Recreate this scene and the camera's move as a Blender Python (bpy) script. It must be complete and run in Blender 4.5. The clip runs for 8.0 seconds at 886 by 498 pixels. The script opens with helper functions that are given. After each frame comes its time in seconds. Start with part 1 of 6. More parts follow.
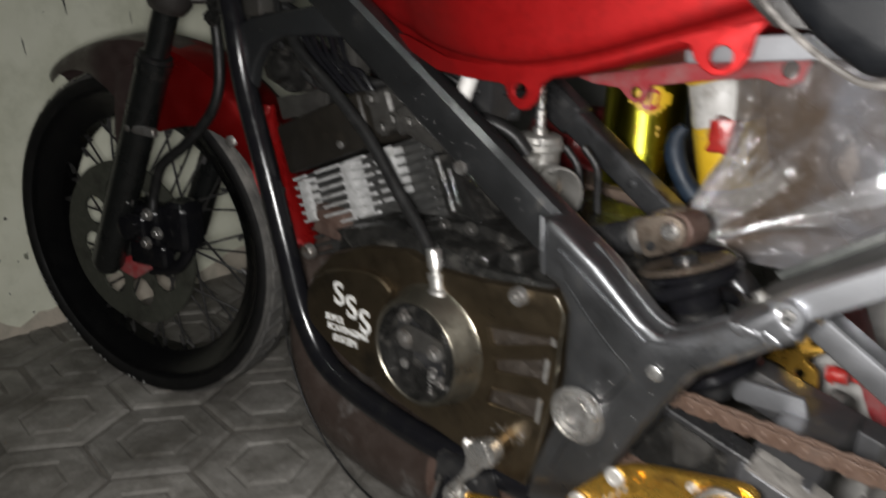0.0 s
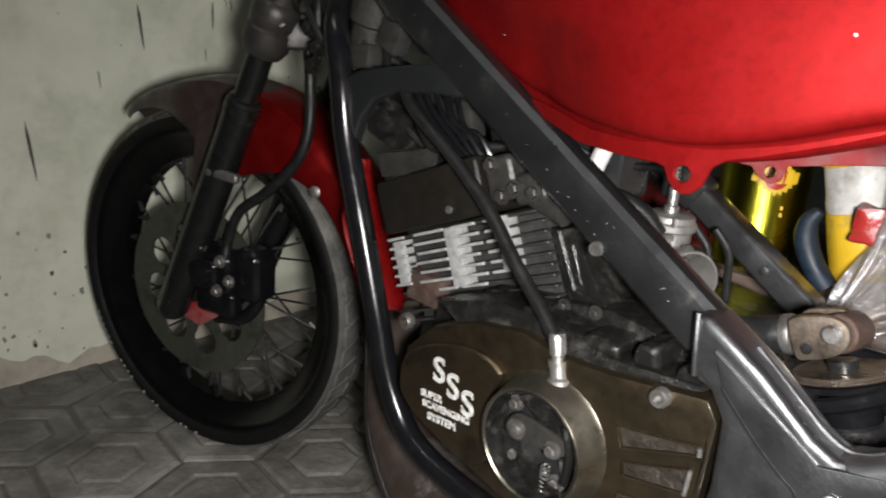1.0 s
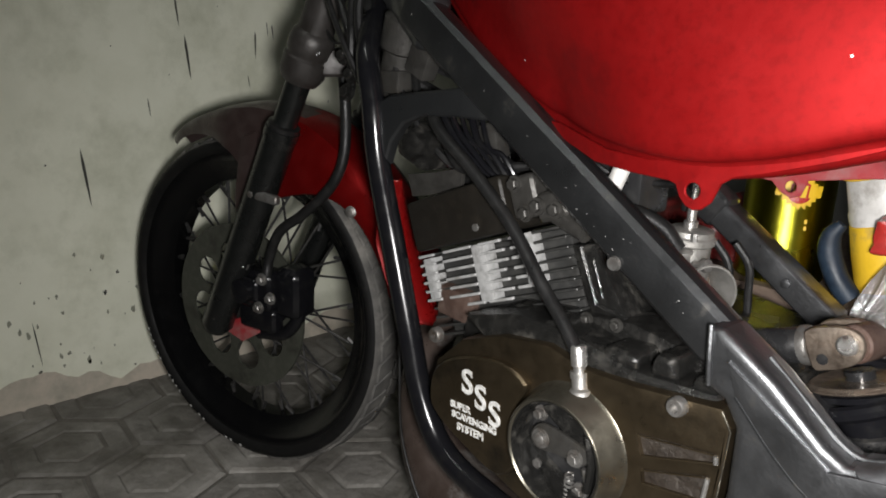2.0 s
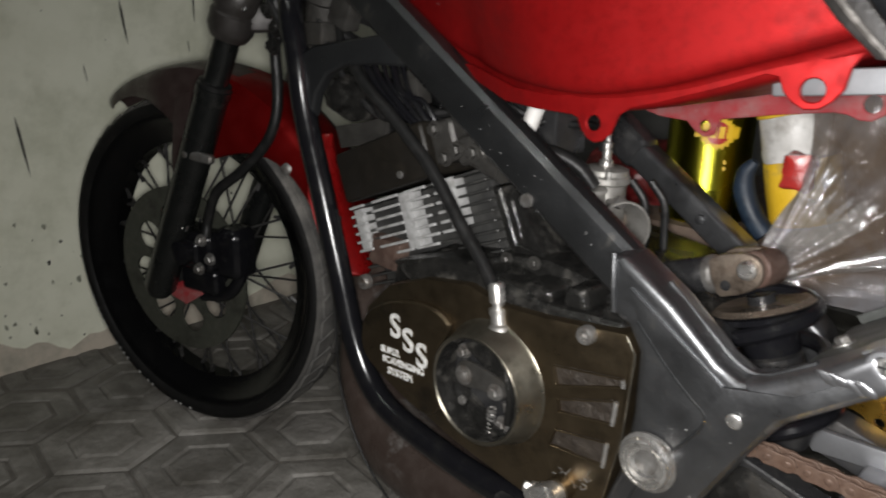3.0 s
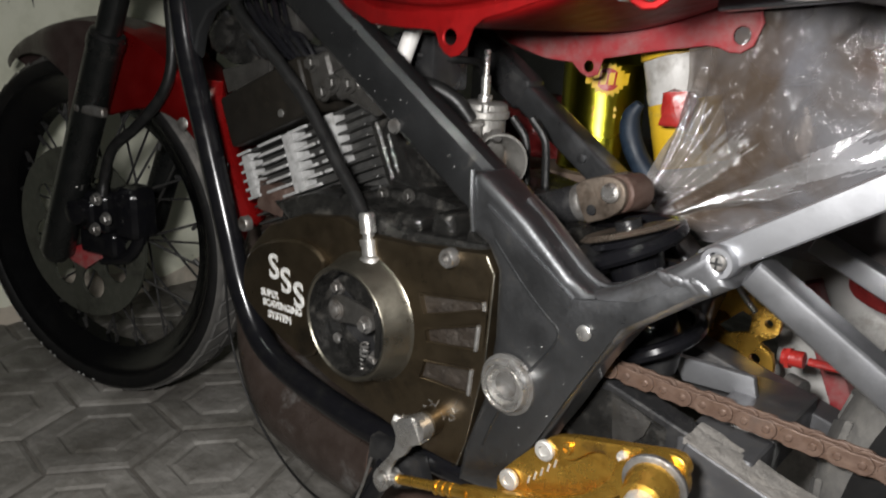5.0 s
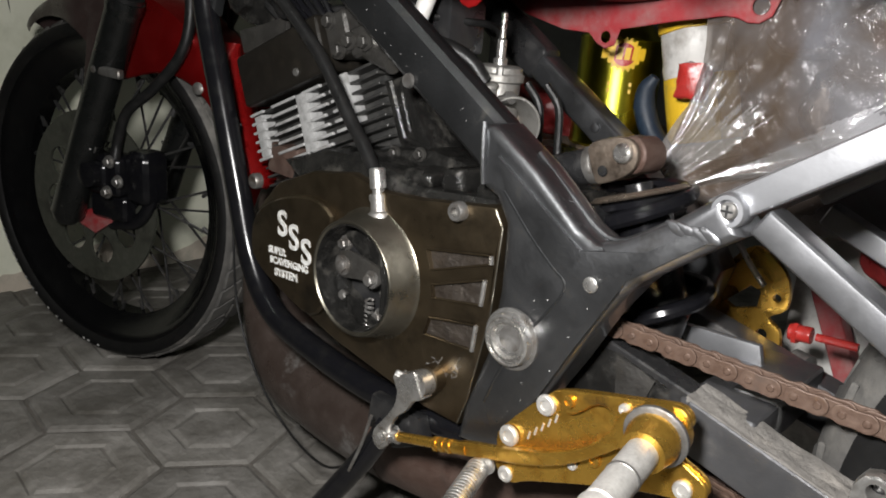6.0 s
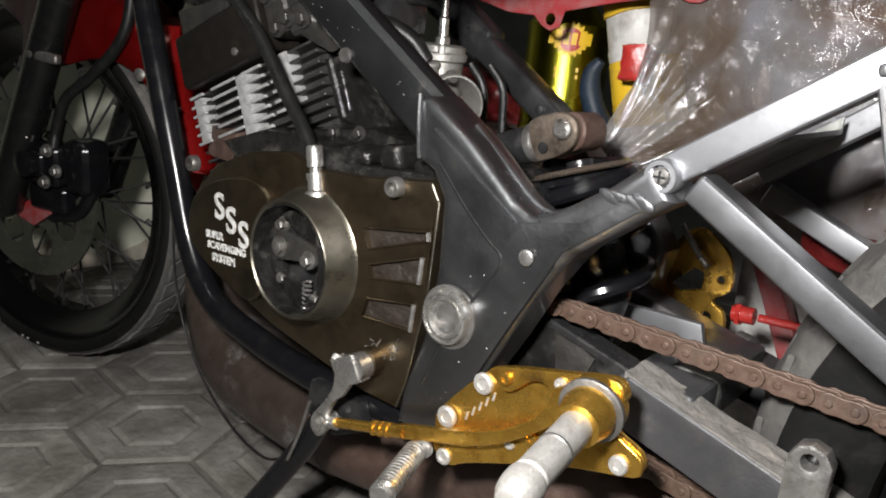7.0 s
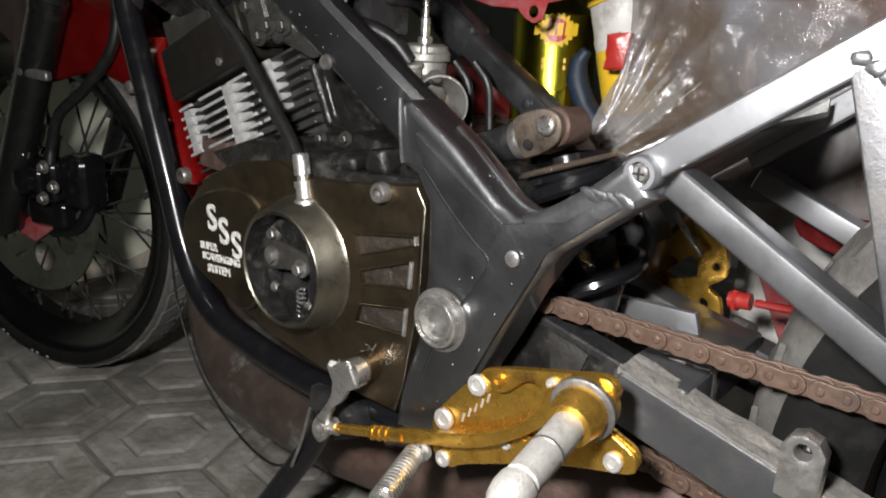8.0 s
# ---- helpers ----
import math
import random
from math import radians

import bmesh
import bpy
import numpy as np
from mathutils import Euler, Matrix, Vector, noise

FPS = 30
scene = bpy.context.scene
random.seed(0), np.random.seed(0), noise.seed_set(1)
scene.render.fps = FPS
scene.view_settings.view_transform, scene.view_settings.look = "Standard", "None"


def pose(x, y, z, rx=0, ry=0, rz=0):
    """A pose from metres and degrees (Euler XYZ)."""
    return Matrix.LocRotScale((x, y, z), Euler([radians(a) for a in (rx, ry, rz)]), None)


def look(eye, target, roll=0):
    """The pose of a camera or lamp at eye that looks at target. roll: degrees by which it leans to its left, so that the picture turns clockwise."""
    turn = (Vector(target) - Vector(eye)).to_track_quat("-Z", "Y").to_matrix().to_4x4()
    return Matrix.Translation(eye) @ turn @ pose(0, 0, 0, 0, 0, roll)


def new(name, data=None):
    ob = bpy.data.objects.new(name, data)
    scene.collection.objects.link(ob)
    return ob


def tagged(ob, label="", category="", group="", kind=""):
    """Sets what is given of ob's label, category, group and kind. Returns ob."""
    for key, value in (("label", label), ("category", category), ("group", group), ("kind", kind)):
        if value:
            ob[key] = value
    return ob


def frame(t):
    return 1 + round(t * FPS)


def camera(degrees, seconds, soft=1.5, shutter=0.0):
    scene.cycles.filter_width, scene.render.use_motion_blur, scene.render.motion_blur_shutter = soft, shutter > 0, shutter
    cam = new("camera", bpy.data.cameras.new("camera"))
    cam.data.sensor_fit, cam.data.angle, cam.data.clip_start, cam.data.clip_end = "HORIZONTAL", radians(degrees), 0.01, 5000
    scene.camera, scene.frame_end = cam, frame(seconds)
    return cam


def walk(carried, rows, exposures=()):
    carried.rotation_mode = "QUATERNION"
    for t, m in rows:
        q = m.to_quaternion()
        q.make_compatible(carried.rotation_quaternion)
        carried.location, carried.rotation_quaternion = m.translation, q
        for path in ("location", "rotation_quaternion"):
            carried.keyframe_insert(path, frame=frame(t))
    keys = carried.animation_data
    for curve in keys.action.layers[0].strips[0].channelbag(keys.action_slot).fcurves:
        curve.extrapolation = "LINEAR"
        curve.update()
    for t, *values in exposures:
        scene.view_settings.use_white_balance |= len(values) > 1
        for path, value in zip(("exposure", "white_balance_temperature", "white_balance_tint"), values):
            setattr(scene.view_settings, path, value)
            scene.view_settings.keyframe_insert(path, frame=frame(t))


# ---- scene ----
cam = camera(60.0, 8.0, soft=1.8, shutter=0.5)
PATH = [
    (0, (-0.111, -0.63, 0.716), (-1.353, 0.793, 0.06), 1.3),
    (0.5, (-0.219, -0.623, 0.724), (-1.506, 0.801, 0.163), 3.7),
    (1, (-0.226, -0.643, 0.727), (-1.535, 0.762, 0.167), 4.2),
    (1.2, (-0.216, -0.657, 0.731), (-1.566, 0.712, 0.18), 4.3),
    (2.5, (-0.177, -0.645, 0.737), (-1.579, 0.681, 0.213), 2.5),
    (3, (-0.142, -0.632, 0.713), (-1.472, 0.741, 0.127), 1.6),
    (3.5, (-0.1, -0.62, 0.74), (-1.42, 0.789, 0.217), -1.6),
    (4, (-0.074, -0.596, 0.717), (-1.4, 0.805, 0.186), -1.8),
    (4.5, (-0.055, -0.578, 0.691), (-1.348, 0.844, 0.137), -0.2),
    (5, (-0.076, -0.578, 0.644), (-1.332, 0.87, 0.076), 2.5),
    (5.2, (-0.083, -0.583, 0.634), (-1.337, 0.852, 0.028), 3.2),
    (6.3, (-0.061, -0.584, 0.597), (-1.337, 0.857, 0.051), 4.9),
    (6.5, (-0.059, -0.579, 0.595), (-1.316, 0.875, 0.043), 4.9),
    (7, (-0.053, -0.56, 0.575), (-1.269, 0.937, 0.046), 5.2),
    (7.5, (-0.053, -0.548, 0.575), (-1.257, 0.944, 0.006), 3.9),
    (8, (-0.042, -0.546, 0.588), (-1.273, 0.926, 0.026), 2.1),
]
walk(cam, [(t, look(eye, target, roll)) for t, eye, target, roll in PATH],
     exposures=((0.0, 0.06), (0.5, 0.46), (1.2, 0.56), (2.5, 0.30), (3.3, 0.04), (4.6, 0.08), (5.4, 0.28), (6.5, 0.34), (8.0, 0.40)))

# ---- light: one torch held beside the camera, an added unseen fill lamp, and the room that closes round it ----
world = bpy.data.worlds.new("room_dark")
scene.world = world
world.use_nodes = True
world.node_tree.nodes["Background"].inputs[0].default_value = (0.6, 0.7, 1.0, 1)
world.node_tree.nodes["Background"].inputs[1].default_value = 0.0
torch = bpy.data.lights.new("torch", "SPOT")
torch.energy, torch.shadow_soft_size, torch.color = 45.0, 0.036, (1.0, 0.98, 0.965)
torch.spot_size, torch.spot_blend = radians(142), 1.0
torch_ob = new("torch", torch)
torch_ob.rotation_euler = Vector((-0.32, 0.58, -0.32)).to_track_quat("-Z", "Y").to_euler()
torch_ob.location = (-0.158, -0.620, 0.700)
# Weak fill lamp added out of view; no such source is known.
fill_lamp = bpy.data.lights.new("unseen_fill", "AREA")
fill_lamp.shape, fill_lamp.size, fill_lamp.size_y = "RECTANGLE", 1.2, 0.06
fill_lamp.energy, fill_lamp.color = 5.5, (0.95, 1.0, 0.93)
fill_ob = new("unseen_fill", fill_lamp)
fill_ob.location = (-0.75, -1.35, 2.70)
scene.view_settings.exposure = 0.0


# ---- materials ----
def mat(name, base, rough=0.5, metal=0.0, second=None, scale=30.0, amount=0.5, bump=0.0, bump_scale=200.0,
        dirt=None, dirt_amount=0.0, dirt_scale=9.0, coat=0.0, rough_var=0.15, random_value=0.0, spec=0.5):
    """Base colour mixed with a second by fine noise, broad dirt over it, bump and uneven gloss."""
    m = bpy.data.materials.new(name)
    m.use_nodes = True
    nt = m.node_tree
    n, l = nt.nodes, nt.links
    p = n["Principled BSDF"]
    tc = n.new("ShaderNodeTexCoord")
    gm = n.new("ShaderNodeNewGeometry")
    p.inputs["Metallic"].default_value = metal
    p.inputs["Coat Weight"].default_value = coat
    p.inputs["Specular IOR Level"].default_value = spec
    p.inputs["Coat Roughness"].default_value = 0.12

    def tex(sc, detail, rg=0.6):
        t = n.new("ShaderNodeTexNoise")
        t.inputs["Scale"].default_value, t.inputs["Detail"].default_value, t.inputs["Roughness"].default_value = sc, detail, rg
        l.new(gm.outputs["Position"], t.inputs["Vector"])
        return t

    def ramp(src, a, b):
        r = n.new("ShaderNodeMapRange")
        r.inputs[1].default_value, r.inputs[2].default_value = a, b
        l.new(src, r.inputs[0])
        return r.outputs[0]

    def mix(fac, a, b):
        x = n.new("ShaderNodeMix")
        x.data_type = "RGBA"
        if hasattr(fac, "links") or not isinstance(fac, float):
            l.new(fac, x.inputs[0])
        else:
            x.inputs[0].default_value = fac
        for k, v in ((6, a), (7, b)):
            if isinstance(v, tuple):
                x.inputs[k].default_value = (*v[:3], 1)
            else:
                l.new(v, x.inputs[k])
        return x.outputs[2]

    fine = tex(scale, 6)
    col = base
    sec = second if second else tuple(c * 0.7 for c in base)
    col = mix(ramp(fine.outputs[0], 0.62 - amount * 0.3, 0.62 + 0.12), base, sec)
    if dirt:
        broad = tex(dirt_scale, 8, 0.68)
        col = mix(ramp(broad.outputs[0], 0.68 - dirt_amount * 0.4, 0.72), col, dirt)
    if random_value:
        oi = n.new("ShaderNodeObjectInfo")
        hsv = n.new("ShaderNodeHueSaturation")
        mr = n.new("ShaderNodeMapRange")
        mr.inputs[3].default_value, mr.inputs[4].default_value = 1 - random_value, 1 + random_value
        l.new(oi.outputs["Random"], mr.inputs[0])
        l.new(mr.outputs[0], hsv.inputs["Value"])
        l.new(col, hsv.inputs["Color"])
        col = hsv.outputs[0]
    l.new(col, p.inputs["Base Color"])
    rt = tex(scale * 0.4 + 6, 4)
    mr = n.new("ShaderNodeMapRange")
    mr.inputs[1].default_value, mr.inputs[2].default_value = 0.3, 0.7
    mr.inputs[3].default_value, mr.inputs[4].default_value = max(0.03, rough - rough_var), min(1, rough + rough_var)
    l.new(rt.outputs[0], mr.inputs[0])
    l.new(mr.outputs[0], p.inputs["Roughness"])
    if bump:
        bt = tex(bump_scale, 5, 0.65)
        b = n.new("ShaderNodeBump")
        b.inputs["Strength"].default_value, b.inputs["Distance"].default_value = 1.0, bump
        l.new(bt.outputs[0], b.inputs["Height"])
        l.new(b.outputs[0], p.inputs["Normal"])
    return m


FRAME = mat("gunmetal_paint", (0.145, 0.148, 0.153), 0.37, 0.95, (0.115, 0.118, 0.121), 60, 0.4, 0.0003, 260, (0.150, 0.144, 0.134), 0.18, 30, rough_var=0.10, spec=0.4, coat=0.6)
# The next two copy the gunmetal paint, darkened for light falloff.
SPARDIM = mat("gunmetal_paint_dimmed", (0.064, 0.066, 0.068), 0.36, 0.90, (0.050, 0.051, 0.053), 60, 0.4, 0.0003, 260, (0.11, 0.106, 0.098), 0.18, 30, rough_var=0.10, spec=0.4, coat=0.6)
FRAMESHADE = mat("gunmetal_paint_shaded", (0.022, 0.023, 0.024), 0.38, 0.5, (0.016, 0.017, 0.018), 60, 0.4, 0.0003, 260, (0.06, 0.057, 0.052), 0.2, 30, rough_var=0.12, coat=0.5)
BRACE = mat("dark_silver_paint", (0.235, 0.238, 0.247), 0.36, 0.92, (0.165, 0.168, 0.178), 60, 0.4, 0.00006, 350, (0.11, 0.105, 0.095), 0.25, 14, rough_var=0.06)
SILVER = mat("silver_paint", (0.34, 0.345, 0.36), 0.38, 0.85, (0.29, 0.295, 0.31), 60, 0.4, 0.00006, 350, (0.16, 0.15, 0.135), 0.25, 14, rough_var=0.06)
WELD = mat("bare_weld", (0.19, 0.192, 0.198), 0.5, 0.85, (0.11, 0.108, 0.105), 160, 0.6, 0.0004, 300)
BLACK = mat("black_paint", (0.012, 0.012, 0.0125), 0.32, 0.0, (0.022, 0.0215, 0.021), 60, 0.5, 0.0003, 300, (0.05, 0.047, 0.043), 0.28, 18, spec=0.5)
BLACKGLOSS = mat("black_gloss", (0.005, 0.005, 0.006), 0.2, 0.0, (0.008, 0.008, 0.008), 60, 0.4, 0.0, 300, (0.010, 0.0098, 0.0095), 0.12, 14, rough_var=0.06, spec=0.3)
FORKBLACK = mat("black_fork_enamel", (0.0055, 0.0060, 0.0058), 0.30, 0.0, (0.008, 0.0083, 0.008), 60, 0.4, 0.0002, 300, (0.016, 0.0155, 0.0145), 0.18, 16, rough_var=0.08, spec=0.42)
CLAMP = mat("oily_dark_alloy", (0.034, 0.031, 0.029), 0.42, 0.3, (0.024, 0.021, 0.019), 50, 0.6, 0.0004, 220, (0.016, 0.014, 0.012), 0.4, 22, spec=0.4)
RUBBER = mat("rubber_hose", (0.007, 0.007, 0.007), 0.40, 0.0, (0.014, 0.0135, 0.013), 80, 0.5, 0.0003, 400, spec=0.28)
TYRE = mat("dusty_tyre_rubber", (0.006, 0.006, 0.006), 0.6, 0.0, (0.010, 0.0095, 0.009), 45, 0.7, 0.0003, 250, (0.017, 0.016, 0.0145), 0.25, 16, spec=0.12)
TREAD = mat("dusty_tread_rubber", (0.050, 0.048, 0.045), 0.8, 0.0, (0.09, 0.086, 0.078), 45, 0.8, 0.0008, 250, (0.16, 0.15, 0.135), 0.42, 16)
RIM = mat("black_rim", (0.003, 0.003, 0.0033), 0.17, 0.0, (0.005, 0.005, 0.005), 50, 0.4, 0.0003, 250, (0.010, 0.0095, 0.009), 0.1, 20, rough_var=0.08, spec=0.35)
RED = mat("red_metallic_paint", (0.168, 0.0040, 0.0044), 0.51, 0.48, (0.130, 0.0032, 0.0035), 120, 0.5, 0.00005, 500, (0.060, 0.004, 0.0045), 0.42, 7, rough_var=0.07, spec=0.10)
REDDUST = mat("dusty_red_paint", (0.24, 0.016, 0.02), 0.55, 0.0, (0.20, 0.07, 0.07), 40, 0.7, 0.0006, 200, (0.22, 0.13, 0.12), 0.45, 18)
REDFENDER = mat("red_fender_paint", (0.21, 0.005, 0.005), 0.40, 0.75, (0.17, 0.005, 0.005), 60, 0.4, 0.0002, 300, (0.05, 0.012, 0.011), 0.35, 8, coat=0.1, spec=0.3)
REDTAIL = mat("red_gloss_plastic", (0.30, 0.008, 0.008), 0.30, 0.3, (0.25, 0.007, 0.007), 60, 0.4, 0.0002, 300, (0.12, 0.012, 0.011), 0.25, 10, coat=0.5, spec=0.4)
# Mudguard colour darkened for dust and light falloff; its stay shares it.
FENDERDARK = mat("dusty_dim_fender", (0.022, 0.013, 0.012), 0.42, 0.0, (0.034, 0.023, 0.021), 50, 0.6, 0.0004, 250, (0.055, 0.042, 0.038), 0.35, 14)
COVER = mat("bronze_case_paint", (0.135, 0.104, 0.066), 0.34, 0.95, (0.108, 0.083, 0.053), 90, 0.4, 0.0002, 500, (0.055, 0.047, 0.036), 0.35, 11, rough_var=0.07)
SLOT = mat("speckled_casting", (0.036, 0.029, 0.023), 0.42, 0.3, (0.020, 0.016, 0.013), 150, 0.8, 0.0018, 200, (0.10, 0.088, 0.076), 0.20, 90)
DRUM = mat("worn_bronze_housing", (0.165, 0.152, 0.122), 0.32, 0.93, (0.13, 0.119, 0.094), 90, 0.5, 0.0002, 500, (0.08, 0.07, 0.053), 0.25, 16, rough_var=0.07)
CASE = mat("oily_engine_casting", (0.011, 0.0108, 0.0102), 0.24, 0.3, (0.026, 0.025, 0.023), 60, 0.6, 0.0016, 130, (0.070, 0.066, 0.058), 0.30, 30)
HEAD = mat("brown_head_casting", (0.010, 0.0088, 0.0072), 0.42, 0.1, (0.015, 0.0128, 0.010), 50, 0.5, 0.0004, 250, (0.008, 0.007, 0.006), 0.3, 12, spec=0.2)
FIN = mat("dark_fin_casting", (0.028, 0.028, 0.027), 0.5, 0.3, (0.05, 0.049, 0.045), 60, 0.6, 0.0006, 250, (0.018, 0.017, 0.015), 0.3, 14)
FINWHITE = mat("worn_white_fin_paint", (0.30, 0.30, 0.295), 0.5, 0.0, (0.18, 0.18, 0.175), 120, 0.6, 0.0005, 250, (0.14, 0.135, 0.125), 0.36, 50)
STEEL = mat("worn_steel", (0.52, 0.51, 0.49), 0.32, 0.9, (0.36, 0.34, 0.31), 120, 0.5, 0.0004, 250, (0.22, 0.18, 0.14), 0.22, 35)
PEG = mat("knurled_bare_alloy", (0.50, 0.485, 0.455), 0.45, 0.6, (0.40, 0.385, 0.36), 400, 0.6, 0.0006, 600, (0.30, 0.275, 0.24), 0.2, 30)
DULLSTEEL = mat("dull_steel", (0.24, 0.235, 0.225), 0.42, 0.8, (0.14, 0.128, 0.115), 80, 0.6, 0.0006, 220, (0.10, 0.075, 0.055), 0.4, 30)
BROWNSTEEL = mat("brown_stained_steel", (0.225, 0.185, 0.148), 0.38, 0.8, (0.130, 0.095, 0.070), 60, 0.6, 0.0006, 220, (0.035, 0.024, 0.018), 0.5, 40)
GREYCAST = mat("dull_grey_casting", (0.050, 0.048, 0.044), 0.42, 0.5, (0.030, 0.028, 0.026), 70, 0.6, 0.0008, 220, (0.04, 0.036, 0.03), 0.4, 30)
ALLOY = mat("carburettor_alloy", (0.25, 0.242, 0.225), 0.42, 0.6, (0.17, 0.162, 0.148), 80, 0.5, 0.0006, 300, (0.12, 0.10, 0.08), 0.38, 30)
GOLD = mat("gold_anodised", (0.70, 0.41, 0.075), 0.27, 0.92, (0.52, 0.27, 0.04), 70, 0.4, 0.0003, 400, (0.30, 0.17, 0.05), 0.2, 25, rough_var=0.08)
RUST = mat("dusty_rusty_chain", (0.078, 0.047, 0.033), 0.55, 0.3, (0.115, 0.076, 0.056), 160, 0.6, 0.0004, 300, (0.07, 0.05, 0.04), 0.35, 30)
PIPE = mat("burnt_exhaust_pipe", (0.050, 0.036, 0.030), 0.36, 0.4, (0.075, 0.058, 0.050), 40, 0.6, 0.0008, 200, (0.22, 0.215, 0.205), 0.30, 11)
PIPERUST = mat("rusty_exhaust_body", (0.075, 0.045, 0.035), 0.55, 0.3, (0.11, 0.075, 0.06), 60, 0.7, 0.001, 220, (0.035, 0.024, 0.02), 0.42, 12)
DISC = mat("brake_disc_steel", (0.048, 0.050, 0.040), 0.48, 0.3, (0.068, 0.068, 0.056), 90, 0.5, 0.0004, 300, (0.02, 0.019, 0.016), 0.3, 14, spec=0.2)
SPOKE = mat("dull_black_spoke", (0.03, 0.03, 0.03), 0.4, 0.4, (0.07, 0.065, 0.06), 120, 0.6)
SWING = mat("dark_swingarm_paint", (0.10, 0.10, 0.104), 0.42, 0.7, (0.12, 0.116, 0.112), 50, 0.5, 0.0003, 300, (0.17, 0.157, 0.14), 0.3, 13)
TRAY = mat("dusty_tray_paint", (0.085, 0.090, 0.085), 0.45, 0.5, (0.12, 0.122, 0.114), 60, 0.6, 0.0005, 220, (0.17, 0.165, 0.15), 0.35, 22)
DUST = mat("grey_dust_crust", (0.16, 0.15, 0.137), 0.85, 0.0, (0.08, 0.074, 0.067), 70, 0.7, 0.002, 120, (0.24, 0.22, 0.195), 0.4, 24)
VINYL = mat("black_seat_vinyl", (0.0042, 0.0046, 0.0054), 0.46, 0.0, (0.006, 0.0064, 0.0072), 60, 0.5, 0.00012, 500, (0.009, 0.009, 0.0095), 0.25, 12, spec=0.16)
PIPING = mat("worn_grey_seat_edge", (0.05, 0.045, 0.04), 0.7, 0.0, (0.20, 0.185, 0.17), 90, 0.45, 0.0006, 250, (0.03, 0.026, 0.022), 0.4, 30)
TRIM = mat("dirty_brown_trim", (0.009, 0.0078, 0.007), 0.4, 0.0, (0.017, 0.0145, 0.013), 60, 0.5, 0.0004, 250, (0.03, 0.026, 0.022), 0.28, 25, spec=0.3)
SCUFF = mat("white_seat_scuffs", (0.22, 0.22, 0.22), 0.7, 0.0, (0.08, 0.08, 0.083), 120, 0.8)
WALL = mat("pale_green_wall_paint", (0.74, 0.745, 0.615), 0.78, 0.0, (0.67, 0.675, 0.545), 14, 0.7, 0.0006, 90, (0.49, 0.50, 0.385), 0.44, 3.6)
# Dark grey chosen so the assumed walls bounce little light.
LOWBOUNCE = mat("bare_grey_render", (0.16, 0.155, 0.15), 0.9, 0.0, (0.12, 0.118, 0.112), 14, 0.7, 0.001, 90, (0.10, 0.10, 0.095), 0.4, 4)
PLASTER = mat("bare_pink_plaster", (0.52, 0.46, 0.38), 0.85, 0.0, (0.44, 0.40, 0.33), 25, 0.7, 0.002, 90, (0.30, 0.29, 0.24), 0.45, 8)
MOULD = mat("black_wall_stain", (0.045, 0.045, 0.04), 0.8, 0.0, (0.09, 0.09, 0.075), 80, 0.6)
PAVER = mat("concrete_paver", (0.24, 0.228, 0.210), 0.7, 0.0, (0.10, 0.093, 0.080), 15, 1.0, 0.0040, 55, (0.050, 0.044, 0.034), 0.62, 6.0, random_value=0.20, rough_var=0.2)
GROUT = mat("dirty_joint_sand", (0.11, 0.10, 0.088), 0.95, 0.0, (0.15, 0.138, 0.12), 60, 0.7, 0.003, 150, (0.06, 0.055, 0.046), 0.4, 9)
CEIL = mat("grey_ceiling", (0.25, 0.25, 0.24), 0.8, 0.0, (0.2, 0.2, 0.19), 12, 0.6, 0.0006, 120)
CAN = mat("gold_green_tin", (0.62, 0.58, 0.05), 0.30, 1.0, (0.42, 0.42, 0.04), 8, 0.5, 0.0002, 500, rough_var=0.06)
CAN.node_tree.nodes["Principled BSDF"].inputs["Anisotropic"].default_value = 0.85
CAN.node_tree.nodes["Principled BSDF"].inputs["Anisotropic Rotation"].default_value = 0.25
can_tangent = CAN.node_tree.nodes.new("ShaderNodeTangent")
can_tangent.direction_type, can_tangent.axis = "RADIAL", "Z"
CAN.node_tree.links.new(can_tangent.outputs[0], CAN.node_tree.nodes["Principled BSDF"].inputs["Tangent"])
YELLOW = mat("yellow_label", (0.56, 0.35, 0.018), 0.5, 0.0, (0.48, 0.30, 0.016), 50, 0.4, 0.0003, 200, (0.25, 0.18, 0.06), 0.3, 30)
WHITEPL = mat("white_plastic", (0.46, 0.45, 0.43), 0.5, 0.0, (0.36, 0.35, 0.33), 40, 0.5, 0.0008, 120, (0.22, 0.205, 0.185), 0.4, 20)
BLUE = mat("blue_plastic", (0.008, 0.014, 0.024), 0.5, 0.0, (0.02, 0.033, 0.05), 50, 0.5, 0.0004, 250, (0.03, 0.034, 0.04), 0.3, 20, spec=0.3)
REDPL = mat("red_plastic", (0.30, 0.022, 0.018), 0.3, 0.0, (0.20, 0.014, 0.012), 60, 0.5, 0.0014, 90, (0.10, 0.03, 0.025), 0.35, 18)
REDDARK = mat("dark_red_sheet", (0.11, 0.010, 0.010), 0.4, 0.0, (0.06, 0.007, 0.007), 40, 0.6, 0.001, 90, (0.04, 0.012, 0.011), 0.4, 14)
WHITETXT = mat("white_lettering", (0.56, 0.56, 0.54), 0.6, 0.0, (0.20, 0.19, 0.17), 160, 0.7)
WOOD = mat("dark_bench_wood", (0.075, 0.052, 0.038), 0.75, 0.0, (0.12, 0.085, 0.06), 40, 0.7, 0.0015, 120, (0.05, 0.04, 0.03), 0.4, 9)
GREYPANEL = mat("grey_panel", (0.33, 0.33, 0.32), 0.6, 0.0, (0.27, 0.27, 0.26), 25, 0.6, 0.0006, 150, (0.16, 0.15, 0.13), 0.35, 8)
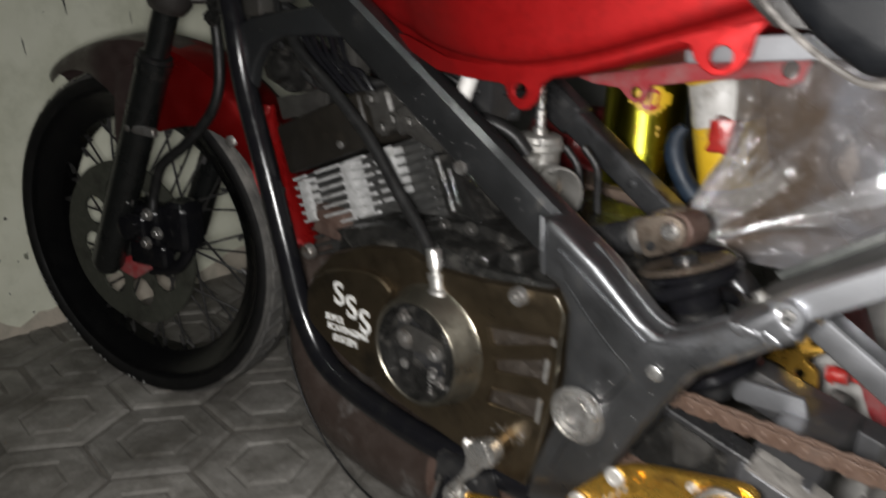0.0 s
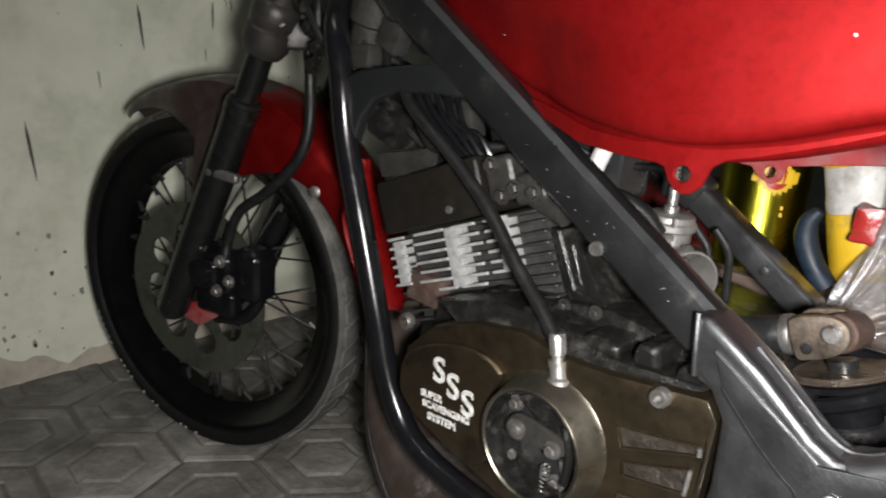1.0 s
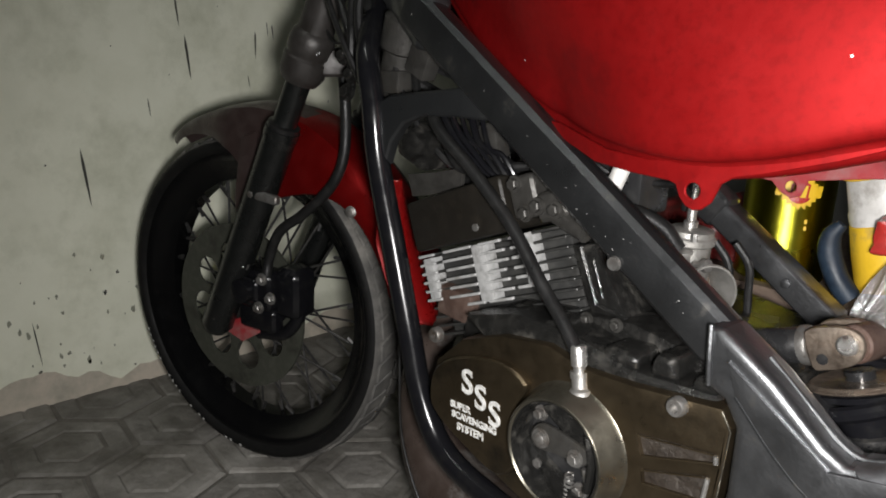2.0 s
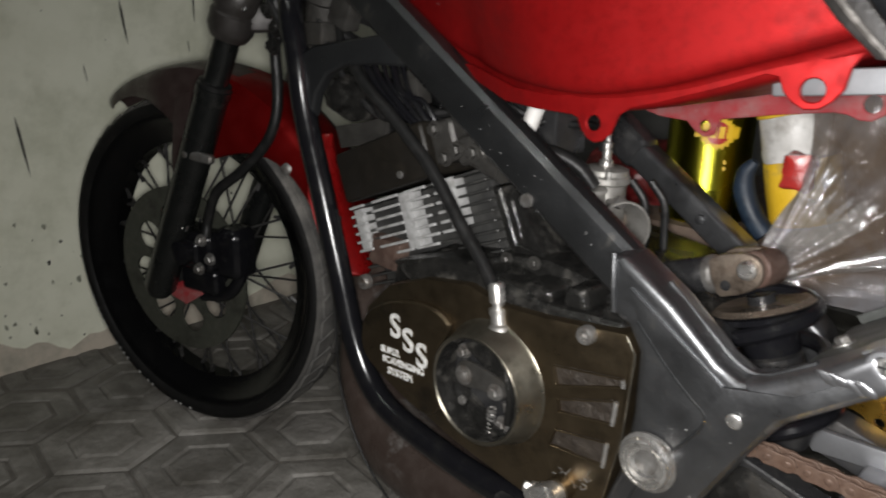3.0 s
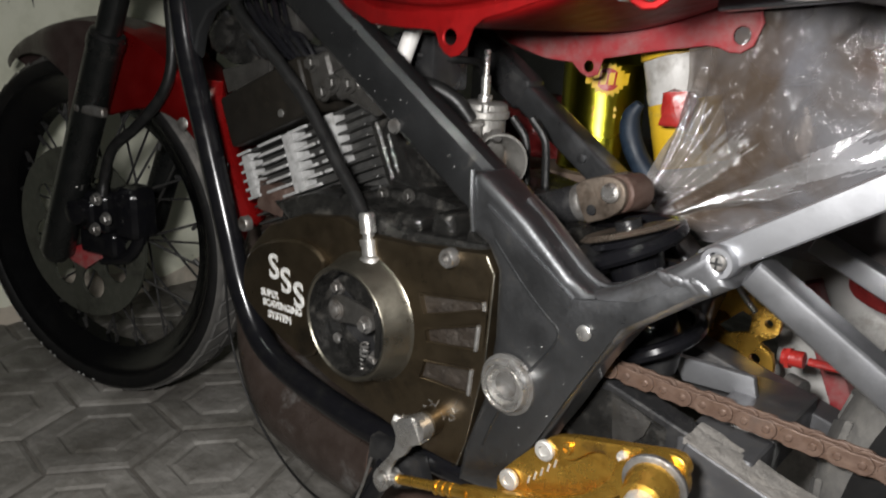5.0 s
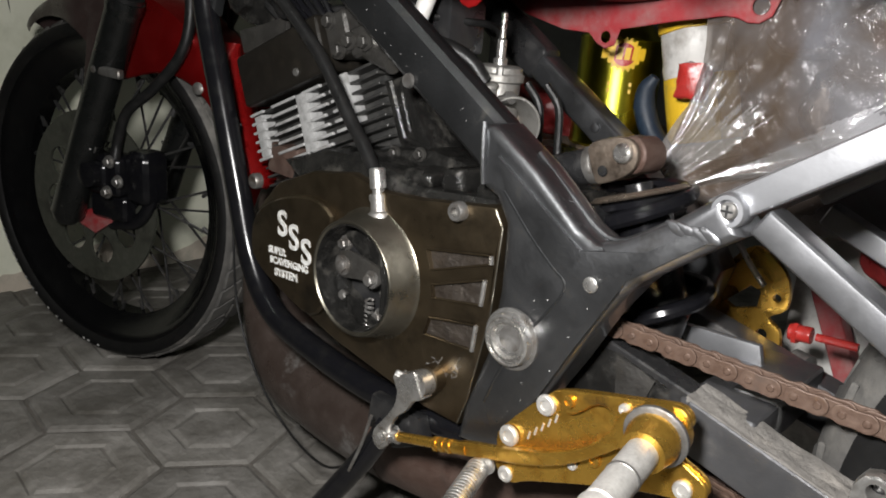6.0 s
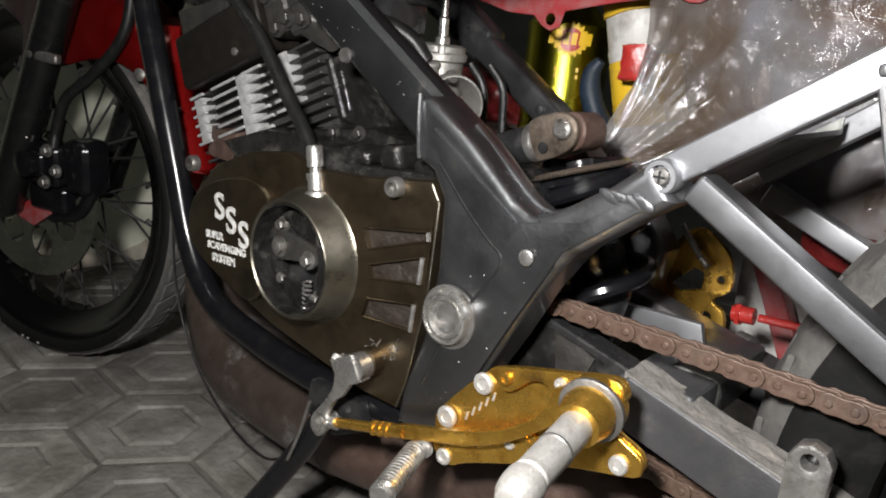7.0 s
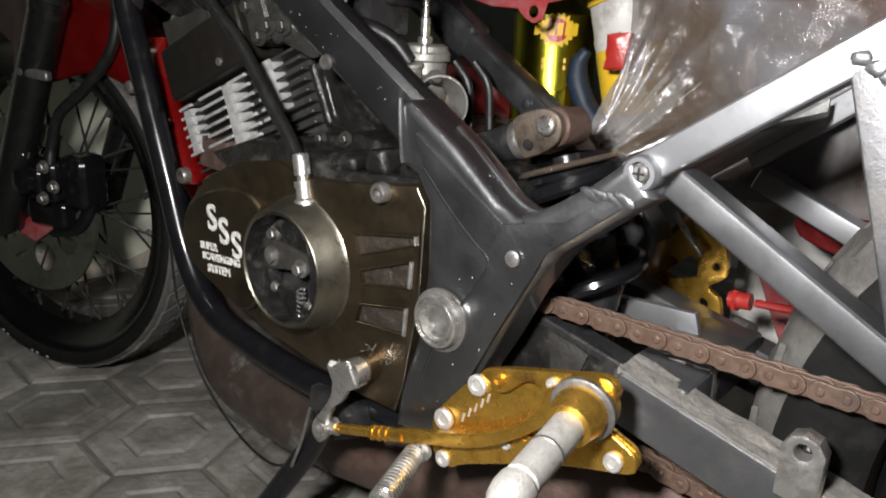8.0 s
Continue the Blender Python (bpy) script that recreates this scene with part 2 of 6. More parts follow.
# Pale blue that stands in for the sheen on the bag's top.
SHEENLUMP = mat("pale_blue_sheen", (0.20, 0.215, 0.27), 0.35, 0.0, (0.22, 0.23, 0.28), 30, 0.6, 0.003, 60, (0.14, 0.13, 0.12), 0.3, 14)
BROWNSTUFF = mat("brown_bag_contents", (0.15, 0.105, 0.075), 0.7, 0.0, (0.06, 0.042, 0.03), 16, 0.8, 0.004, 40, (0.14, 0.115, 0.098), 0.42, 6)


def film_material(name, haze, shine, fine, dark, pale):
    """Clear bubbly plastic film: see-through, cloudy in places, sparkling where its small bubbles catch the lamp."""
    m = bpy.data.materials.new(name)
    m.use_nodes = True
    nt = m.node_tree
    n, l = nt.nodes, nt.links
    n.remove(n["Principled BSDF"])
    gm = n.new("ShaderNodeNewGeometry")

    def tex(scale, detail, rough, warp=0.4):
        t = n.new("ShaderNodeTexNoise")
        t.inputs["Scale"].default_value, t.inputs["Detail"].default_value, t.inputs["Roughness"].default_value = scale, detail, rough
        t.inputs["Distortion"].default_value = warp
        l.new(gm.outputs["Position"], t.inputs["Vector"])
        return t.outputs[0]

    def span(src, a, b, c, d):
        r = n.new("ShaderNodeMapRange")
        for k, v in enumerate((a, b, c, d)):
            r.inputs[k + 1].default_value = v
        l.new(src, r.inputs[0])
        return r.outputs[0]

    def bump(height, depth, under=None):
        b = n.new("ShaderNodeBump")
        b.inputs["Strength"].default_value, b.inputs["Distance"].default_value = 1.0, depth
        l.new(height, b.inputs["Height"])
        if under:
            l.new(under, b.inputs["Normal"])
        return b.outputs[0]

    bubbles = n.new("ShaderNodeTexVoronoi")
    bubbles.inputs["Scale"].default_value = 620
    l.new(gm.outputs["Position"], bubbles.inputs["Vector"])
    folds = bump(tex(80, 4, 0.6), 0.0013)
    folds = bump(bubbles.outputs["Distance"], fine, folds)
    clear, milk, gloss = n.new("ShaderNodeBsdfTransparent"), n.new("ShaderNodeBsdfDiffuse"), n.new("ShaderNodeBsdfGlossy")
    clear.inputs[0].default_value = (0.95, 0.95, 0.95, 1)
    tint = n.new("ShaderNodeMix")
    tint.data_type = "RGBA"
    tint.inputs[6].default_value, tint.inputs[7].default_value = (*dark, 1), (*pale, 1)
    l.new(span(tex(8, 6, 0.62, 1.0), 0.38, 0.66, 0.0, 1.0), tint.inputs[0])
    l.new(tint.outputs[2], milk.inputs[0])
    gloss.inputs[0].default_value = (0.95, 0.95, 0.97, 1)
    gloss.inputs["Roughness"].default_value = 0.14
    l.new(folds, gloss.inputs["Normal"])
    m1, m2 = n.new("ShaderNodeMixShader"), n.new("ShaderNodeMixShader")
    l.new(span(tex(9, 6, 0.62), 0.38, 0.66, *haze), m1.inputs[0])
    l.new(clear.outputs[0], m1.inputs[1])
    l.new(milk.outputs[0], m1.inputs[2])
    m2.inputs[0].default_value = shine
    l.new(m1.outputs[0], m2.inputs[1])
    l.new(gloss.outputs[0], m2.inputs[2])
    l.new(m2.outputs[0], n["Material Output"].inputs["Surface"])
    return m


FILM = film_material("clear_plastic_film", (0.10, 0.30), 0.015, 0.0001, (0.10, 0.08, 0.06), (0.20, 0.20, 0.21))
# Milkier layered film; its paler colour also paints the sparkle band.
GATHERGLINT = film_material("gathered_glint_film", (0.62, 0.92), 0.24, 0.00030, (0.20, 0.185, 0.17), (0.36, 0.36, 0.375))
DRAPE = film_material("bubbly_plastic_film", (0.62, 0.88), 0.020, 0.00020, (0.090, 0.068, 0.052), (0.165, 0.162, 0.170))


# ---- mesh helpers ----
WHERE = {}


def finish(name, bm, material, smooth=35):
    lo = [min(v.co[i] for v in bm.verts) for i in range(3)]
    hi = [max(v.co[i] for v in bm.verts) for i in range(3)]
    c = Vector([(a + b) / 2 for a, b in zip(lo, hi)])
    for v in bm.verts:
        v.co -= c
    bmesh.ops.recalc_face_normals(bm, faces=bm.faces[:])
    for f in bm.faces:
        f.smooth = True
    me = bpy.data.meshes.new(name)
    bm.to_mesh(me)
    bm.free()
    me.set_sharp_from_angle(angle=radians(smooth))
    me.materials.append(material)
    ob = new(name, me)
    ob.location = c
    WHERE[ob] = c
    return ob


def part(name, bm, material, parent, label="", smooth=35):
    ob = finish(name, bm, material, smooth)
    ob.parent = parent
    ob.location = WHERE[ob] - WHERE[parent]
    return tagged(ob, label)


def thing(name, bm, material, label, category, group="", kind="", smooth=35):
    return tagged(finish(name, bm, material, smooth), label, category, group, kind)


def holder(name, place, label, category, group="", kind=""):
    ob = new(name)
    ob.location = place
    ob.empty_display_size = 0.05
    WHERE[ob] = Vector(place)
    return tagged(ob, label, category, group, kind)


def block(lo, hi, bevel=0.0, seg=2, m=None):
    bm = bmesh.new()
    bmesh.ops.create_cube(bm, size=1)
    for v in bm.verts:
        v.co = Vector([lo[i] + (v.co[i] + 0.5) * (hi[i] - lo[i]) for i in range(3)])
    if bevel:
        bmesh.ops.bevel(bm, geom=bm.edges[:], offset=bevel, segments=seg, profile=0.6, affect="EDGES")
    if m:
        bm.transform(m)
    return bm


def join(*bms):
    out = bmesh.new()
    for b in bms:
        me = bpy.data.meshes.new("tmp")
        b.to_mesh(me)
        b.free()
        out.from_mesh(me)
        bpy.data.meshes.remove(me)
    return out


def slab(outline, y0, y1, holes=(), bevel=0.0, seg=2):
    """A plate cut to an outline in x and z, with holes, from y0 to y1."""
    bm = bmesh.new()
    edges = []
    for ring in (outline, *holes):
        vs = [bm.verts.new((x, y0, z)) for x, z in ring]
        edges += [bm.edges.new((vs[i], vs[(i + 1) % len(vs)])) for i in range(len(vs))]
    bmesh.ops.triangle_fill(bm, edges=edges, use_beauty=True, use_dissolve=False)
    if not holes:
        bmesh.ops.dissolve_faces(bm, faces=bm.faces[:])
    geo = bmesh.ops.extrude_face_region(bm, geom=bm.faces[:])
    for v in geo["geom"]:
        if isinstance(v, bmesh.types.BMVert):
            v.co.y = y1
    bmesh.ops.recalc_face_normals(bm, faces=bm.faces[:])
    if bevel:
        rim = [e for e in bm.edges if len(e.link_faces) == 2 and e.calc_face_angle(0) > 0.5
               and (abs(e.verts[0].co.y - e.verts[1].co.y) < 1e-6)]
        bmesh.ops.bevel(bm, geom=rim, offset=bevel, segments=seg, profile=0.6, affect="EDGES")
    return bm


def circle(x, z, r, n=20, a0=0.0):
    return [(x + r * math.cos(a0 + i * 2 * math.pi / n), z + r * math.sin(a0 + i * 2 * math.pi / n)) for i in range(n)]


def soften(points, steps=6, closed=False):
    """Catmull-Rom through the points."""
    pts = [Vector(p) for p in points]
    n = len(pts)
    out = []
    for i in range(n if closed else n - 1):
        if closed:
            a, b, c, d = (pts[(i + k) % n] for k in (-1, 0, 1, 2))
        else:
            b, c = pts[i], pts[i + 1]
            a = pts[i - 1] if i else b * 2 - c
            d = pts[i + 2] if i + 2 < n else c * 2 - b
        for k in range(steps):
            t = k / steps
            out.append(0.5 * ((2 * b) + (c - a) * t + (2 * a - 5 * b + 4 * c - d) * t * t + (3 * b - a - 3 * c + d) * t ** 3))
    if not closed:
        out.append(pts[-1])
    return out


def round2(points, steps=5):
    return [(p.x, p.y) for p in soften([(x, z, 0) for x, z in points], steps, True)]


def tube(points, r, seg=12, steps=6, smooth=True):
    """A round tube along points; r is one radius or one a point."""
    rs = r if isinstance(r, (list, tuple)) else [r] * len(points)
    if smooth and len(points) > 2:
        path = soften([(*p, 0)[:3] for p in points], steps)
        rad = []
        for i in range(len(points) - 1):
            rad += [rs[i] + (rs[i + 1] - rs[i]) * k / steps for k in range(steps)]
        rad.append(rs[-1])
    else:
        path, rad = [Vector(p) for p in points], list(rs)
    bm = bmesh.new()
    rings = []
    side = None
    for i, p in enumerate(path):
        d = (path[min(i + 1, len(path) - 1)] - path[max(i - 1, 0)]).normalized()
        if side is None:
            side = d.orthogonal().normalized()
        side = (side - d * side.dot(d)).normalized()
        up = d.cross(side)
        rings.append([bm.verts.new(p + rad[i] * (math.cos(a) * side + math.sin(a) * up)) for a in (2 * math.pi * k / seg for k in range(seg))])
    for a, b in zip(rings, rings[1:]):
        for k in range(seg):
            bm.faces.new((a[k], a[(k + 1) % seg], b[(k + 1) % seg], b[k]))
    bm.faces.new(rings[0][::-1])
    bm.faces.new(rings[-1])
    return bm


def lathe(profile, origin, axis, seg=28, closed=False):
    """A turned body: profile of (distance along axis, radius)."""
    axis = Vector(axis).normalized()
    o = Vector(origin)
    s = axis.orthogonal().normalized()
    u = axis.cross(s)
    bm = bmesh.new()
    rings = []
    for h, r in profile:
        if r < 1e-6:
            rings.append([bm.verts.new(o + axis * h)])
        else:
            rings.append([bm.verts.new(o + axis * h + r * (math.cos(a) * s + math.sin(a) * u)) for a in (2 * math.pi * k / seg for k in range(seg))])
    pairs = list(zip(rings, rings[1:])) + ([(rings[-1], rings[0])] if closed else [])
    for a, b in pairs:
        for k in range(seg):
            k2 = (k + 1) % seg
            if len(a) == 1 and len(b) == 1:
                continue
            if len(a) == 1:
                bm.faces.new((a[0], b[k2], b[k]))
            elif len(b) == 1:
                bm.faces.new((a[k], a[k2], b[0]))
            else:
                bm.faces.new((a[k], a[k2], b[k2], b[k]))
    if not closed:
        for ring, flip in ((rings[0], True), (rings[-1], False)):
            if len(ring) > 1:
                bm.faces.new(ring[::-1] if flip else ring)
    return bm


def bolt(place, axis, r=0.007, h=0.006, washer=True):
    """A hexagon head on its washer."""
    parts = [lathe([(0, 0), (0, r * 0.98), (h * 0.85, r * 0.98), (h, r * 0.8), (h, 0)], place, axis, 6)]
    if washer:
        parts.append(lathe([(-0.001, 0), (-0.001, r * 1.45), (0.0012, r * 1.4), (0.0012, 0)], place, axis, 18))
    return join(*parts)


def allen(place, axis, r=0.008, h=0.006):
    """A socket head: a rim with a hexagon well."""
    return lathe([(0, 0), (0, r), (h * 0.8, r), (h, r * 0.85), (h, r * 0.5), (h * 0.35, r * 0.48), (h * 0.35, 0)], place, axis, 18)


def beam(a, b, width, height, bevel=0.003, up=(0, 0, 1)):
    """A square tube from a to b: width across, height along up."""
    a, b = Vector(a), Vector(b)
    d = (b - a).normalized()
    s = d.cross(Vector(up)).normalized()
    u = s.cross(d)
    m = Matrix((s, d, u)).transposed().to_4x4()
    m.translation = (a + b) / 2
    ln = (b - a).length
    return block((-width / 2, -ln / 2, -height / 2), (width / 2, ln / 2, height / 2), bevel, 3, m)


def ripple(bm, size, scale, seed=0.0):
    for v in bm.verts:
        v.co += noise.noise_vector(v.co * scale + Vector((seed, seed * 0.7, 0))) * size


# ---- the room ----
FX0, FX1, FY0, FY1 = -1.74, 1.9, -2.0, 1.45
# Recess past CORNER is invented: metal reflects its dark, not the lit wall.
FAR, CORNER = -3.4, -0.46
floor = thing("floor", block((FAR - 0.15, FY0 - 0.15, -0.12), (FX1 + 0.15, FY1 + 0.15, -0.0065)), GROUT,
              "grey concrete hexagon pavers with dirty sand joints", "floor", kind="structure")
wall_front = thing("wall_front", block((FX0 - 0.15, CORNER, -0.02), (FX0, FY1 + 0.15, 2.75)), WALL,
                   "pale green painted plaster wall, stained and scratched", "wall", kind="structure")
# These walls and the ceiling are assumed; they only close the room.
thing("wall_right", block((FX0, FY1, -0.02), (FX1, FY1 + 0.15, 2.75)), LOWBOUNCE, "added plain wall closing the room, dark grey to cut bounce light", "wall", kind="structure")
thing("wall_return", block((FAR, CORNER, -0.02), (FX0 - 0.15, CORNER + 0.15, 2.75)), LOWBOUNCE, "added plain wall closing the room, dark grey to cut bounce light", "wall", kind="structure")
thing("wall_far", block((FAR - 0.15, FY0 - 0.15, -0.02), (FAR, CORNER + 0.15, 2.75)), LOWBOUNCE, "added plain wall closing the room, dark grey to cut bounce light", "wall", kind="structure")
thing("wall_left", block((FAR, FY0 - 0.15, -0.02), (FX1, FY0, 2.75)), LOWBOUNCE, "added plain wall closing the room, dark grey to cut bounce light", "wall", kind="structure")
thing("wall_back", block((FX1, FY0 - 0.15, -0.02), (FX1 + 0.15, FY1 + 0.15, 2.75)), LOWBOUNCE, "added plain wall closing the room, dark grey to cut bounce light", "wall", kind="structure")
thing("ceiling", block((FAR - 0.15, FY0 - 0.15, 2.75), (FX1 + 0.15, FY1 + 0.15, 2.9)), CEIL, "unseen plain grey ceiling added to close the room", "ceiling", kind="structure")


# ---- the motorcycle ----
CY = 0.03
bike = holder("motorcycle", (-0.6, CY, 0.0), "half-stripped red and gunmetal motorcycle parked on concrete pavers, body panels removed", "motorcycle")


def mirror(bm):
    for v in bm.verts:
        v.co.y = 2 * CY - v.co.y
    bmesh.ops.reverse_faces(bm, faces=bm.faces[:])
    return bm


def both(name, make, material, parent, label=""):
    return part(name, make(), material, parent, label), part(name, mirror(make()), material, parent, label)


# frame
head_tube = part("frame", tube([(-1.115, CY, 0.70), (-1.035, CY, 0.865)], 0.031, 20, smooth=False), BLACK, bike, "gunmetal grey painted steel frame")


def spar():
    return beam((-0.452, -0.0770, 0.5035), (-0.870, -0.075, 0.778), 0.030, 0.048, 0.0142)


# Spar, nose and gusset carry the falloff of light in their colour.
part("spar", spar(), SPARDIM, head_tube)
part("spar_nose", beam((-0.832, -0.0712, 0.7505), (-1.06, 0.0, 0.872), 0.034, 0.066, 0.014), FRAMESHADE, head_tube, "upper end of the spar, its paint darkened for light falloff")
part("spar", beam((-0.447, 0.137, 0.479), (-0.582, 0.137, 0.571), 0.030, 0.029, 0.005), FRAME, head_tube)
part("spar_sleeve", join(beam((-0.576, 0.137, 0.567), (-0.840, 0.135, 0.745), 0.034, 0.040, 0.010), mirror(beam((-0.845, -0.066, 0.758), (-1.06, 0.0, 0.860), 0.034, 0.06, 0.010))), BLACK, head_tube, "black painted upper spar")
part("spar_foot", beam((-0.452, 0.137, 0.484), (-0.416, 0.118, 0.462), 0.024, 0.022, 0.004), WELD, head_tube, "bare welded spar end")
part("spar_bolt", lathe([(0, 0.0055), (0.002, 0.005), (0.0025, 0.003), (0.0025, 0)], (-0.495, 0.122, 0.512), (0, -1, 0), 16), FRAME, head_tube)
SEAM = [(-0.456, 0.530), (-0.445, 0.531), (-0.400, 0.502), (-0.358, 0.467), (-0.342, 0.459), (-0.325, 0.462), (-0.284, 0.489), (-0.254, 0.512),
        (-0.240, 0.489), (-0.262, 0.474), (-0.303, 0.442), (-0.331, 0.399), (-0.353, 0.355), (-0.380, 0.307), (-0.409, 0.255),
        (-0.455, 0.250), (-0.450, 0.285), (-0.430, 0.345), (-0.424, 0.400), (-0.425, 0.455), (-0.437, 0.474), (-0.456, 0.482)]


def hinge():
    return slab(SEAM, -0.110, -0.068, bevel=0.0085, seg=4)


def hinge_web():
    return slab([(-0.436, 0.508), (-0.352, 0.452), (-0.300, 0.464), (-0.262, 0.492), (-0.257, 0.482), (-0.311, 0.440), (-0.345, 0.378), (-0.402, 0.268), (-0.412, 0.272),
                 (-0.425, 0.300), (-0.412, 0.334), (-0.388, 0.376), (-0.3625, 0.412), (-0.3605, 0.425), (-0.374, 0.434), (-0.397, 0.453), (-0.426, 0.482)], -0.1135, -0.105, bevel=0.0012)


part("pivot_plate", hinge(), FRAME, head_tube)
part("pivot_plate_web", hinge_web(), FRAME, head_tube)
part("pivot_plate", slab([(-0.440, 0.470), (-0.392, 0.452), (-0.360, 0.425), (-0.338, 0.395), (-0.353, 0.340), (-0.380, 0.285), (-0.409, 0.235), (-0.455, 0.230), (-0.450, 0.265), (-0.430, 0.325), (-0.424, 0.380), (-0.430, 0.440)], 0.128, 0.170, bevel=0.009, seg=4), FRAME, head_tube)
# Dark tube laid along the web's edge to paint its shadow line.
part("panel_seam", tube([(-0.425, -0.1125, 0.300), (-0.412, -0.1125, 0.334), (-0.388, -0.1125, 0.376), (-0.3640, -0.1125, 0.411), (-0.3615, -0.1125, 0.425), (-0.374, -0.1125, 0.434), (-0.397, -0.1125, 0.453), (-0.426, -0.1125, 0.482)], 0.0017, 6, 3), FRAMESHADE, head_tube, "dark thin tube standing in for the seam's shadow line")
part("plate_bead", tube([(-0.455, -0.109, 0.532), (-0.452, -0.111, 0.506), (-0.450, -0.110, 0.483)], 0.0026, 8), FRAME, head_tube, "raised weld seam")
# Ridge added so that the flange shows a highlight streak.
part("flange_bead", tube([(-0.415, -0.086, 0.5125), (-0.372, -0.087, 0.4785), (-0.357, -0.088, 0.4675), (-0.341, -0.088, 0.4605), (-0.325, -0.088, 0.4640), (-0.296, -0.088, 0.4830)], 0.0026, 8), FRAME, head_tube, "ridge added along the flange for its highlight streak")
DOWN = [(-1.01, 0.80), (-0.945, 0.725), (-0.921, 0.66), (-0.908, 0.592), (-0.876, 0.499), (-0.842, 0.400), (-0.814, 0.322), (-0.770, 0.268), (-0.690, 0.246), (-0.580, 0.236), (-0.44, 0.245)]
both("down_tube", lambda: tube([(x, -0.085 if z < 0.7 else (-0.075 if z < 0.75 else 0.0), z) for x, z in DOWN], 0.0145, 16), BLACKGLOSS, head_tube)
GUSSET = [(-0.922, 0.585), (-0.896, 0.592), (-0.886, 0.620), (-0.865, 0.643), (-0.834, 0.655), (-0.780, 0.659), (-0.715, 0.660), (-0.69, 0.668), (-0.735, 0.700),
          (-0.779, 0.690), (-0.836, 0.682), (-0.890, 0.674), (-0.922, 0.66)]
both("gusset", lambda: slab(GUSSET, -0.086, -0.070, bevel=0.006, seg=3), FRAMESHADE, head_tube)
part("head_bracket", slab([(-0.985, 0.80), (-0.90, 0.77), (-0.845, 0.735), (-0.80, 0.70), (-0.83, 0.69), (-0.90, 0.705), (-0.955, 0.735)], -0.03, 0.0, [circle(-0.885, 0.735, 0.012, 14)], 0.003), BLACK, head_tube, "black steering head bracket")
part("relay", block((-0.895, -0.055, 0.695), (-0.86, -0.032, 0.74), 0.004, 2, Matrix.Translation((-0.88, 0, 0.72)) @ Matrix.Rotation(0.4, 4, "Y") @ Matrix.Translation((0.88, 0, -0.72))), GREYCAST, head_tube, "dusty grey relay")
part("cross_tube", tube([(-0.44, -0.07, 0.262), (-0.44, 2 * CY + 0.07, 0.262)], 0.016, 14, smooth=False), FRAME, head_tube)

random.seed(14)
specks = []
for i in range(46):
    t = random.random()
    if i < 18:
        x, z, y = -0.452 - 0.40 * t, 0.5035 + 0.263 * t + random.uniform(-0.013, 0.013), -0.0921
    else:
        x, z = random.uniform(-0.43, -0.33), random.uniform(0.27, 0.50)
        y = -0.1136
        if not (-0.412 + (z - 0.27) * 0.05 < x < -0.402 + (z - 0.27) * 0.55 and z < 0.44):
            continue
    b = bmesh.new()
    bmesh.ops.create_icosphere(b, subdivisions=1, radius=random.uniform(0.00025, 0.00055))
    b.transform(Matrix.Translation((x, y, z)) @ Matrix.Diagonal((random.uniform(0.7, 1.8), 0.4, random.uniform(0.7, 1.8), 1)))
    specks.append(b)
tagged(part("dust_specks", join(*specks), GREYPANEL, head_tube, "pale dust specks and paint chips"), kind="stuff")

random.seed(29)
wear = []
for i in range(70):
    t = random.random()
    b = bmesh.new()
    bmesh.ops.create_icosphere(b, subdivisions=1, radius=1)
    x = -0.440 + 0.085 * t
    b.transform(Matrix.Translation((x, -0.1095 + 0.030 * random.random() ** 1.6, 0.5305 - 0.68 * (x + 0.446))) @ Matrix.Rotation(0.6, 4, "Y") @ Matrix.Diagonal((random.uniform(0.0004, 0.0020), random.uniform(0.0003, 0.0007), 0.0003, 1)))
    wear.append(b)
tagged(part("paint_wear", join(*wear), BRACE, head_tube, "pale chips and scuffs along the plate's upper edge"), kind="stuff")
part("rail_root", slab([(-0.338, 0.460), (-0.325, 0.464), (-0.284, 0.491), (-0.256, 0.514), (-0.238, 0.489), (-0.262, 0.472), (-0.303, 0.440), (-0.316, 0.424), (-0.330, 0.440)], -0.1125, -0.066, bevel=0.010, seg=4), BRACE, head_tube, "silver oversprayed end of the plate")

# rear subframe
RAIL_A, RAIL_B = (-0.262, 0.4985), (0.10, 0.7465)
WELD_A, WELD_B = (-0.281, 0.4860), (-0.259, 0.4850)
subframe = part("subframe", beam((RAIL_A[0], -0.092, RAIL_A[1]), (RAIL_B[0], -0.092, RAIL_B[1]), 0.026, 0.0205, 0.003), SILVER, bike, "silver painted square tube rear subframe with rough welds")
part("rail", beam((-0.27, 0.150, 0.4835), (0.10, 0.150, 0.765), 0.024, 0.0205, 0.003), SILVER, subframe)
part("brace", beam((-0.232, -0.094, 0.501), (0.06, -0.094, 0.328), 0.024, 0.0205, 0.004), BRACE, subframe)
part("brace", beam((-0.262, 0.152, 0.468), (0.06, 0.152, 0.330), 0.022, 0.0205, 0.003), SILVER, subframe)
part("rail_post", beam((-0.136, -0.094, 0.580), (-0.085, -0.094, 0.412), 0.022, 0.022, 0.003, (1, 0, 0)), SWING, subframe)
part("rail_post", beam((-0.120, 0.152, 0.590), (-0.085, 0.152, 0.40), 0.022, 0.022, 0.003, (1, 0, 0)), SWING, subframe)
part("cross_bar", beam((-0.02, -0.09, 0.672), (-0.02, 2 * CY + 0.09, 0.672), 0.024, 0.024, 0.003), SILVER, subframe)
random.seed(3)
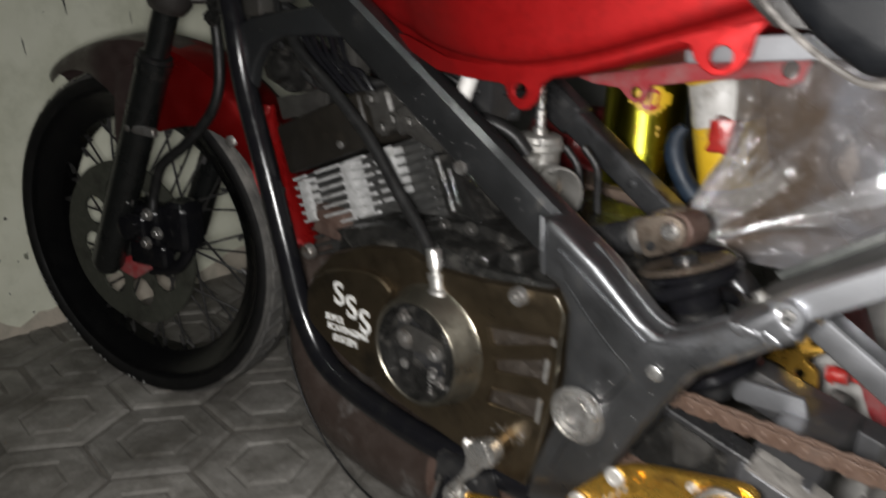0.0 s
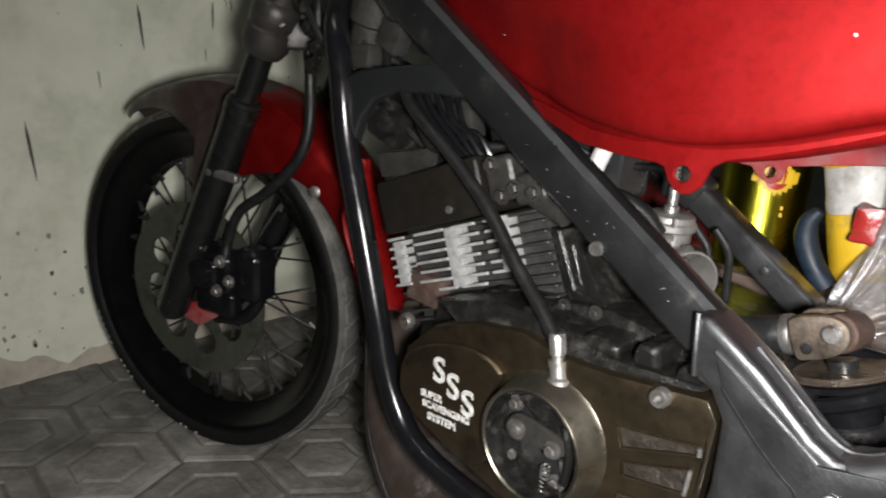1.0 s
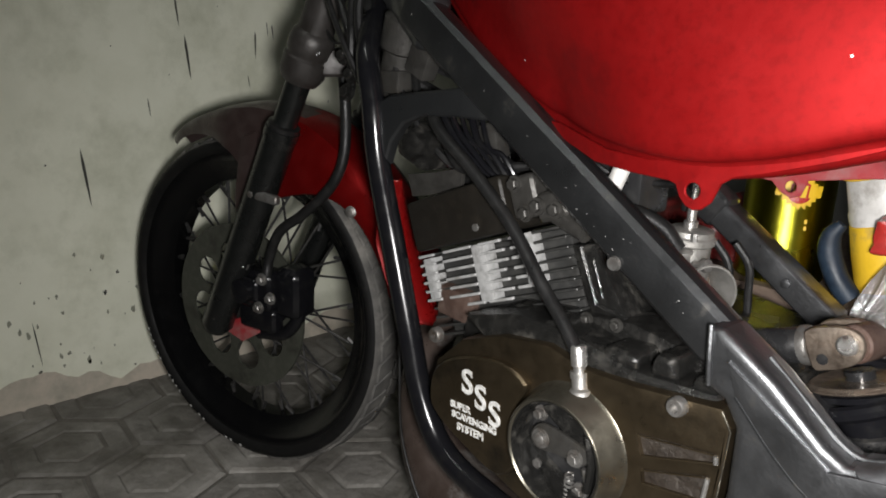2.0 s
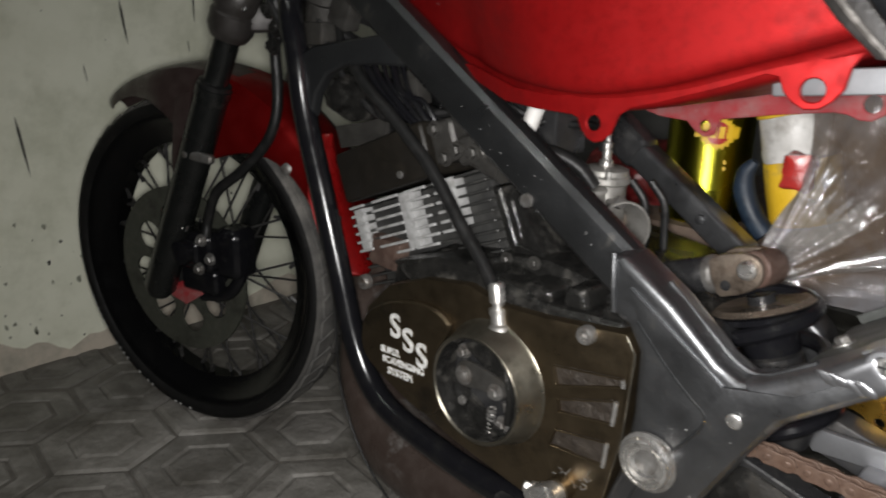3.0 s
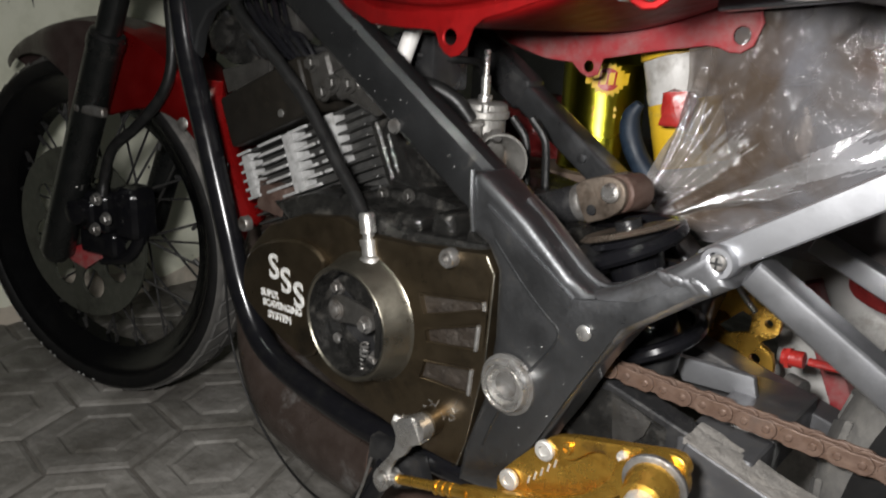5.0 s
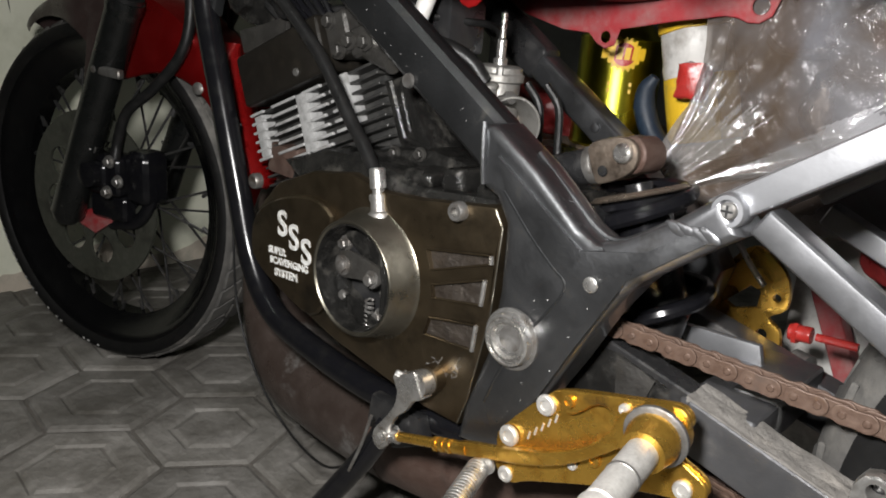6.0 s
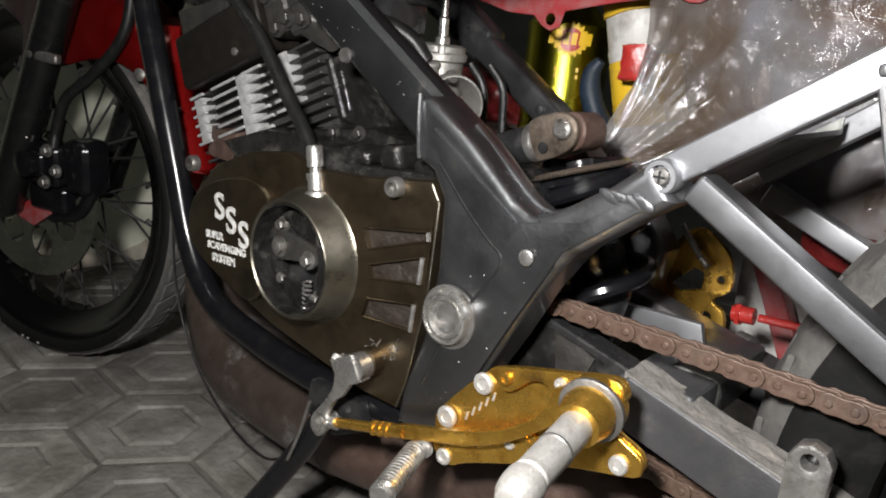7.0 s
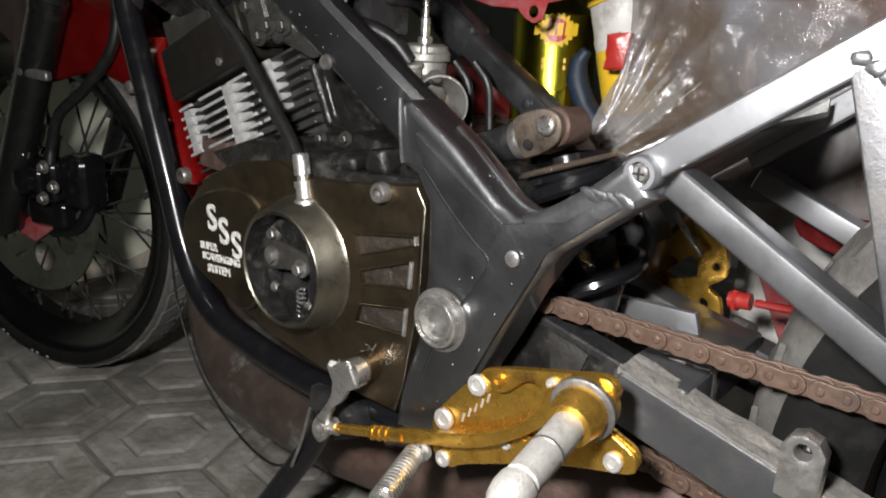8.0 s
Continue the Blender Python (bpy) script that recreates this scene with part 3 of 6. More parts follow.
for k in range(5):
    q = k / 4
    cx, cz = WELD_A[0] + (WELD_B[0] - WELD_A[0]) * q, WELD_A[1] + (WELD_B[1] - WELD_A[1]) * q + random.uniform(-0.0008, 0.0008)
    b = bmesh.new()
    bmesh.ops.create_icosphere(b, subdivisions=3, radius=1)
    b.transform(Matrix.Translation((cx, -0.1120, cz)) @ Matrix.Rotation(0.35, 4, "Y") @ Matrix.Diagonal((random.uniform(0.0085, 0.0105), 0.0019, random.uniform(0.0036, 0.0048), 1)))
    ripple(b, 0.0006, 260, cx * 40)
    part("weld_bead", b, BRACE, subframe, "rough silver weld bead")
for cx, cz in ((-0.140, 0.579), (-0.132, 0.574), (-0.125, 0.570)):
    b = bmesh.new()
    bmesh.ops.create_icosphere(b, subdivisions=2, radius=0.0048)
    b.transform(Matrix.Translation((cx, -0.1045, cz)) @ Matrix.Diagonal((1.2, 0.5, 0.9, 1)))
    ripple(b, 0.001, 250, cx * 40)
    part("weld_bead", b, WELD, subframe, "rough silver weld bead")
sub_boss = part("bolt_boss", lathe([(-0.01, 0.0118), (0.005, 0.0118), (0.007, 0.0104), (0.007, 0.0076), (0.003, 0.0074), (0.003, 0)], (-0.2505, -0.105, 0.5038), (0, -1, 0), 28), SILVER, subframe)
cross_bolt = part("bolt", lathe([(0, 0.0058), (0.003, 0.0058), (0.004, 0.0046), (0.004, 0)], (-0.2505, -0.108, 0.5038), (0, -1, 0), 20), DULLSTEEL, sub_boss)
part("cross_recess", join(beam((-0.2545, -0.1121, 0.5038), (-0.2465, -0.1121, 0.5038), 0.0006, 0.0015, 0), beam((-0.2505, -0.1122, 0.4998), (-0.2505, -0.1122, 0.5078), 0.0006, 0.0015, 0, (1, 0, 0))), BLACK, cross_bolt)
part("plate_bolt", lathe([(0, 0.0062), (0.0012, 0.0060), (0.002, 0.0045), (0.002, 0)], (-0.338, -0.1147, 0.430), (0, -1, 0), 16), STEEL, head_tube, "small chipped bright bolt head")
part("spar_bolt", lathe([(0, 0.007), (0.003, 0.006), (0.003, 0)], (-0.561, -0.0915, 0.553), (0, -1, 0), 14), DULLSTEEL, head_tube)

# swinging arm, axle nut, chain, rear wheel
axle_nut = part("pivot_nut", lathe([(-0.02, 0.0225), (0.005, 0.0225), (0.008, 0.0212), (0.0085, 0.0195), (0.0055, 0.0186), (0.0055, 0.0176), (0.0080, 0.0170), (0.0080, 0.0150), (0.0035, 0.0138), (0.0015, 0.008), (0.001, 0)], (-0.403, -0.114, 0.3655), (0, -1, 0), 32), STEEL, bike, "bright steel swingarm pivot end")
part("pivot_washer", lathe([(0, 0.026), (0.003, 0.026), (0.004, 0.022), (0.004, 0)], (-0.403, -0.1125, 0.365), (0, -1, 0), 32), DULLSTEEL, axle_nut)
ARM_A, ARM_B = (-0.275, -0.051, 0.3305), (0.16, -0.051, 0.212)
swingarm = part("swingarm", beam(ARM_A, ARM_B, 0.036, 0.040, 0.003), SWING, bike, "dark grey square-tube swingarm caked with dust")
part("arm", mirror(beam((-0.40, -0.055, 0.352), ARM_B, 0.034, 0.040, 0.003)), SWING, swingarm)
part("pivot_arm", join(beam((-0.405, -0.035, 0.362), (-0.262, -0.035, 0.326), 0.026, 0.030, 0.004), tube([(-0.403, -0.1, 0.3655), (-0.403, 2 * CY + 0.1, 0.3655)], 0.018, 18, smooth=False)), BLACK, swingarm, "black oily pivot end")
part("chain_slider", slab([(-0.392, 0.352), (-0.330, 0.345), (-0.280, 0.336), (-0.282, 0.322), (-0.300, 0.318), (-0.318, 0.300), (-0.330, 0.312), (-0.352, 0.298), (-0.39, 0.312)], -0.018, -0.008, bevel=0.002), GREYPANEL, swingarm, "chipped pale grey chain rubbing block")
part("slider_patch", slab([(-0.342, 0.3545), (-0.318, 0.350), (-0.306, 0.345), (-0.311, 0.330), (-0.322, 0.318), (-0.338, 0.315), (-0.340, 0.330)], -0.0505, -0.0485, bevel=0.0008), GREYCAST, swingarm, "pale grey patch of bare plastic")
part("slider_face", slab([(-0.402, 0.360), (-0.34, 0.360), (-0.29, 0.345), (-0.29, 0.300), (-0.335, 0.296), (-0.402, 0.305)], -0.0482, -0.030, bevel=0.004), CASE, swingarm, "oily black chain guide block")
part("guide_wire", tube([(-0.404, -0.06, 0.335), (-0.410, -0.062, 0.322), (-0.407, -0.064, 0.308), (-0.396, -0.064, 0.300)], 0.0024, 8), STEEL, swingarm, "bright bent wire")
part("guide_box", block((-0.262, -0.005, 0.30), (-0.225, 0.02, 0.345), 0.004, 2), GREYPANEL, swingarm, "dusty grey guide box")
part("inner_plate", slab([(-0.345, 0.358), (-0.268, 0.360), (-0.262, 0.340), (-0.33, 0.335)], 0.060, 0.068, bevel=0.002), SILVER, swingarm, "grey painted inner arm face")
part("cross_brace", beam((-0.255, -0.05, 0.325), (-0.255, 2 * CY + 0.05, 0.325), 0.06, 0.035, 0.005), SWING, swingarm)
random.seed(5)
crust = block((-0.272, -0.067, 0.0), (0.1, -0.034, 0.004), 0.0)
bmesh.ops.subdivide_edges(crust, edges=crust.edges[:], cuts=24, use_grid_fill=True)
for v in crust.verts:
    v.co.z = 0.3515 - (v.co.x + 0.275) * 0.2724 + (0.0005 + 0.004 * abs(noise.noise(v.co * 60)) if v.co.z > 0.002 else -0.003)
part("dust_crust", crust, DUST, swingarm, "grey dried dust on the top face")
boss = part("spool_boss", slab([(-0.152, 0.308), (-0.152, 0.342), (-0.147, 0.351), (-0.139, 0.354), (-0.130, 0.351), (-0.125, 0.343), (-0.126, 0.302)], -0.078, -0.064, [circle(-0.1385, 0.342, 0.0055, 14)], 0.002), STEEL, swingarm, "bright steel lug with a threaded hole")
part("lug_well", lathe([(0, 0.0056), (0.001, 0)], (-0.1385, -0.0645, 0.342), (0, -1, 0), 14), BLACK, boss)

chain = holder("chain", (-0.2, -0.045, 0.37), "", "")
chain.parent = bike
chain.location = WHERE[chain] - WHERE[bike]
for k in ("label", "category"):
    if k in chain:
        del chain[k]


def chain_run(p0, p1, pitch=0.0159):
    p0, p1 = Vector(p0), Vector(p1)
    d = (p1 - p0).normalized()
    n = int((p1 - p0).length / pitch)
    up = Vector((0, 1, 0)).cross(d)
    ang = math.atan2(d.z, d.x)

    def plate(y):
        o = []
        for a in range(13):
            t = math.pi / 2 + math.pi * a / 12
            o.append((0.0074 * math.cos(t), 0.0074 * math.sin(t)))
        o.append((pitch / 2, -0.0066))
        for a in range(13):
            t = -math.pi / 2 + math.pi * a / 12
            o.append((pitch + 0.0074 * math.cos(t), 0.0074 * math.sin(t)))
        o.append((pitch / 2, 0.0066))
        return slab(o, y, y + 0.0022, bevel=0.0009, seg=2)

    pins = [lathe([(-0.0076, 0), (-0.0075, 0.0022), (-0.0068, 0.0030), (-0.006, 0.0032), (0.0075, 0.0032), (0.0080, 0)], (q, 0, 0), (0, 1, 0), 10) for q in (0, pitch)]
    outer = join(plate(-0.0066), plate(0.0044), *pins)
    inner = join(plate(-0.0043), plate(0.0021), *[lathe([(-0.004, 0.005), (0.004, 0.005)], (q, 0, 0), (0, 1, 0), 10) for q in (0, pitch)])
    meshes = []
    for b in (outer, inner):
        bmesh.ops.recalc_face_normals(b, faces=b.faces[:])
        me = bpy.data.meshes.new("link")
        b.to_mesh(me)
        b.free()
        me.materials.append(RUST)
        meshes.append(me)
    for i in range(n):
        ob = new("link", meshes[i % 2])
        ob.parent = chain
        q = p0 + d * pitch * i
        wob = noise.noise(Vector((i * 0.7, 0, 0))) * 0.0008
        ob.matrix_basis = Matrix.Translation(q + Vector((0, 0, wob)) - WHERE[chain]) @ Matrix.Rotation(-ang, 4, "Y")


chain_run((-0.395, -0.045, 0.3775), (0.12, -0.045, 0.368))
chain_run((-0.395, -0.043, 0.292), (0.12, -0.043, 0.222))


def ring_tyre(M, R, r, w, knob_count, name_parent, rim_r, material_rim, tread=True, groove=0.004):
    """Tyre, rim and tread round an axis: M takes the wheel's own axes (x forward, y axle, z up) to the world."""
    prof = []
    for a in range(-10, 11):
        t = a / 10
        yy = w * math.sin(t * 2.0) / math.sin(2.0) * (0.93 if abs(t) > 0.9 else 1.0)
        rr = R - (R - rim_r) * (abs(t) ** 2.3)
        prof.append((yy, rr))
    prof.append((w * 0.7, rim_r - 0.004))
    prof.append((-w * 0.7, rim_r - 0.004))
    tyre = lathe(prof, (0, 0, 0), (0, 1, 0), 96, True)
    tyre.transform(M)
    tyre_ob = part("tyre", tyre, TYRE, name_parent, "dusty worn black rubber tyre")
    tyre_ob.data.materials.append(TREAD)
    back = M.inverted()
    for pol in tyre_ob.data.polygons:
        q = back @ (pol.center + WHERE[tyre_ob])
        if math.hypot(q.x, q.z) > R - 0.32 * (R - rim_r):
            pol.material_index = 1
    if tread:
        lugs = []
        for i in range(knob_count):
            for sgn in (-1, 1):
                a = 2 * math.pi * (i + (0.5 if sgn > 0 else 0)) / knob_count
                b = block((-0.0155, 0.003, -0.003), (0.0155, w * 0.84, 0.0024), 0.0015, 1)
                for v in b.verts:
                    t = v.co.y / w
                    drop = (R - rim_r) * (0.5 * math.asin(min(0.95, abs(t)) * math.sin(2.0))) ** 2.3
                    v.co.x += v.co.y * 0.55
                    v.co.z += R - drop
                    v.co.y *= sgn
                b.transform(Matrix.Rotation(a, 4, "Y"))
                lugs.append(b)
        lug = join(*lugs)
        bmesh.ops.recalc_face_normals(lug, faces=lug.faces[:])
        lug.transform(M)
        tagged(part("tread", lug, TREAD, tyre_ob), kind="stuff")
    return tyre_ob


RC = Vector((0.115, CY, 0.292))
rear_wheel = holder("rear_wheel", RC, "", "")
rear_wheel.parent = bike
rear_wheel.location = WHERE[rear_wheel] - WHERE[bike]
for k in ("label", "category"):
    if k in rear_wheel:
        del rear_wheel[k]
ring_tyre(Matrix.Translation(RC), 0.314, 0.045, 0.058, 36, rear_wheel, 0.225, RIM)
part("rim", lathe([(-0.035, 0.228), (-0.036, 0.217), (-0.02, 0.208), (0.02, 0.208), (0.036, 0.217), (0.035, 0.228)], RC, (0, 1, 0), 72, True), RIM, rear_wheel)
part("hub", lathe([(-0.05, 0), (-0.05, 0.05), (-0.03, 0.06), (0.03, 0.06), (0.05, 0.05), (0.05, 0)], RC, (0, 1, 0), 28), BLACK, rear_wheel)
part("sprocket", lathe([(-0.075, 0.03), (-0.075, 0.068), (-0.071, 0.068), (-0.071, 0.03)], RC, (0, 1, 0), 40, True), DULLSTEEL, rear_wheel)
for i in range(18):
    a = i * math.pi / 9
    rim_p = RC + Vector((0.21 * math.cos(a), 0.008 * (-1) ** i, 0.21 * math.sin(a)))
    b2 = a + 0.5 * (-1) ** (i // 2)
    part("spoke", tube([rim_p, RC + Vector((0.055 * math.cos(b2), 0.035 * (-1) ** i, 0.055 * math.sin(b2)))], 0.0018, 6, smooth=False), SPOKE, rear_wheel)

# front wheel, turned a little to the left
FC = Vector((-1.329, -0.001, 0.288))
YAW = 0.273
FW = Matrix.Translation(FC) @ Matrix.Rotation(YAW, 4, "Z")
# own axes: x = rearward, -y = left side, z = up


def fw(x, y, z):
    return FW @ Vector((x, y, z))


front_wheel = holder("front_wheel", FC, "", "")
front_wheel.parent = bike
front_wheel.location = WHERE[front_wheel] - WHERE[bike]
for k in ("label", "category"):
    if k in front_wheel:
        del front_wheel[k]
ring_tyre(FW, 0.2855, 0.037, 0.045, 48, front_wheel, 0.257, RIM)
rimb = lathe([(-0.038, 0.264), (-0.042, 0.263), (-0.042, 0.254), (-0.036, 0.244), (-0.022, 0.232), (-0.015, 0.212), (0.015, 0.212), (0.022, 0.232), (0.036, 0.244), (0.042, 0.254), (0.042, 0.263), (0.038, 0.264)], (0, 0, 0), (0, 1, 0), 96, True)
rimb.transform(FW)
front_rim = part("rim", rimb, RIM, front_wheel, "glossy black spoked rim")
hubb = lathe([(-0.055, 0), (-0.055, 0.030), (-0.045, 0.048), (-0.038, 0.048), (-0.034, 0.026), (0.034, 0.026), (0.038, 0.042), (0.045, 0.042), (0.05, 0.025), (0.05, 0)], (0, 0, 0), (0, 1, 0), 28)
hubb.transform(FW)
part("hub", hubb, BLACK, front_wheel)
for i in range(36):
    a = i * math.pi / 18
    s = -1 if i % 2 else 1
    b2 = a + (0.75 if (i // 2) % 2 else -0.75)
    part("spoke", tube([fw(0.210 * math.cos(a), 0.006 * s, 0.210 * math.sin(a)), fw(0.044 * math.cos(b2), 0.040 * s, 0.044 * math.sin(b2))], 0.0021, 6, smooth=False), SPOKE, front_wheel)
    nip = tube([fw(0.212 * math.cos(a), 0.006 * s, 0.212 * math.sin(a)), fw(0.196 * math.cos(a * 0.94 + b2 * 0.06), 0.009 * s, 0.196 * math.sin(a * 0.94 + b2 * 0.06))], 0.0032, 6, smooth=False)
    part("spoke_nipple", nip, SPOKE, front_wheel)
for i in range(26):
    a = -2.75 + i * 0.045
    if i % 7 == 6 or random.random() < 0.3:
        continue
    lo = fw(0.271 * math.cos(a), -0.0497, 0.271 * math.sin(a))
    b = block((-0.0022, -0.0006, -0.0018), (0.0022, 0.0006, 0.0018), 0, 1, Matrix.Translation(lo) @ Matrix.Rotation(YAW, 4, "Z") @ Matrix.Rotation(math.pi / 2 - a, 4, "Y"))
    part("tyre_mark", b, GREYPANEL, front_wheel, "pale worn sidewall lettering bars")

# brake disc with slotted carrier
slots = []
for i in range(8):
    a = i * math.pi / 4 + 0.2
    slots.append([(0.086 * math.cos(a) + 0.026 * math.cos(t) * math.cos(a) - 0.026 * math.sin(t) * math.sin(a), 0.086 * math.sin(a) + 0.026 * math.cos(t) * math.sin(a) + 0.026 * math.sin(t) * math.cos(a)) for t in (k * math.pi / 7 for k in range(14))])
discb = slab(circle(0, 0, 0.142, 64), -0.058, -0.053, slots + [circle(0, 0, 0.035, 24)])
discb.transform(FW)
brake_disc = part("brake_disc", discb, DISC, front_wheel, "dull greenish steel brake disc with oval holes")
for i in range(6):
    a = i * math.pi / 3
    b = bolt((0.045 * math.cos(a), -0.058, 0.045 * math.sin(a)), (0, -1, 0), 0.006, 0.005)
    b.transform(FW)
    part("disc_bolt", b, DULLSTEEL, brake_disc)
reda = slab([(-0.045, -0.035), (0.02, -0.055), (0.06, -0.03), (0.05, 0.0), (0.0, -0.02)], -0.072, -0.066, bevel=0.002)
reda.transform(FW)
part("carrier_mark", reda, REDDUST, brake_disc, "dull red painted bracket")

# fork
fork = holder("front_fork", fw(0.1, 0, 0.25), "", "")
fork.parent = bike
fork.location = WHERE[fork] - WHERE[bike]
for k in ("label", "category"):
    if k in fork:
        del fork[k]
SLOPE = 0.446


def leg_point(h, y):
    return fw(SLOPE * h, y, h)


for sgn in (-1, 1):
    y = 0.098 * sgn
    ax = (leg_point(1, y) - leg_point(0, y)).normalized()
    low = lathe([(-0.035, 0), (-0.035, 0.018), (-0.02, 0.026), (0.05, 0.0250), (0.325, 0.0245), (0.334, 0.0262), (0.345, 0.0258), (0.347, 0.020)], leg_point(0, y), ax, 28)
    leg = part("fork_leg", low, FORKBLACK, fork, "black painted fork lower leg")
    part("stanchion", lathe([(0.340, 0.018), (0.43, 0.018)], leg_point(0, y), ax, 24), FORKBLACK, leg)
    part("dust_seal", lathe([(0.345, 0.024), (0.352, 0.024), (0.354, 0.0195)], leg_point(0, y), ax, 24), RUBBER, leg)
    part("fork_clamp", lathe([(0.420, 0.019), (0.422, 0.0255), (0.428, 0.0290), (0.436, 0.0325), (0.458, 0.0325), (0.461, 0.0300), (0.464, 0.0300), (0.467, 0.0320), (0.482, 0.0318), (0.492, 0.0300), (0.497, 0.0255)], leg_point(0, y), ax, 28), CLAMP, leg, "oily black lower clamp")
    part("upper_tube", lathe([(0.495, 0.0250), (0.70, 0.0255)], leg_point(0, y), ax, 24), CLAMP, leg, "dull grey upper fork tube")
    part("clamp_arm", beam(leg_point(0.412, y * 0.8) + Vector((0.012, 0, 0)), leg_point(0.412, y * 0.10) + Vector((0.075, 0.0, 0.004)), 0.050, 0.040, 0.010), CLAMP, fork, "oily black lower yoke arm")
    part("pinch_bolt", bolt(leg_point(0.425, y) + (FW.to_3x3() @ Vector((0.026, -0.012, 0.0))), FW.to_3x3() @ Vector((0.6, -0.8, 0)), 0.005, 0.006), CASE, fork)
part("stem", tube([leg_point(0.41, 0) + Vector((0.05, 0, 0)), leg_point(0.62, 0) + Vector((0.05, 0, 0))], 0.017, 18, smooth=False), CASE, fork)
part("fender_stay_lug", join(beam(leg_point(0.215, -0.115), leg_point(0.215, -0.115) + (FW.to_3x3() @ Vector((0.050, 0.0, -0.004))), 0.012, 0.014, 0.005), bolt(leg_point(0.215, -0.119), FW.to_3x3() @ Vector((0, -1, 0)), 0.006, 0.004)), DULLSTEEL, fork, "bright worn mounting lug")
cal = join(block((0.02, -0.095, 0.02), (0.105, -0.035, 0.085), 0.012, 3), block((0.035, -0.108, 0.035), (0.09, -0.09, 0.075), 0.010, 3),
           lathe([(0, 0.020), (0.012, 0.019), (0.014, 0.010), (0.014, 0)], (0.065, -0.107, 0.055), (0, -1, 0), 20))
cal.transform(FW)
caliper = part("brake_caliper", cal, BLACKGLOSS, fork, "black oily brake caliper")
for bx, bz in ((0.028, 0.03), (0.098, 0.078), (0.035, 0.075), (0.09, 0.03), (0.115, 0.05), (0.06, 0.095)):
    b = bolt((bx, -0.103, bz), (0, -1, 0), 0.007, 0.008)
    b.transform(FW)
    part("caliper_bolt", b, DULLSTEEL, caliper)
cap = join(block((0.10, -0.082, 0.01), (0.150, -0.03, 0.095), 0.018, 3), block((0.02, -0.08, -0.025), (0.10, -0.04, 0.02), 0.012, 3), tube([(0.12, -0.07, 0.08), (0.14, -0.06, 0.03), (0.11, -0.06, -0.02), (0.05, -0.06, -0.035)], 0.011, 12))
cap.transform(FW)
part("caliper_carrier", cap, BLACKGLOSS, caliper)
ax_b = bolt((0, -0.112, 0), (0, -1, 0), 0.012, 0.01)
ax_b.transform(FW)
part("axle_nut", ax_b, DULLSTEEL, fork)
part("brake_hose", tube([fw(0.215, -0.06, 0.43), fw(0.228, -0.065, 0.36), fw(0.232, -0.07, 0.29), fw(0.215, -0.075, 0.24), fw(0.165, -0.08, 0.19), fw(0.12, -0.085, 0.155), fw(0.098, -0.085, 0.11), fw(0.095, -0.09, 0.08)], 0.008, 12), RUBBER, fork, "thick black brake hose")
part("speed_cable", tube([fw(0.10, 0.06, 0.10), fw(0.16, 0.05, 0.17), fw(0.205, 0.04, 0.26), fw(0.22, 0.02, 0.42)], 0.005, 10), RUBBER, fork)


# fender over the front wheel
def fender():
    bm = bmesh.new()
    rows = []
    n = 40
    for i in range(n + 1):
        t = i / n
        a = radians(53 + (177 - 53) * t)
        rc = np.interp(math.degrees(a), (53, 74, 85, 96, 114, 150, 177), (0.326, 0.321, 0.326, 0.336, 0.347, 0.353, 0.358))
        half = 0.016 + 0.046 * min(1, t * 4.0) ** 0.75
        skirt = 0.010 + 0.105 * math.exp(-((t - 0.44) / 0.17) ** 2) + 0.022 * min(1, t * 2)
        if t > 0.9:
            half *= 1 - (t - 0.9) * 2.5
            skirt *= 1 - (t - 0.9) * 6
        row = []
        for j in range(15):
            s = j / 7 - 1
            if abs(s) < 0.6:
                yy, dr = half * s / 0.6 * 0.86, 0.010 * (1 - (s / 0.6) ** 2)
            else:
                q = (abs(s) - 0.6) / 0.4
                yy, dr = math.copysign(half * (0.86 + 0.14 * math.sin(q * math.pi / 2)), s), -skirt * q ** 1.2
            row.append((-(rc + dr) * math.cos(a), yy, (rc + dr) * math.sin(a)))
        rows.append(row)
    outer = [[bm.verts.new(p) for p in row] for row in rows]
    inner = [[bm.verts.new((p[0] * 0.988, p[1] * 0.95, p[2] * 0.988)) for p in row] for row in rows]
    for g, flip in ((outer, False), (inner, True)):
        for i in range(n):
            for j in range(14):
                f = (g[i][j], g[i][j + 1], g[i + 1][j + 1], g[i + 1][j])
                made = bm.faces.new(f[::-1] if flip else f)
                # Index 1 puts dust and falling light into front, far side and inside.
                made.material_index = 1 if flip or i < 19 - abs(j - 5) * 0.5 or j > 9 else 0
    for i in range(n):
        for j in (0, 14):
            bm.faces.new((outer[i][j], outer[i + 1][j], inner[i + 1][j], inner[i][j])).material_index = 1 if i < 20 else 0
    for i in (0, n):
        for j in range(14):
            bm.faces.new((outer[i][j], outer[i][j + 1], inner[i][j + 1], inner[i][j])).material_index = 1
    bm.transform(FW)
    return bm


front_fender = part("front_fender", fender(), REDFENDER, bike, "red front mudguard, its front half coloured dark for dust and light falloff", 50)
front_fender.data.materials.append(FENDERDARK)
tail = bmesh.new()
tail_rows = []
spine = soften([(-0.940, 0, 0.560), (-0.932, 0, 0.540), (-0.914, 0, 0.498), (-0.888, 0, 0.445), (-0.862, 0, 0.402), (-0.853, 0, 0.390)], 6)
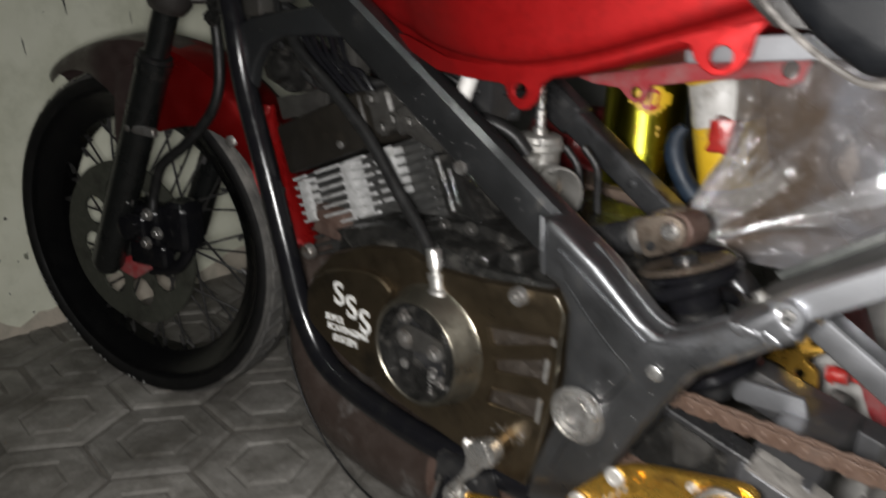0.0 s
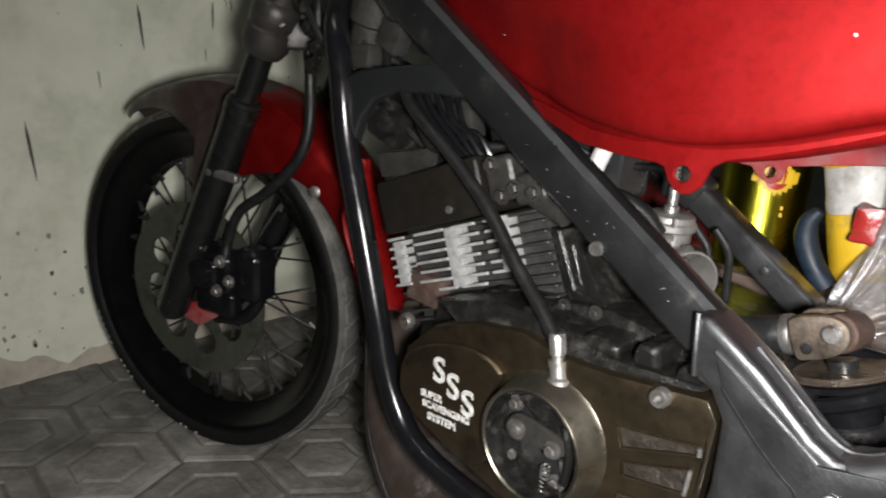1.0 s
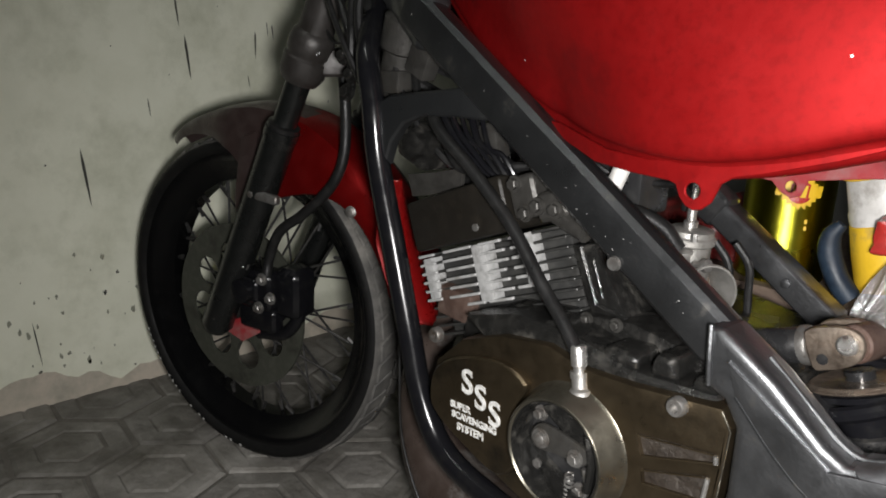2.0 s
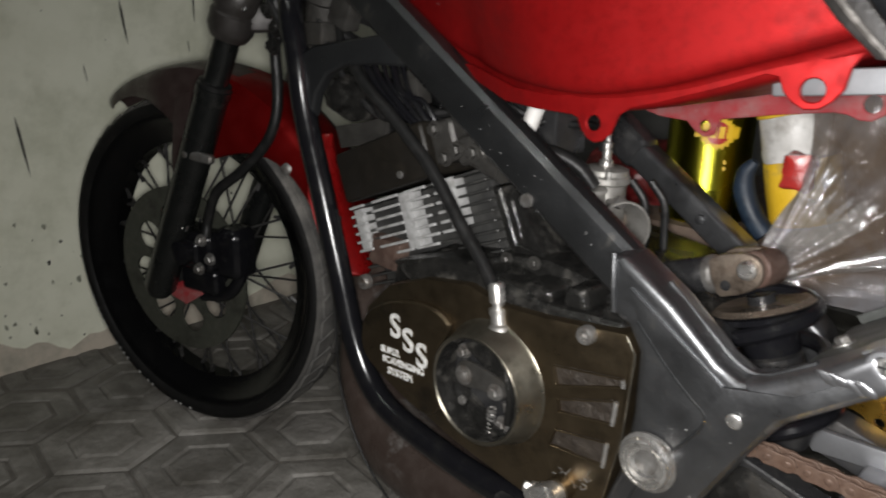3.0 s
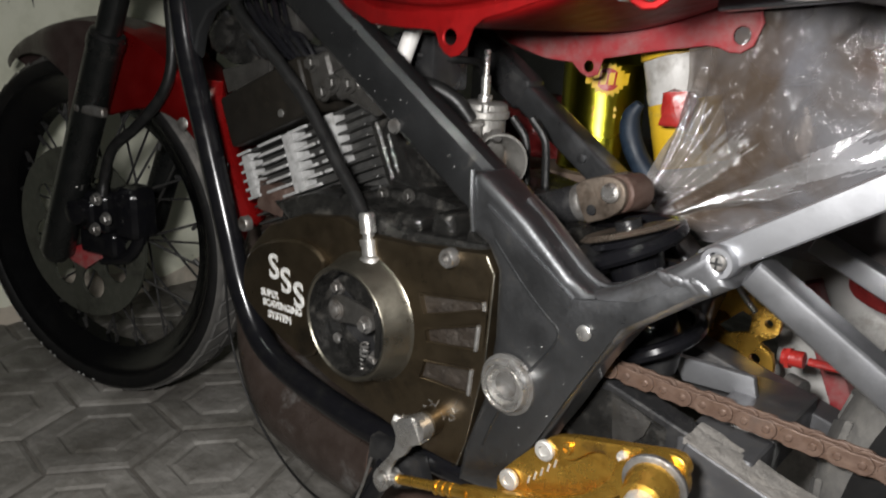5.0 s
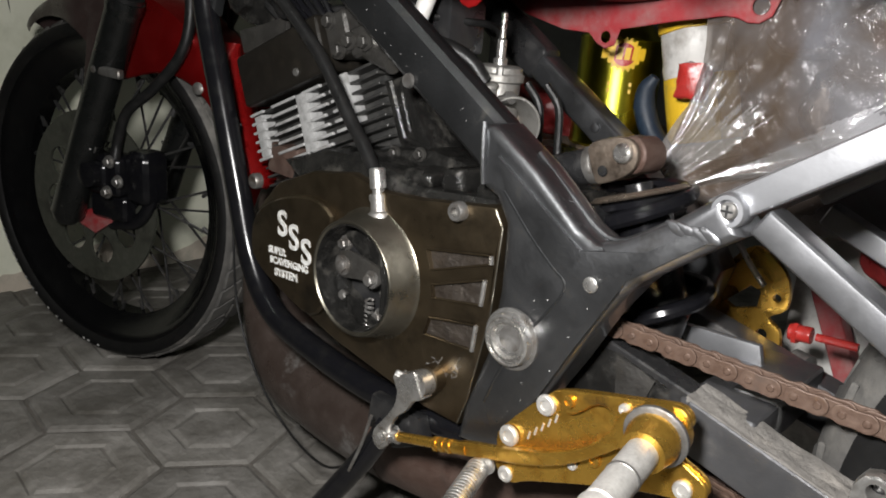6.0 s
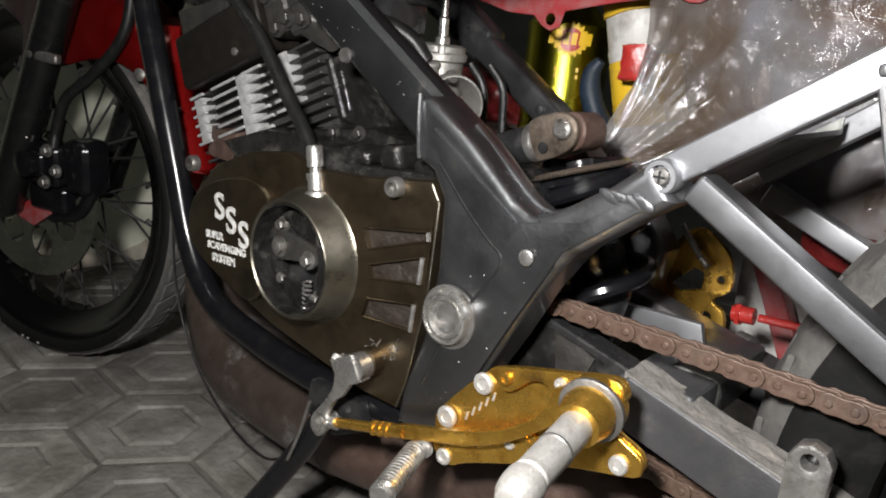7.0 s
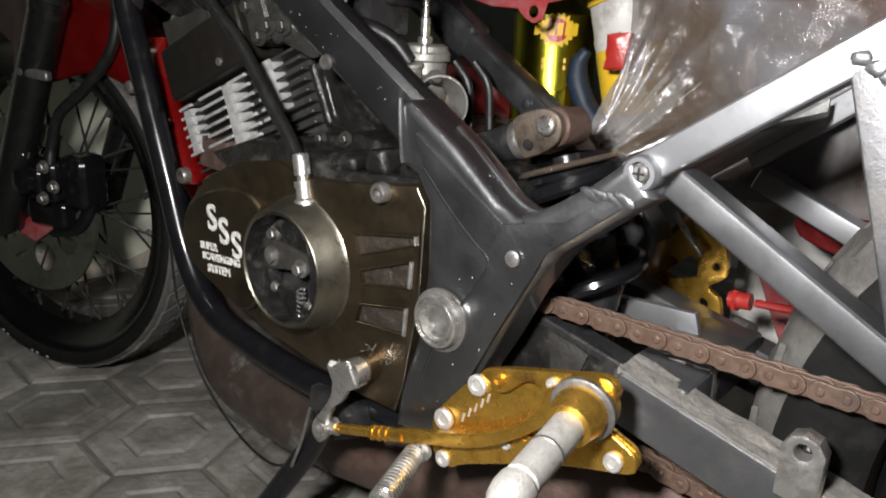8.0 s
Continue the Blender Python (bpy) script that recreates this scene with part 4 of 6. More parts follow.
for k, p in enumerate(spine):
    q = k / (len(spine) - 1)
    half = (0.010 + 0.024 * min(1, q / 0.45)) * (1 if q < 0.8 else math.sqrt(max(0.02, 1 - ((q - 0.8) / 0.2) ** 2)))
    tail_rows.append([tail.verts.new((p.x - 0.016 * (j / 6 - 1) ** 2 - 0.004 * abs(j / 6 - 1), -0.020 - 0.016 * min(1, q / 0.45) + half * (j / 6 - 1), p.z)) for j in range(13)])
for a, b in zip(tail_rows, tail_rows[1:]):
    for j in range(12):
        tail.faces.new((a[j], a[j + 1], b[j + 1], b[j]))
bmesh.ops.solidify(tail, geom=tail.faces[:], thickness=0.003)
part("fender_tail", tail, REDTAIL, front_fender, "glossy bright red mudguard tail")
brk = slab([(0.02, 0.29), (0.055, 0.30), (0.045, 0.235), (0.02, 0.17), (0.012, 0.115), (0.004, 0.12), (0.002, 0.19), (0.012, 0.25)], -0.064, -0.058, bevel=0.002)
brk.transform(FW)
part("stay_bracket", brk, FENDERDARK, front_fender, "dull dark mudguard stay")
rv = lathe([(0, 0.009), (0.003, 0.009), (0.005, 0.006), (0.005, 0)], (0.238, -0.060, 0.200), (0.2, -1, 0.1), 16)
rv.transform(FW)
part("rivet", rv, DULLSTEEL, front_fender)

# fuel tank
TANK = [(-0.900, 0.800, 0.90, 0.048), (-0.84, 0.755, 0.945, 0.070), (-0.79, 0.720, 0.97, 0.088), (-0.745, 0.696, 0.985, 0.108), (-0.70, 0.675, 0.99, 0.131), (-0.66, 0.660, 0.99, 0.147), (-0.61, 0.648, 0.985, 0.157),
        (-0.55, 0.642, 0.975, 0.159), (-0.49, 0.640, 0.96, 0.156), (-0.43, 0.650, 0.93, 0.149), (-0.37, 0.669, 0.90, 0.139), (-0.325, 0.684, 0.86, 0.130), (-0.295, 0.696, 0.80, 0.120), (-0.275, 0.704, 0.74, 0.10)]
SECTION = [(0.0, 0.0, 0.0), (0.55, 0.0, 0.0), (0.80, 0.001, 0.0), (0.862, 0.005, 0.0), (0.878, 0.011, 0.0), (0.900, 0.0150, 0.0), (0.950, 0.0170, 0.0), (0.982, 0.0215, 0.01), (0.995, 0.030, 0.05), (1.0, 0.030, 0.20), (0.985, 0.02, 0.40), (0.93, 0.0, 0.62), (0.82, 0.0, 0.80), (0.60, 0.0, 0.93), (0.30, 0.0, 0.985), (0.0, 0.0, 1.0)]


def tank_tuck(x):
    """How far the tank's lower edge draws in under its shoulder."""
    return float(np.interp(x, (-0.80, -0.72, -0.65, -0.60, -0.54, -0.48), (0.90, 0.78, 0.70, 0.80, 0.95, 1.0)))


def tank_side(x, z):
    """How far the tank reaches to the left at a place along it."""
    cols = list(zip(*TANK))
    zb, zt, hw = (np.interp(x, cols[0], c) for c in cols[1:])
    h, k = zt - zb, tank_tuck(x)
    return CY - hw * np.interp(z, [zb + a + b * h for w, a, b in SECTION], [w * (1 - (1 - k) * max(0.0, 1 - b / 0.3)) for w, a, b in SECTION])


def tank_shell():
    bm = bmesh.new()
    st = soften([(x, zb, zt) for x, zb, zt, hw in TANK], 4)
    ws = soften([(hw, 0, 0) for x, zb, zt, hw in TANK], 4)
    rings = []
    m = 40
    for p, w in zip(st, ws):
        x, zb, zt, hw = p.x, p.y, p.z, w.x
        h = zt - zb
        k = tank_tuck(x)
        half = soften([(hw * w * (1 - (1 - k) * max(0.0, 1 - b / 0.3)), zb + a + b * h, 0) for w, a, b in SECTION], 3)
        ring = [bm.verts.new((x, CY - p2.x, p2.y)) for p2 in half] + [bm.verts.new((x, CY + p2.x, p2.y)) for p2 in half[-2:0:-1]]
        m = len(ring)
        rings.append(ring)
    for a, b in zip(rings, rings[1:]):
        for k in range(m):
            bm.faces.new((a[k], a[(k + 1) % m], b[(k + 1) % m], b[k]))
    bm.faces.new(rings[0])
    bm.faces.new(rings[-1])
    return bm


tank = part("fuel_tank", tank_shell(), RED, bike, "glossy red fuel tank with smudges and dust specks", 60)


def flange_left():
    """The pressed seam under the tank with two bolt tabs, bent to follow the tank's side."""
    base = [(-0.640, 0.672), (-0.600, 0.655), (-0.570, 0.643), (-0.535, 0.640), (-0.500, 0.639), (-0.494, 0.637), (-0.490, 0.628), (-0.484, 0.622), (-0.477, 0.6195), (-0.470, 0.6215), (-0.463, 0.628), (-0.457, 0.643), (-0.448, 0.649)]
    base += [(-0.425, 0.655), (-0.400, 0.663), (-0.378, 0.670), (-0.352, 0.680), (-0.344, 0.679), (-0.340, 0.670), (-0.334, 0.664), (-0.326, 0.660), (-0.317, 0.661), (-0.310, 0.666), (-0.304, 0.674), (-0.3015, 0.688), (-0.294, 0.699), (-0.277, 0.706)]
    top = [(-0.285, 0.716), (-0.32, 0.702), (-0.35, 0.693), (-0.39, 0.682), (-0.43, 0.670), (-0.47, 0.658), (-0.52, 0.653), (-0.56, 0.655), (-0.61, 0.670)]
    bm = slab(base + top, -0.1215, -0.1185, [circle(-0.479, 0.6345, 0.0062, 14), circle(-0.322, 0.6725, 0.0075, 14)], 0.0009, 1)
    for v in bm.verts:
        hw = np.interp(v.co.x, [q[0] for q in TANK], [q[3] for q in TANK])
        bend = (CY - 0.868 * hw * tank_tuck(v.co.x) - 0.003) + 0.1215
        k = 1 + bend / 0.48
        v.co = Vector((-0.20 + (v.co.x + 0.20) * k, v.co.y + bend, 0.70 + (v.co.z - 0.70) * k))
    return bm


def flange_right():
    base = [(-0.664, 0.637), (-0.630, 0.622), (-0.580, 0.609), (-0.545, 0.607), (-0.534, 0.597), (-0.523, 0.592), (-0.512, 0.596), (-0.507, 0.613), (-0.448, 0.624), (-0.395, 0.632), (-0.383, 0.631), (-0.372, 0.627), (-0.361, 0.627), (-0.350, 0.634), (-0.343, 0.655)]
    top = [(-0.350, 0.676), (-0.450, 0.652), (-0.520, 0.645), (-0.600, 0.658), (-0.66, 0.682)]
    return slab(base + top, 0.165, 0.168, [circle(-0.524, 0.604, 0.0062, 14), circle(-0.362, 0.643, 0.0085, 14)], 0.0009, 1)


part("tank_flange", flange_left(), RED, tank, "red seam flange with two bolt tabs")
part("tank_flange", flange_right(), REDDUST, tank, "dusty pinkish red seam flange with bolt tabs")
random.seed(8)
lo_flecks = []
for i in range(34):
    t = random.random()
    x = -0.72 + 0.38 * t
    z = 0.72 + random.random() * 0.14
    y = tank_side(x, z)
    b = bmesh.new()
    bmesh.ops.create_icosphere(b, subdivisions=1, radius=0.0009 + 0.0009 * random.random())
    b.transform(Matrix.Translation((x, y, z)) @ Matrix.Diagonal((1, 0.35, 1, 1)))
    lo_flecks.append(b)
tagged(part("dust_specks", join(*lo_flecks), WHITEPL, tank, "pale dust specks"), kind="stuff")

# seat
SEAT = [(-0.46, 0.90), (-0.405, 0.838), (-0.345, 0.770), (-0.283, 0.706), (-0.240, 0.674), (-0.215, 0.668), (-0.16, 0.676), (0.02, 0.70), (0.30, 0.73), (0.46, 0.76), (0.47, 0.82), (0.20, 0.83), (-0.02, 0.83), (-0.22, 0.87), (-0.38, 0.92)]
seat = part("seat", slab(round2(SEAT, 4), -0.128, 2 * CY + 0.128, bevel=0.02, seg=4), VINYL, bike, "black vinyl seat with torn white scuffs and a worn edge", 50)
edge = [(-0.462, -0.126, 0.898), (-0.407, -0.128, 0.836), (-0.346, -0.129, 0.768), (-0.285, -0.128, 0.703), (-0.241, -0.126, 0.671), (-0.215, -0.125, 0.665), (-0.16, -0.125, 0.673), (0.02, -0.125, 0.697), (0.3, -0.125, 0.727)]
part("seat_edge", tube(edge, 0.0024, 8), PIPING, seat, "frayed grey seat edge")
part("seat_trim", slab([(-0.475, 0.895), (-0.44, 0.90), (-0.390, 0.838), (-0.332, 0.770), (-0.276, 0.708), (-0.262, 0.694), (-0.284, 0.694), (-0.310, 0.716), (-0.345, 0.755), (-0.41, 0.83)], -0.1295, 2 * CY + 0.1295, bevel=0.003), TRIM, seat, "dirty brown-grey strip between tank and seat")
random.seed(11)
for cluster in range(13):
    a, r = random.random() * 6.28, random.random() ** 0.6
    cx, cz = -0.214 + 0.036 * r * math.cos(a), 0.742 + 0.030 * r * math.sin(a)
    lean = random.uniform(-0.3, 0.9)
    strokes = []
    for k in range(14):
        x, z, d = cx + random.gauss(0, 0.006), cz + random.gauss(0, 0.004), lean + random.gauss(0, 0.5)
        n = random.uniform(0.002, 0.007)
        strokes.append(tube([(x, -0.1281, z), (x + n * math.cos(d), -0.1283, z + n * math.sin(d)), (x + 2 * n * math.cos(d + 0.3), -0.1281, z + 2 * n * math.sin(d + 0.3))], [0.0002, random.uniform(0.0003, 0.0008), 0.0002], 4, 2))
    tagged(part("scuff", join(*strokes), SCUFF, seat, "white torn vinyl threads"), kind="stuff")
part("seat_rail", beam((-0.365, -0.058, 0.6715), (0.25, -0.058, 0.735), 0.024, 0.018, 0.002), SILVER, subframe, "silver square rail under tank and seat")
part("seat_rail", beam((-0.365, 0.118, 0.6715), (0.25, 0.118, 0.735), 0.024, 0.018, 0.002), SILVER, subframe)
part("rail_plate", block((-0.352, -0.045, 0.6805), (-0.240, 0.105, 0.6835), 0.001, 1), SILVER, subframe, "bright silver cross plate under the tank")

# engine
engine = part("engine", slab([(-0.80, 0.33), (-0.78, 0.43), (-0.70, 0.47), (-0.56, 0.49), (-0.42, 0.47), (-0.40, 0.36), (-0.44, 0.25), (-0.60, 0.24), (-0.76, 0.27)], -0.055, 2 * CY + 0.09, bevel=0.012), CASE, bike, "oily two-stroke engine with bronze painted side cover")
COVERLINE = [(-0.772, 0.350), (-0.767, 0.394), (-0.730, 0.430), (-0.674, 0.452), (-0.615, 0.461), (-0.570, 0.452), (-0.520, 0.455), (-0.437, 0.466), (-0.427, 0.452), (-0.431, 0.373), (-0.447, 0.290), (-0.456, 0.262),
             (-0.500, 0.262), (-0.560, 0.272), (-0.630, 0.284), (-0.700, 0.304), (-0.752, 0.326)]
S1 = [(-0.509, 0.413), (-0.437, 0.425), (-0.436, 0.418), (-0.502, 0.395)]
S2 = [(-0.500, 0.382), (-0.441, 0.403), (-0.443, 0.380), (-0.498, 0.370)]
S3 = [(-0.500, 0.351), (-0.446, 0.361), (-0.448, 0.337), (-0.505, 0.333)]
cover = part("side_cover", slab(COVERLINE, -0.108, -0.05, [S1, S2, S3], 0.004, 2), COVER, engine, "bronze brown painted crankcase cover")
bulge = slab(round2([(-0.768, 0.352), (-0.760, 0.390), (-0.72, 0.416), (-0.665, 0.428), (-0.630, 0.416), (-0.641, 0.390), (-0.643, 0.362), (-0.634, 0.330), (-0.66, 0.302), (-0.71, 0.314), (-0.752, 0.332)], 3), -0.117, -0.104, bevel=0.006, seg=3)
part("cover_bulge", bulge, COVER, cover)
for q in (S1, S2, S3):
    x0, x1 = min(p[0] for p in q), max(p[0] for p in q)
    z0, z1 = min(p[1] for p in q), max(p[1] for p in q)
    b = block((x0, -0.1040, z0), (x1, -0.100, z1))
    bmesh.ops.subdivide_edges(b, edges=b.edges[:], cuts=8, use_grid_fill=True)
    ripple(b, 0.0015, 90, x0 * 9)
    part("slot_floor", b, SLOT, cover, "rough dark casting inside the slot")
    part("slot_lip", tube([(q[1][0] + 0.001, -0.1085, q[1][1]), (q[2][0] + 0.001, -0.1085, q[2][1])], 0.0022, 8, smooth=False), STEEL, cover, "worn bright slot edge")
    part("slot_rim", tube([(p[0], -0.1083, p[1]) for p in (q[1], q[0], q[3], q[2])], 0.0010, 6, smooth=False), COVER, cover)
part("cover_edge", tube([(-0.4365, -0.1082, 0.464), (-0.4275, -0.1084, 0.450), (-0.4315, -0.1084, 0.373), (-0.4475, -0.1084, 0.290), (-0.4565, -0.1082, 0.264)], 0.0009, 6, smooth=False), DRUM, cover, "bright worn edge of the cover")
RX, RZ = -0.5775, 0.3705
drum = lathe([(-0.004, 0.068), (0.0, 0.0640), (0.003, 0.0612), (0.027, 0.0555), (0.0285, 0.0542), (0.0285, 0.0527), (0.027, 0.0513), (0.0, 0.0500), (-0.002, 0.0)], (RX, -0.108, RZ), (0, -1, 0), 64)
part("clutch_drum", drum, DRUM, cover, "bronze painted round release housing, open at the front")
part("drum_lining", lathe([(0.001, 0.0497), (0.0272, 0.0510), (0.0272, 0.0500), (0.001, 0.0487)], (RX, -0.108, RZ), (0, -1, 0), 64, True), CASE, cover, "thin dark ring over the housing's inner wall")
part("drum_floor", lathe([(0, 0.0495), (0.004, 0.049), (0.006, 0.044), (0.004, 0.038), (0.004, 0)], (RX, -0.106, RZ), (0, -1, 0), 40), BLACK, cover, "oily black mechanism inside the housing")
lever = slab(round2([(-0.611, 0.376), (-0.604, 0.389), (-0.590, 0.393), (-0.566, 0.390), (-0.547, 0.386), (-0.543, 0.377), (-0.552, 0.368), (-0.572, 0.369), (-0.596, 0.365), (-0.607, 0.367)], 3), -0.127, -0.123, bevel=0.001)
part("release_lever", lever, GREYCAST, cover, "worn steel release lever")
part("drum_web", join(slab(round2([(-0.605, 0.405), (-0.575, 0.415), (-0.545, 0.405), (-0.538, 0.385), (-0.56, 0.378), (-0.585, 0.392)], 3), -0.120, -0.112, bevel=0.002), slab(round2([(-0.60, 0.345), (-0.575, 0.338), (-0.545, 0.330), (-0.555, 0.322), (-0.585, 0.325)], 3), -0.122, -0.112, bevel=0.002), tube([(-0.548, -0.124, 0.40), (-0.540, -0.126, 0.375), (-0.543, -0.124, 0.345)], 0.004, 8)), CASE, cover, "oily black linkage")
part("lever_bolt", bolt((-0.598, -0.127, 0.377), (0, -1, 0), 0.007, 0.005), DULLSTEEL, cover)
part("lever_pin", bolt((-0.557, -0.127, 0.374), (0, -1, 0), 0.006, 0.007), DULLSTEEL, cover)
for a in (2.55, 3.9, 5.2, 0.35, 1.4):
    part("housing_bolt", bolt((RX + 0.041 * math.cos(a), -0.112, RZ + 0.041 * math.sin(a)), (0, -1, 0), 0.0055, 0.008), DULLSTEEL, cover)
part("return_spring", tube([(-0.568 + 0.004 * math.cos(k * 1.3), -0.118 + 0.004 * math.sin(k * 1.3), 0.350 - k * 0.0009) for k in range(34)], 0.0012, 5, 2), DULLSTEEL, cover)
part("inner_arm", tube([(-0.552, -0.118, 0.362), (-0.548, -0.116, 0.340), (-0.556, -0.114, 0.325)], 0.003, 8), DULLSTEEL, cover)
part("inner_plate", slab([(-0.625, 0.36), (-0.61, 0.33), (-0.585, 0.322), (-0.575, 0.34), (-0.60, 0.352), (-0.612, 0.372)], -0.116, -0.111, bevel=0.001), CASE, cover)
for x, z in ((-0.473, 0.455), (-0.765, 0.425)):
    part("cover_bolt", allen((x, -0.108, z), (0, -1, 0), 0.0085, 0.009), DULLSTEEL, cover)
part("shaft_stub", lathe([(0, 0.013), (0.02, 0.013), (0.022, 0.010), (0.022, 0)], (-0.486, -0.10, 0.298), (0, -1, 0), 20), COVER, cover)
stamp = []
random.seed(4)
for i in range(34):
    x = -0.498 + random.random() * 0.040
    z = 0.296 + (x + 0.498) * 0.26 + random.random() * 0.016
    stamp.append(tube([(x, -0.1085, z), (x + random.uniform(-0.006, 0.006), -0.1085, z + random.uniform(-0.006, 0.006))], 0.0006, 5, smooth=False))
tagged(part("cast_mark", join(*stamp), DULLSTEEL, cover, "small worn cast emblem"), kind="stuff")


def letters(text, size, m, name, material, parent, label="", fat=0.0):
    cu = bpy.data.curves.new("lettering", "FONT")
    cu.body, cu.size, cu.extrude, cu.align_x, cu.align_y = text, size, 0.0004, "CENTER", "CENTER"
    cu.offset = fat
    ob = bpy.data.objects.new("lettering", cu)
    me = bpy.data.meshes.new_from_object(ob)
    bpy.data.objects.remove(ob)
    bm = bmesh.new()
    bm.from_mesh(me)
    bpy.data.meshes.remove(me)
    bm.transform(m)
    return part(name, bm, material, parent, label)


def on_side(x, y, z, turn=0):
    return Matrix.Translation((x, y, z)) @ Matrix.Rotation(radians(-turn), 4, "Y") @ Matrix.Rotation(radians(90), 4, "X")


for x, z in ((-0.7085, 0.3895), (-0.6885, 0.379), (-0.6675, 0.3685)):
    letters("S", 0.038, on_side(x, -0.1175, z, 4), "letter_s", WHITETXT, cover, "worn white letter S", 0.0007)
for word, x, z, size in (("SUPER", -0.717, 0.3585, 0.0108), ("SCAVENGING", -0.696, 0.3490, 0.0106), ("SYSTEM", -0.7005, 0.336, 0.0118)):
    letters(word, size, on_side(x, -0.1175, z, 4), "lettering", WHITETXT, cover, "worn white lettering", 0.0003)

# cylinder: finned block leaning forward, dark head above
AX = Vector((-0.366, 0, 0.930))
EX = Vector((0.930, 0, 0.366))
CYL = Vector((-0.760, 0, 0.470))


def tilted(e0, e1, y0, y1, a0, a1, bevel=0.0, seg=2):
    m = Matrix(((EX.x, 0, AX.x, CYL.x), (0, 1, 0, 0), (EX.z, 0, AX.z, CYL.z), (0, 0, 0, 1)))
    return block((e0, y0, a0), (e1, y1, a1), bevel, seg, m)


cylinder = part("cylinder", tilted(-0.080, 0.130, -0.035, 2 * CY + 0.035, -0.055, 0.046, 0.006), FIN, engine, "dark finned cylinder with worn white fin edges")
for i in range(10):
    a = 0.0455 - i * 0.0108
    part("fin", tilted(-0.090, 0.134, -0.050, 2 * CY + 0.05, a, a + 0.0030, 0.0008, 1), FIN, cylinder)
    if i < 6:
        spans = ((-0.095, -0.068), (-0.050 - 0.004 * (i % 2), -0.002), (0.010, 0.045 + 0.003 * (i % 3)), (0.058, 0.082))
    elif i < 8:
        spans = ((-0.026, 0.003 + 0.002 * i - 0.012), (0.010, 0.047))
    else:
        spans = ()
    for e0, e1 in spans:
        part("fin_edge", tilted(e0, e1, -0.0535, -0.049, a - 0.0002, a + 0.0032, 0.0008, 1), FINWHITE, cylinder, "flaking white paint on the fin edge")
for e0, e1, a0, a1 in ((-0.088, -0.072, -0.006, 0.044), (-0.002, 0.019, -0.018, 0.048), (0.074, 0.090, -0.006, 0.049)):
    part("fin_boss", tilted(e0, e1, -0.0530, -0.034, a0, a1, 0.002, 2), FINWHITE, cylinder, "flaking white painted boss")
head = part("cylinder_head", tilted(-0.080, 0.078, -0.068, 2 * CY + 0.06, 0.0535, 0.114, 0.006, 3), HEAD, engine, "smooth brown-black cylinder head block")
part("head_rivet", lathe([(0, 0.0045), (0.002, 0.004), (0.002, 0)], (-0.757, -0.068, 0.542), (0, -1, 0), 14), STEEL, head, "small bright rivet")
for e, a in ((-0.055, 0.118), (0.05, 0.118), (0.0, 0.118)):
    o = CYL + EX * e + AX * a
    part("head_stud", bolt((o.x, 0.0, o.z), AX, 0.008, 0.012), DULLSTEEL, head)
hs = join(tilted(0.082, 0.118, -0.064, 0.02, 0.062, 0.108, 0.008, 3), tilted(0.112, 0.152, -0.062, 0.01, 0.054, 0.085, 0.008, 3))
thermo = part("water_housing", hs, GREYCAST, engine, "grey cast water outlet with nuts")
for e, a in ((0.094, 0.100), (0.118, 0.072), (0.14, 0.064), (0.100, 0.068)):
    o = CYL + EX * e + AX * a
    part("housing_nut", bolt((o.x, -0.064, o.z), (0, -1, 0), 0.0065, 0.007), GREYCAST, thermo)
part("outlet_stub", tube([tuple(CYL + EX * 0.13 + AX * 0.06 + Vector((0, -0.05, 0))), tuple(CYL + EX * 0.165 + AX * 0.035 + Vector((0, -0.055, 0)))], 0.0105, 14, smooth=False), GREYCAST, thermo)
part("reed_cover", slab([(-0.645, 0.545), (-0.618, 0.552), (-0.580, 0.500), (-0.555, 0.470), (-0.60, 0.462), (-0.62, 0.49)], -0.045, 0.03, bevel=0.006), CASE, engine)
part("reed_rib", join(tube([(-0.632, -0.046, 0.545), (-0.606, -0.047, 0.492), (-0.57, -0.046, 0.486)], 0.003, 6, smooth=False), tube([(-0.615, -0.046, 0.535), (-0.60, -0.046, 0.50)], 0.002, 6, smooth=False)), CASE, engine)
for x, z in ((-0.61, 0.478), (-0.575, 0.482), (-0.598, 0.456), (-0.64, 0.466)):
    part("case_bolt", bolt((x, -0.056, z), (0, -1, 0), 0.005, 0.006), GREYCAST, engine)
for x, z, w, h in ((-0.668, 0.462, 0.030, 0.014), (-0.622, 0.470, 0.022, 0.018), (-0.545, 0.468, 0.036, 0.014), (-0.500, 0.474, 0.024, 0.020), (-0.462, 0.470, 0.020, 0.016)):
    lug = block((x - w / 2, -0.092, z - h / 2), (x + w / 2, -0.04, z + h / 2), 0.006, 4)
    ripple(lug, 0.004, 70, x * 9)
    part("case_lug", lug, CASE, engine, "oily black casting lug")
ex = block((-0.832, -0.052, 0.418), (-0.778, 0.05, 0.455), 0.008, 2)
ripple(ex, 0.004, 60)
part("exhaust_flange", ex, PIPERUST, engine, "rusty brown exhaust flange")
part("case_top", slab([(-0.74, 0.452), (-0.67, 0.474), (-0.60, 0.476), (-0.53, 0.462), (-0.45, 0.468), (-0.42, 0.445), (-0.70, 0.43)], -0.098, 0.08, bevel=0.01, seg=3), CASE, engine)

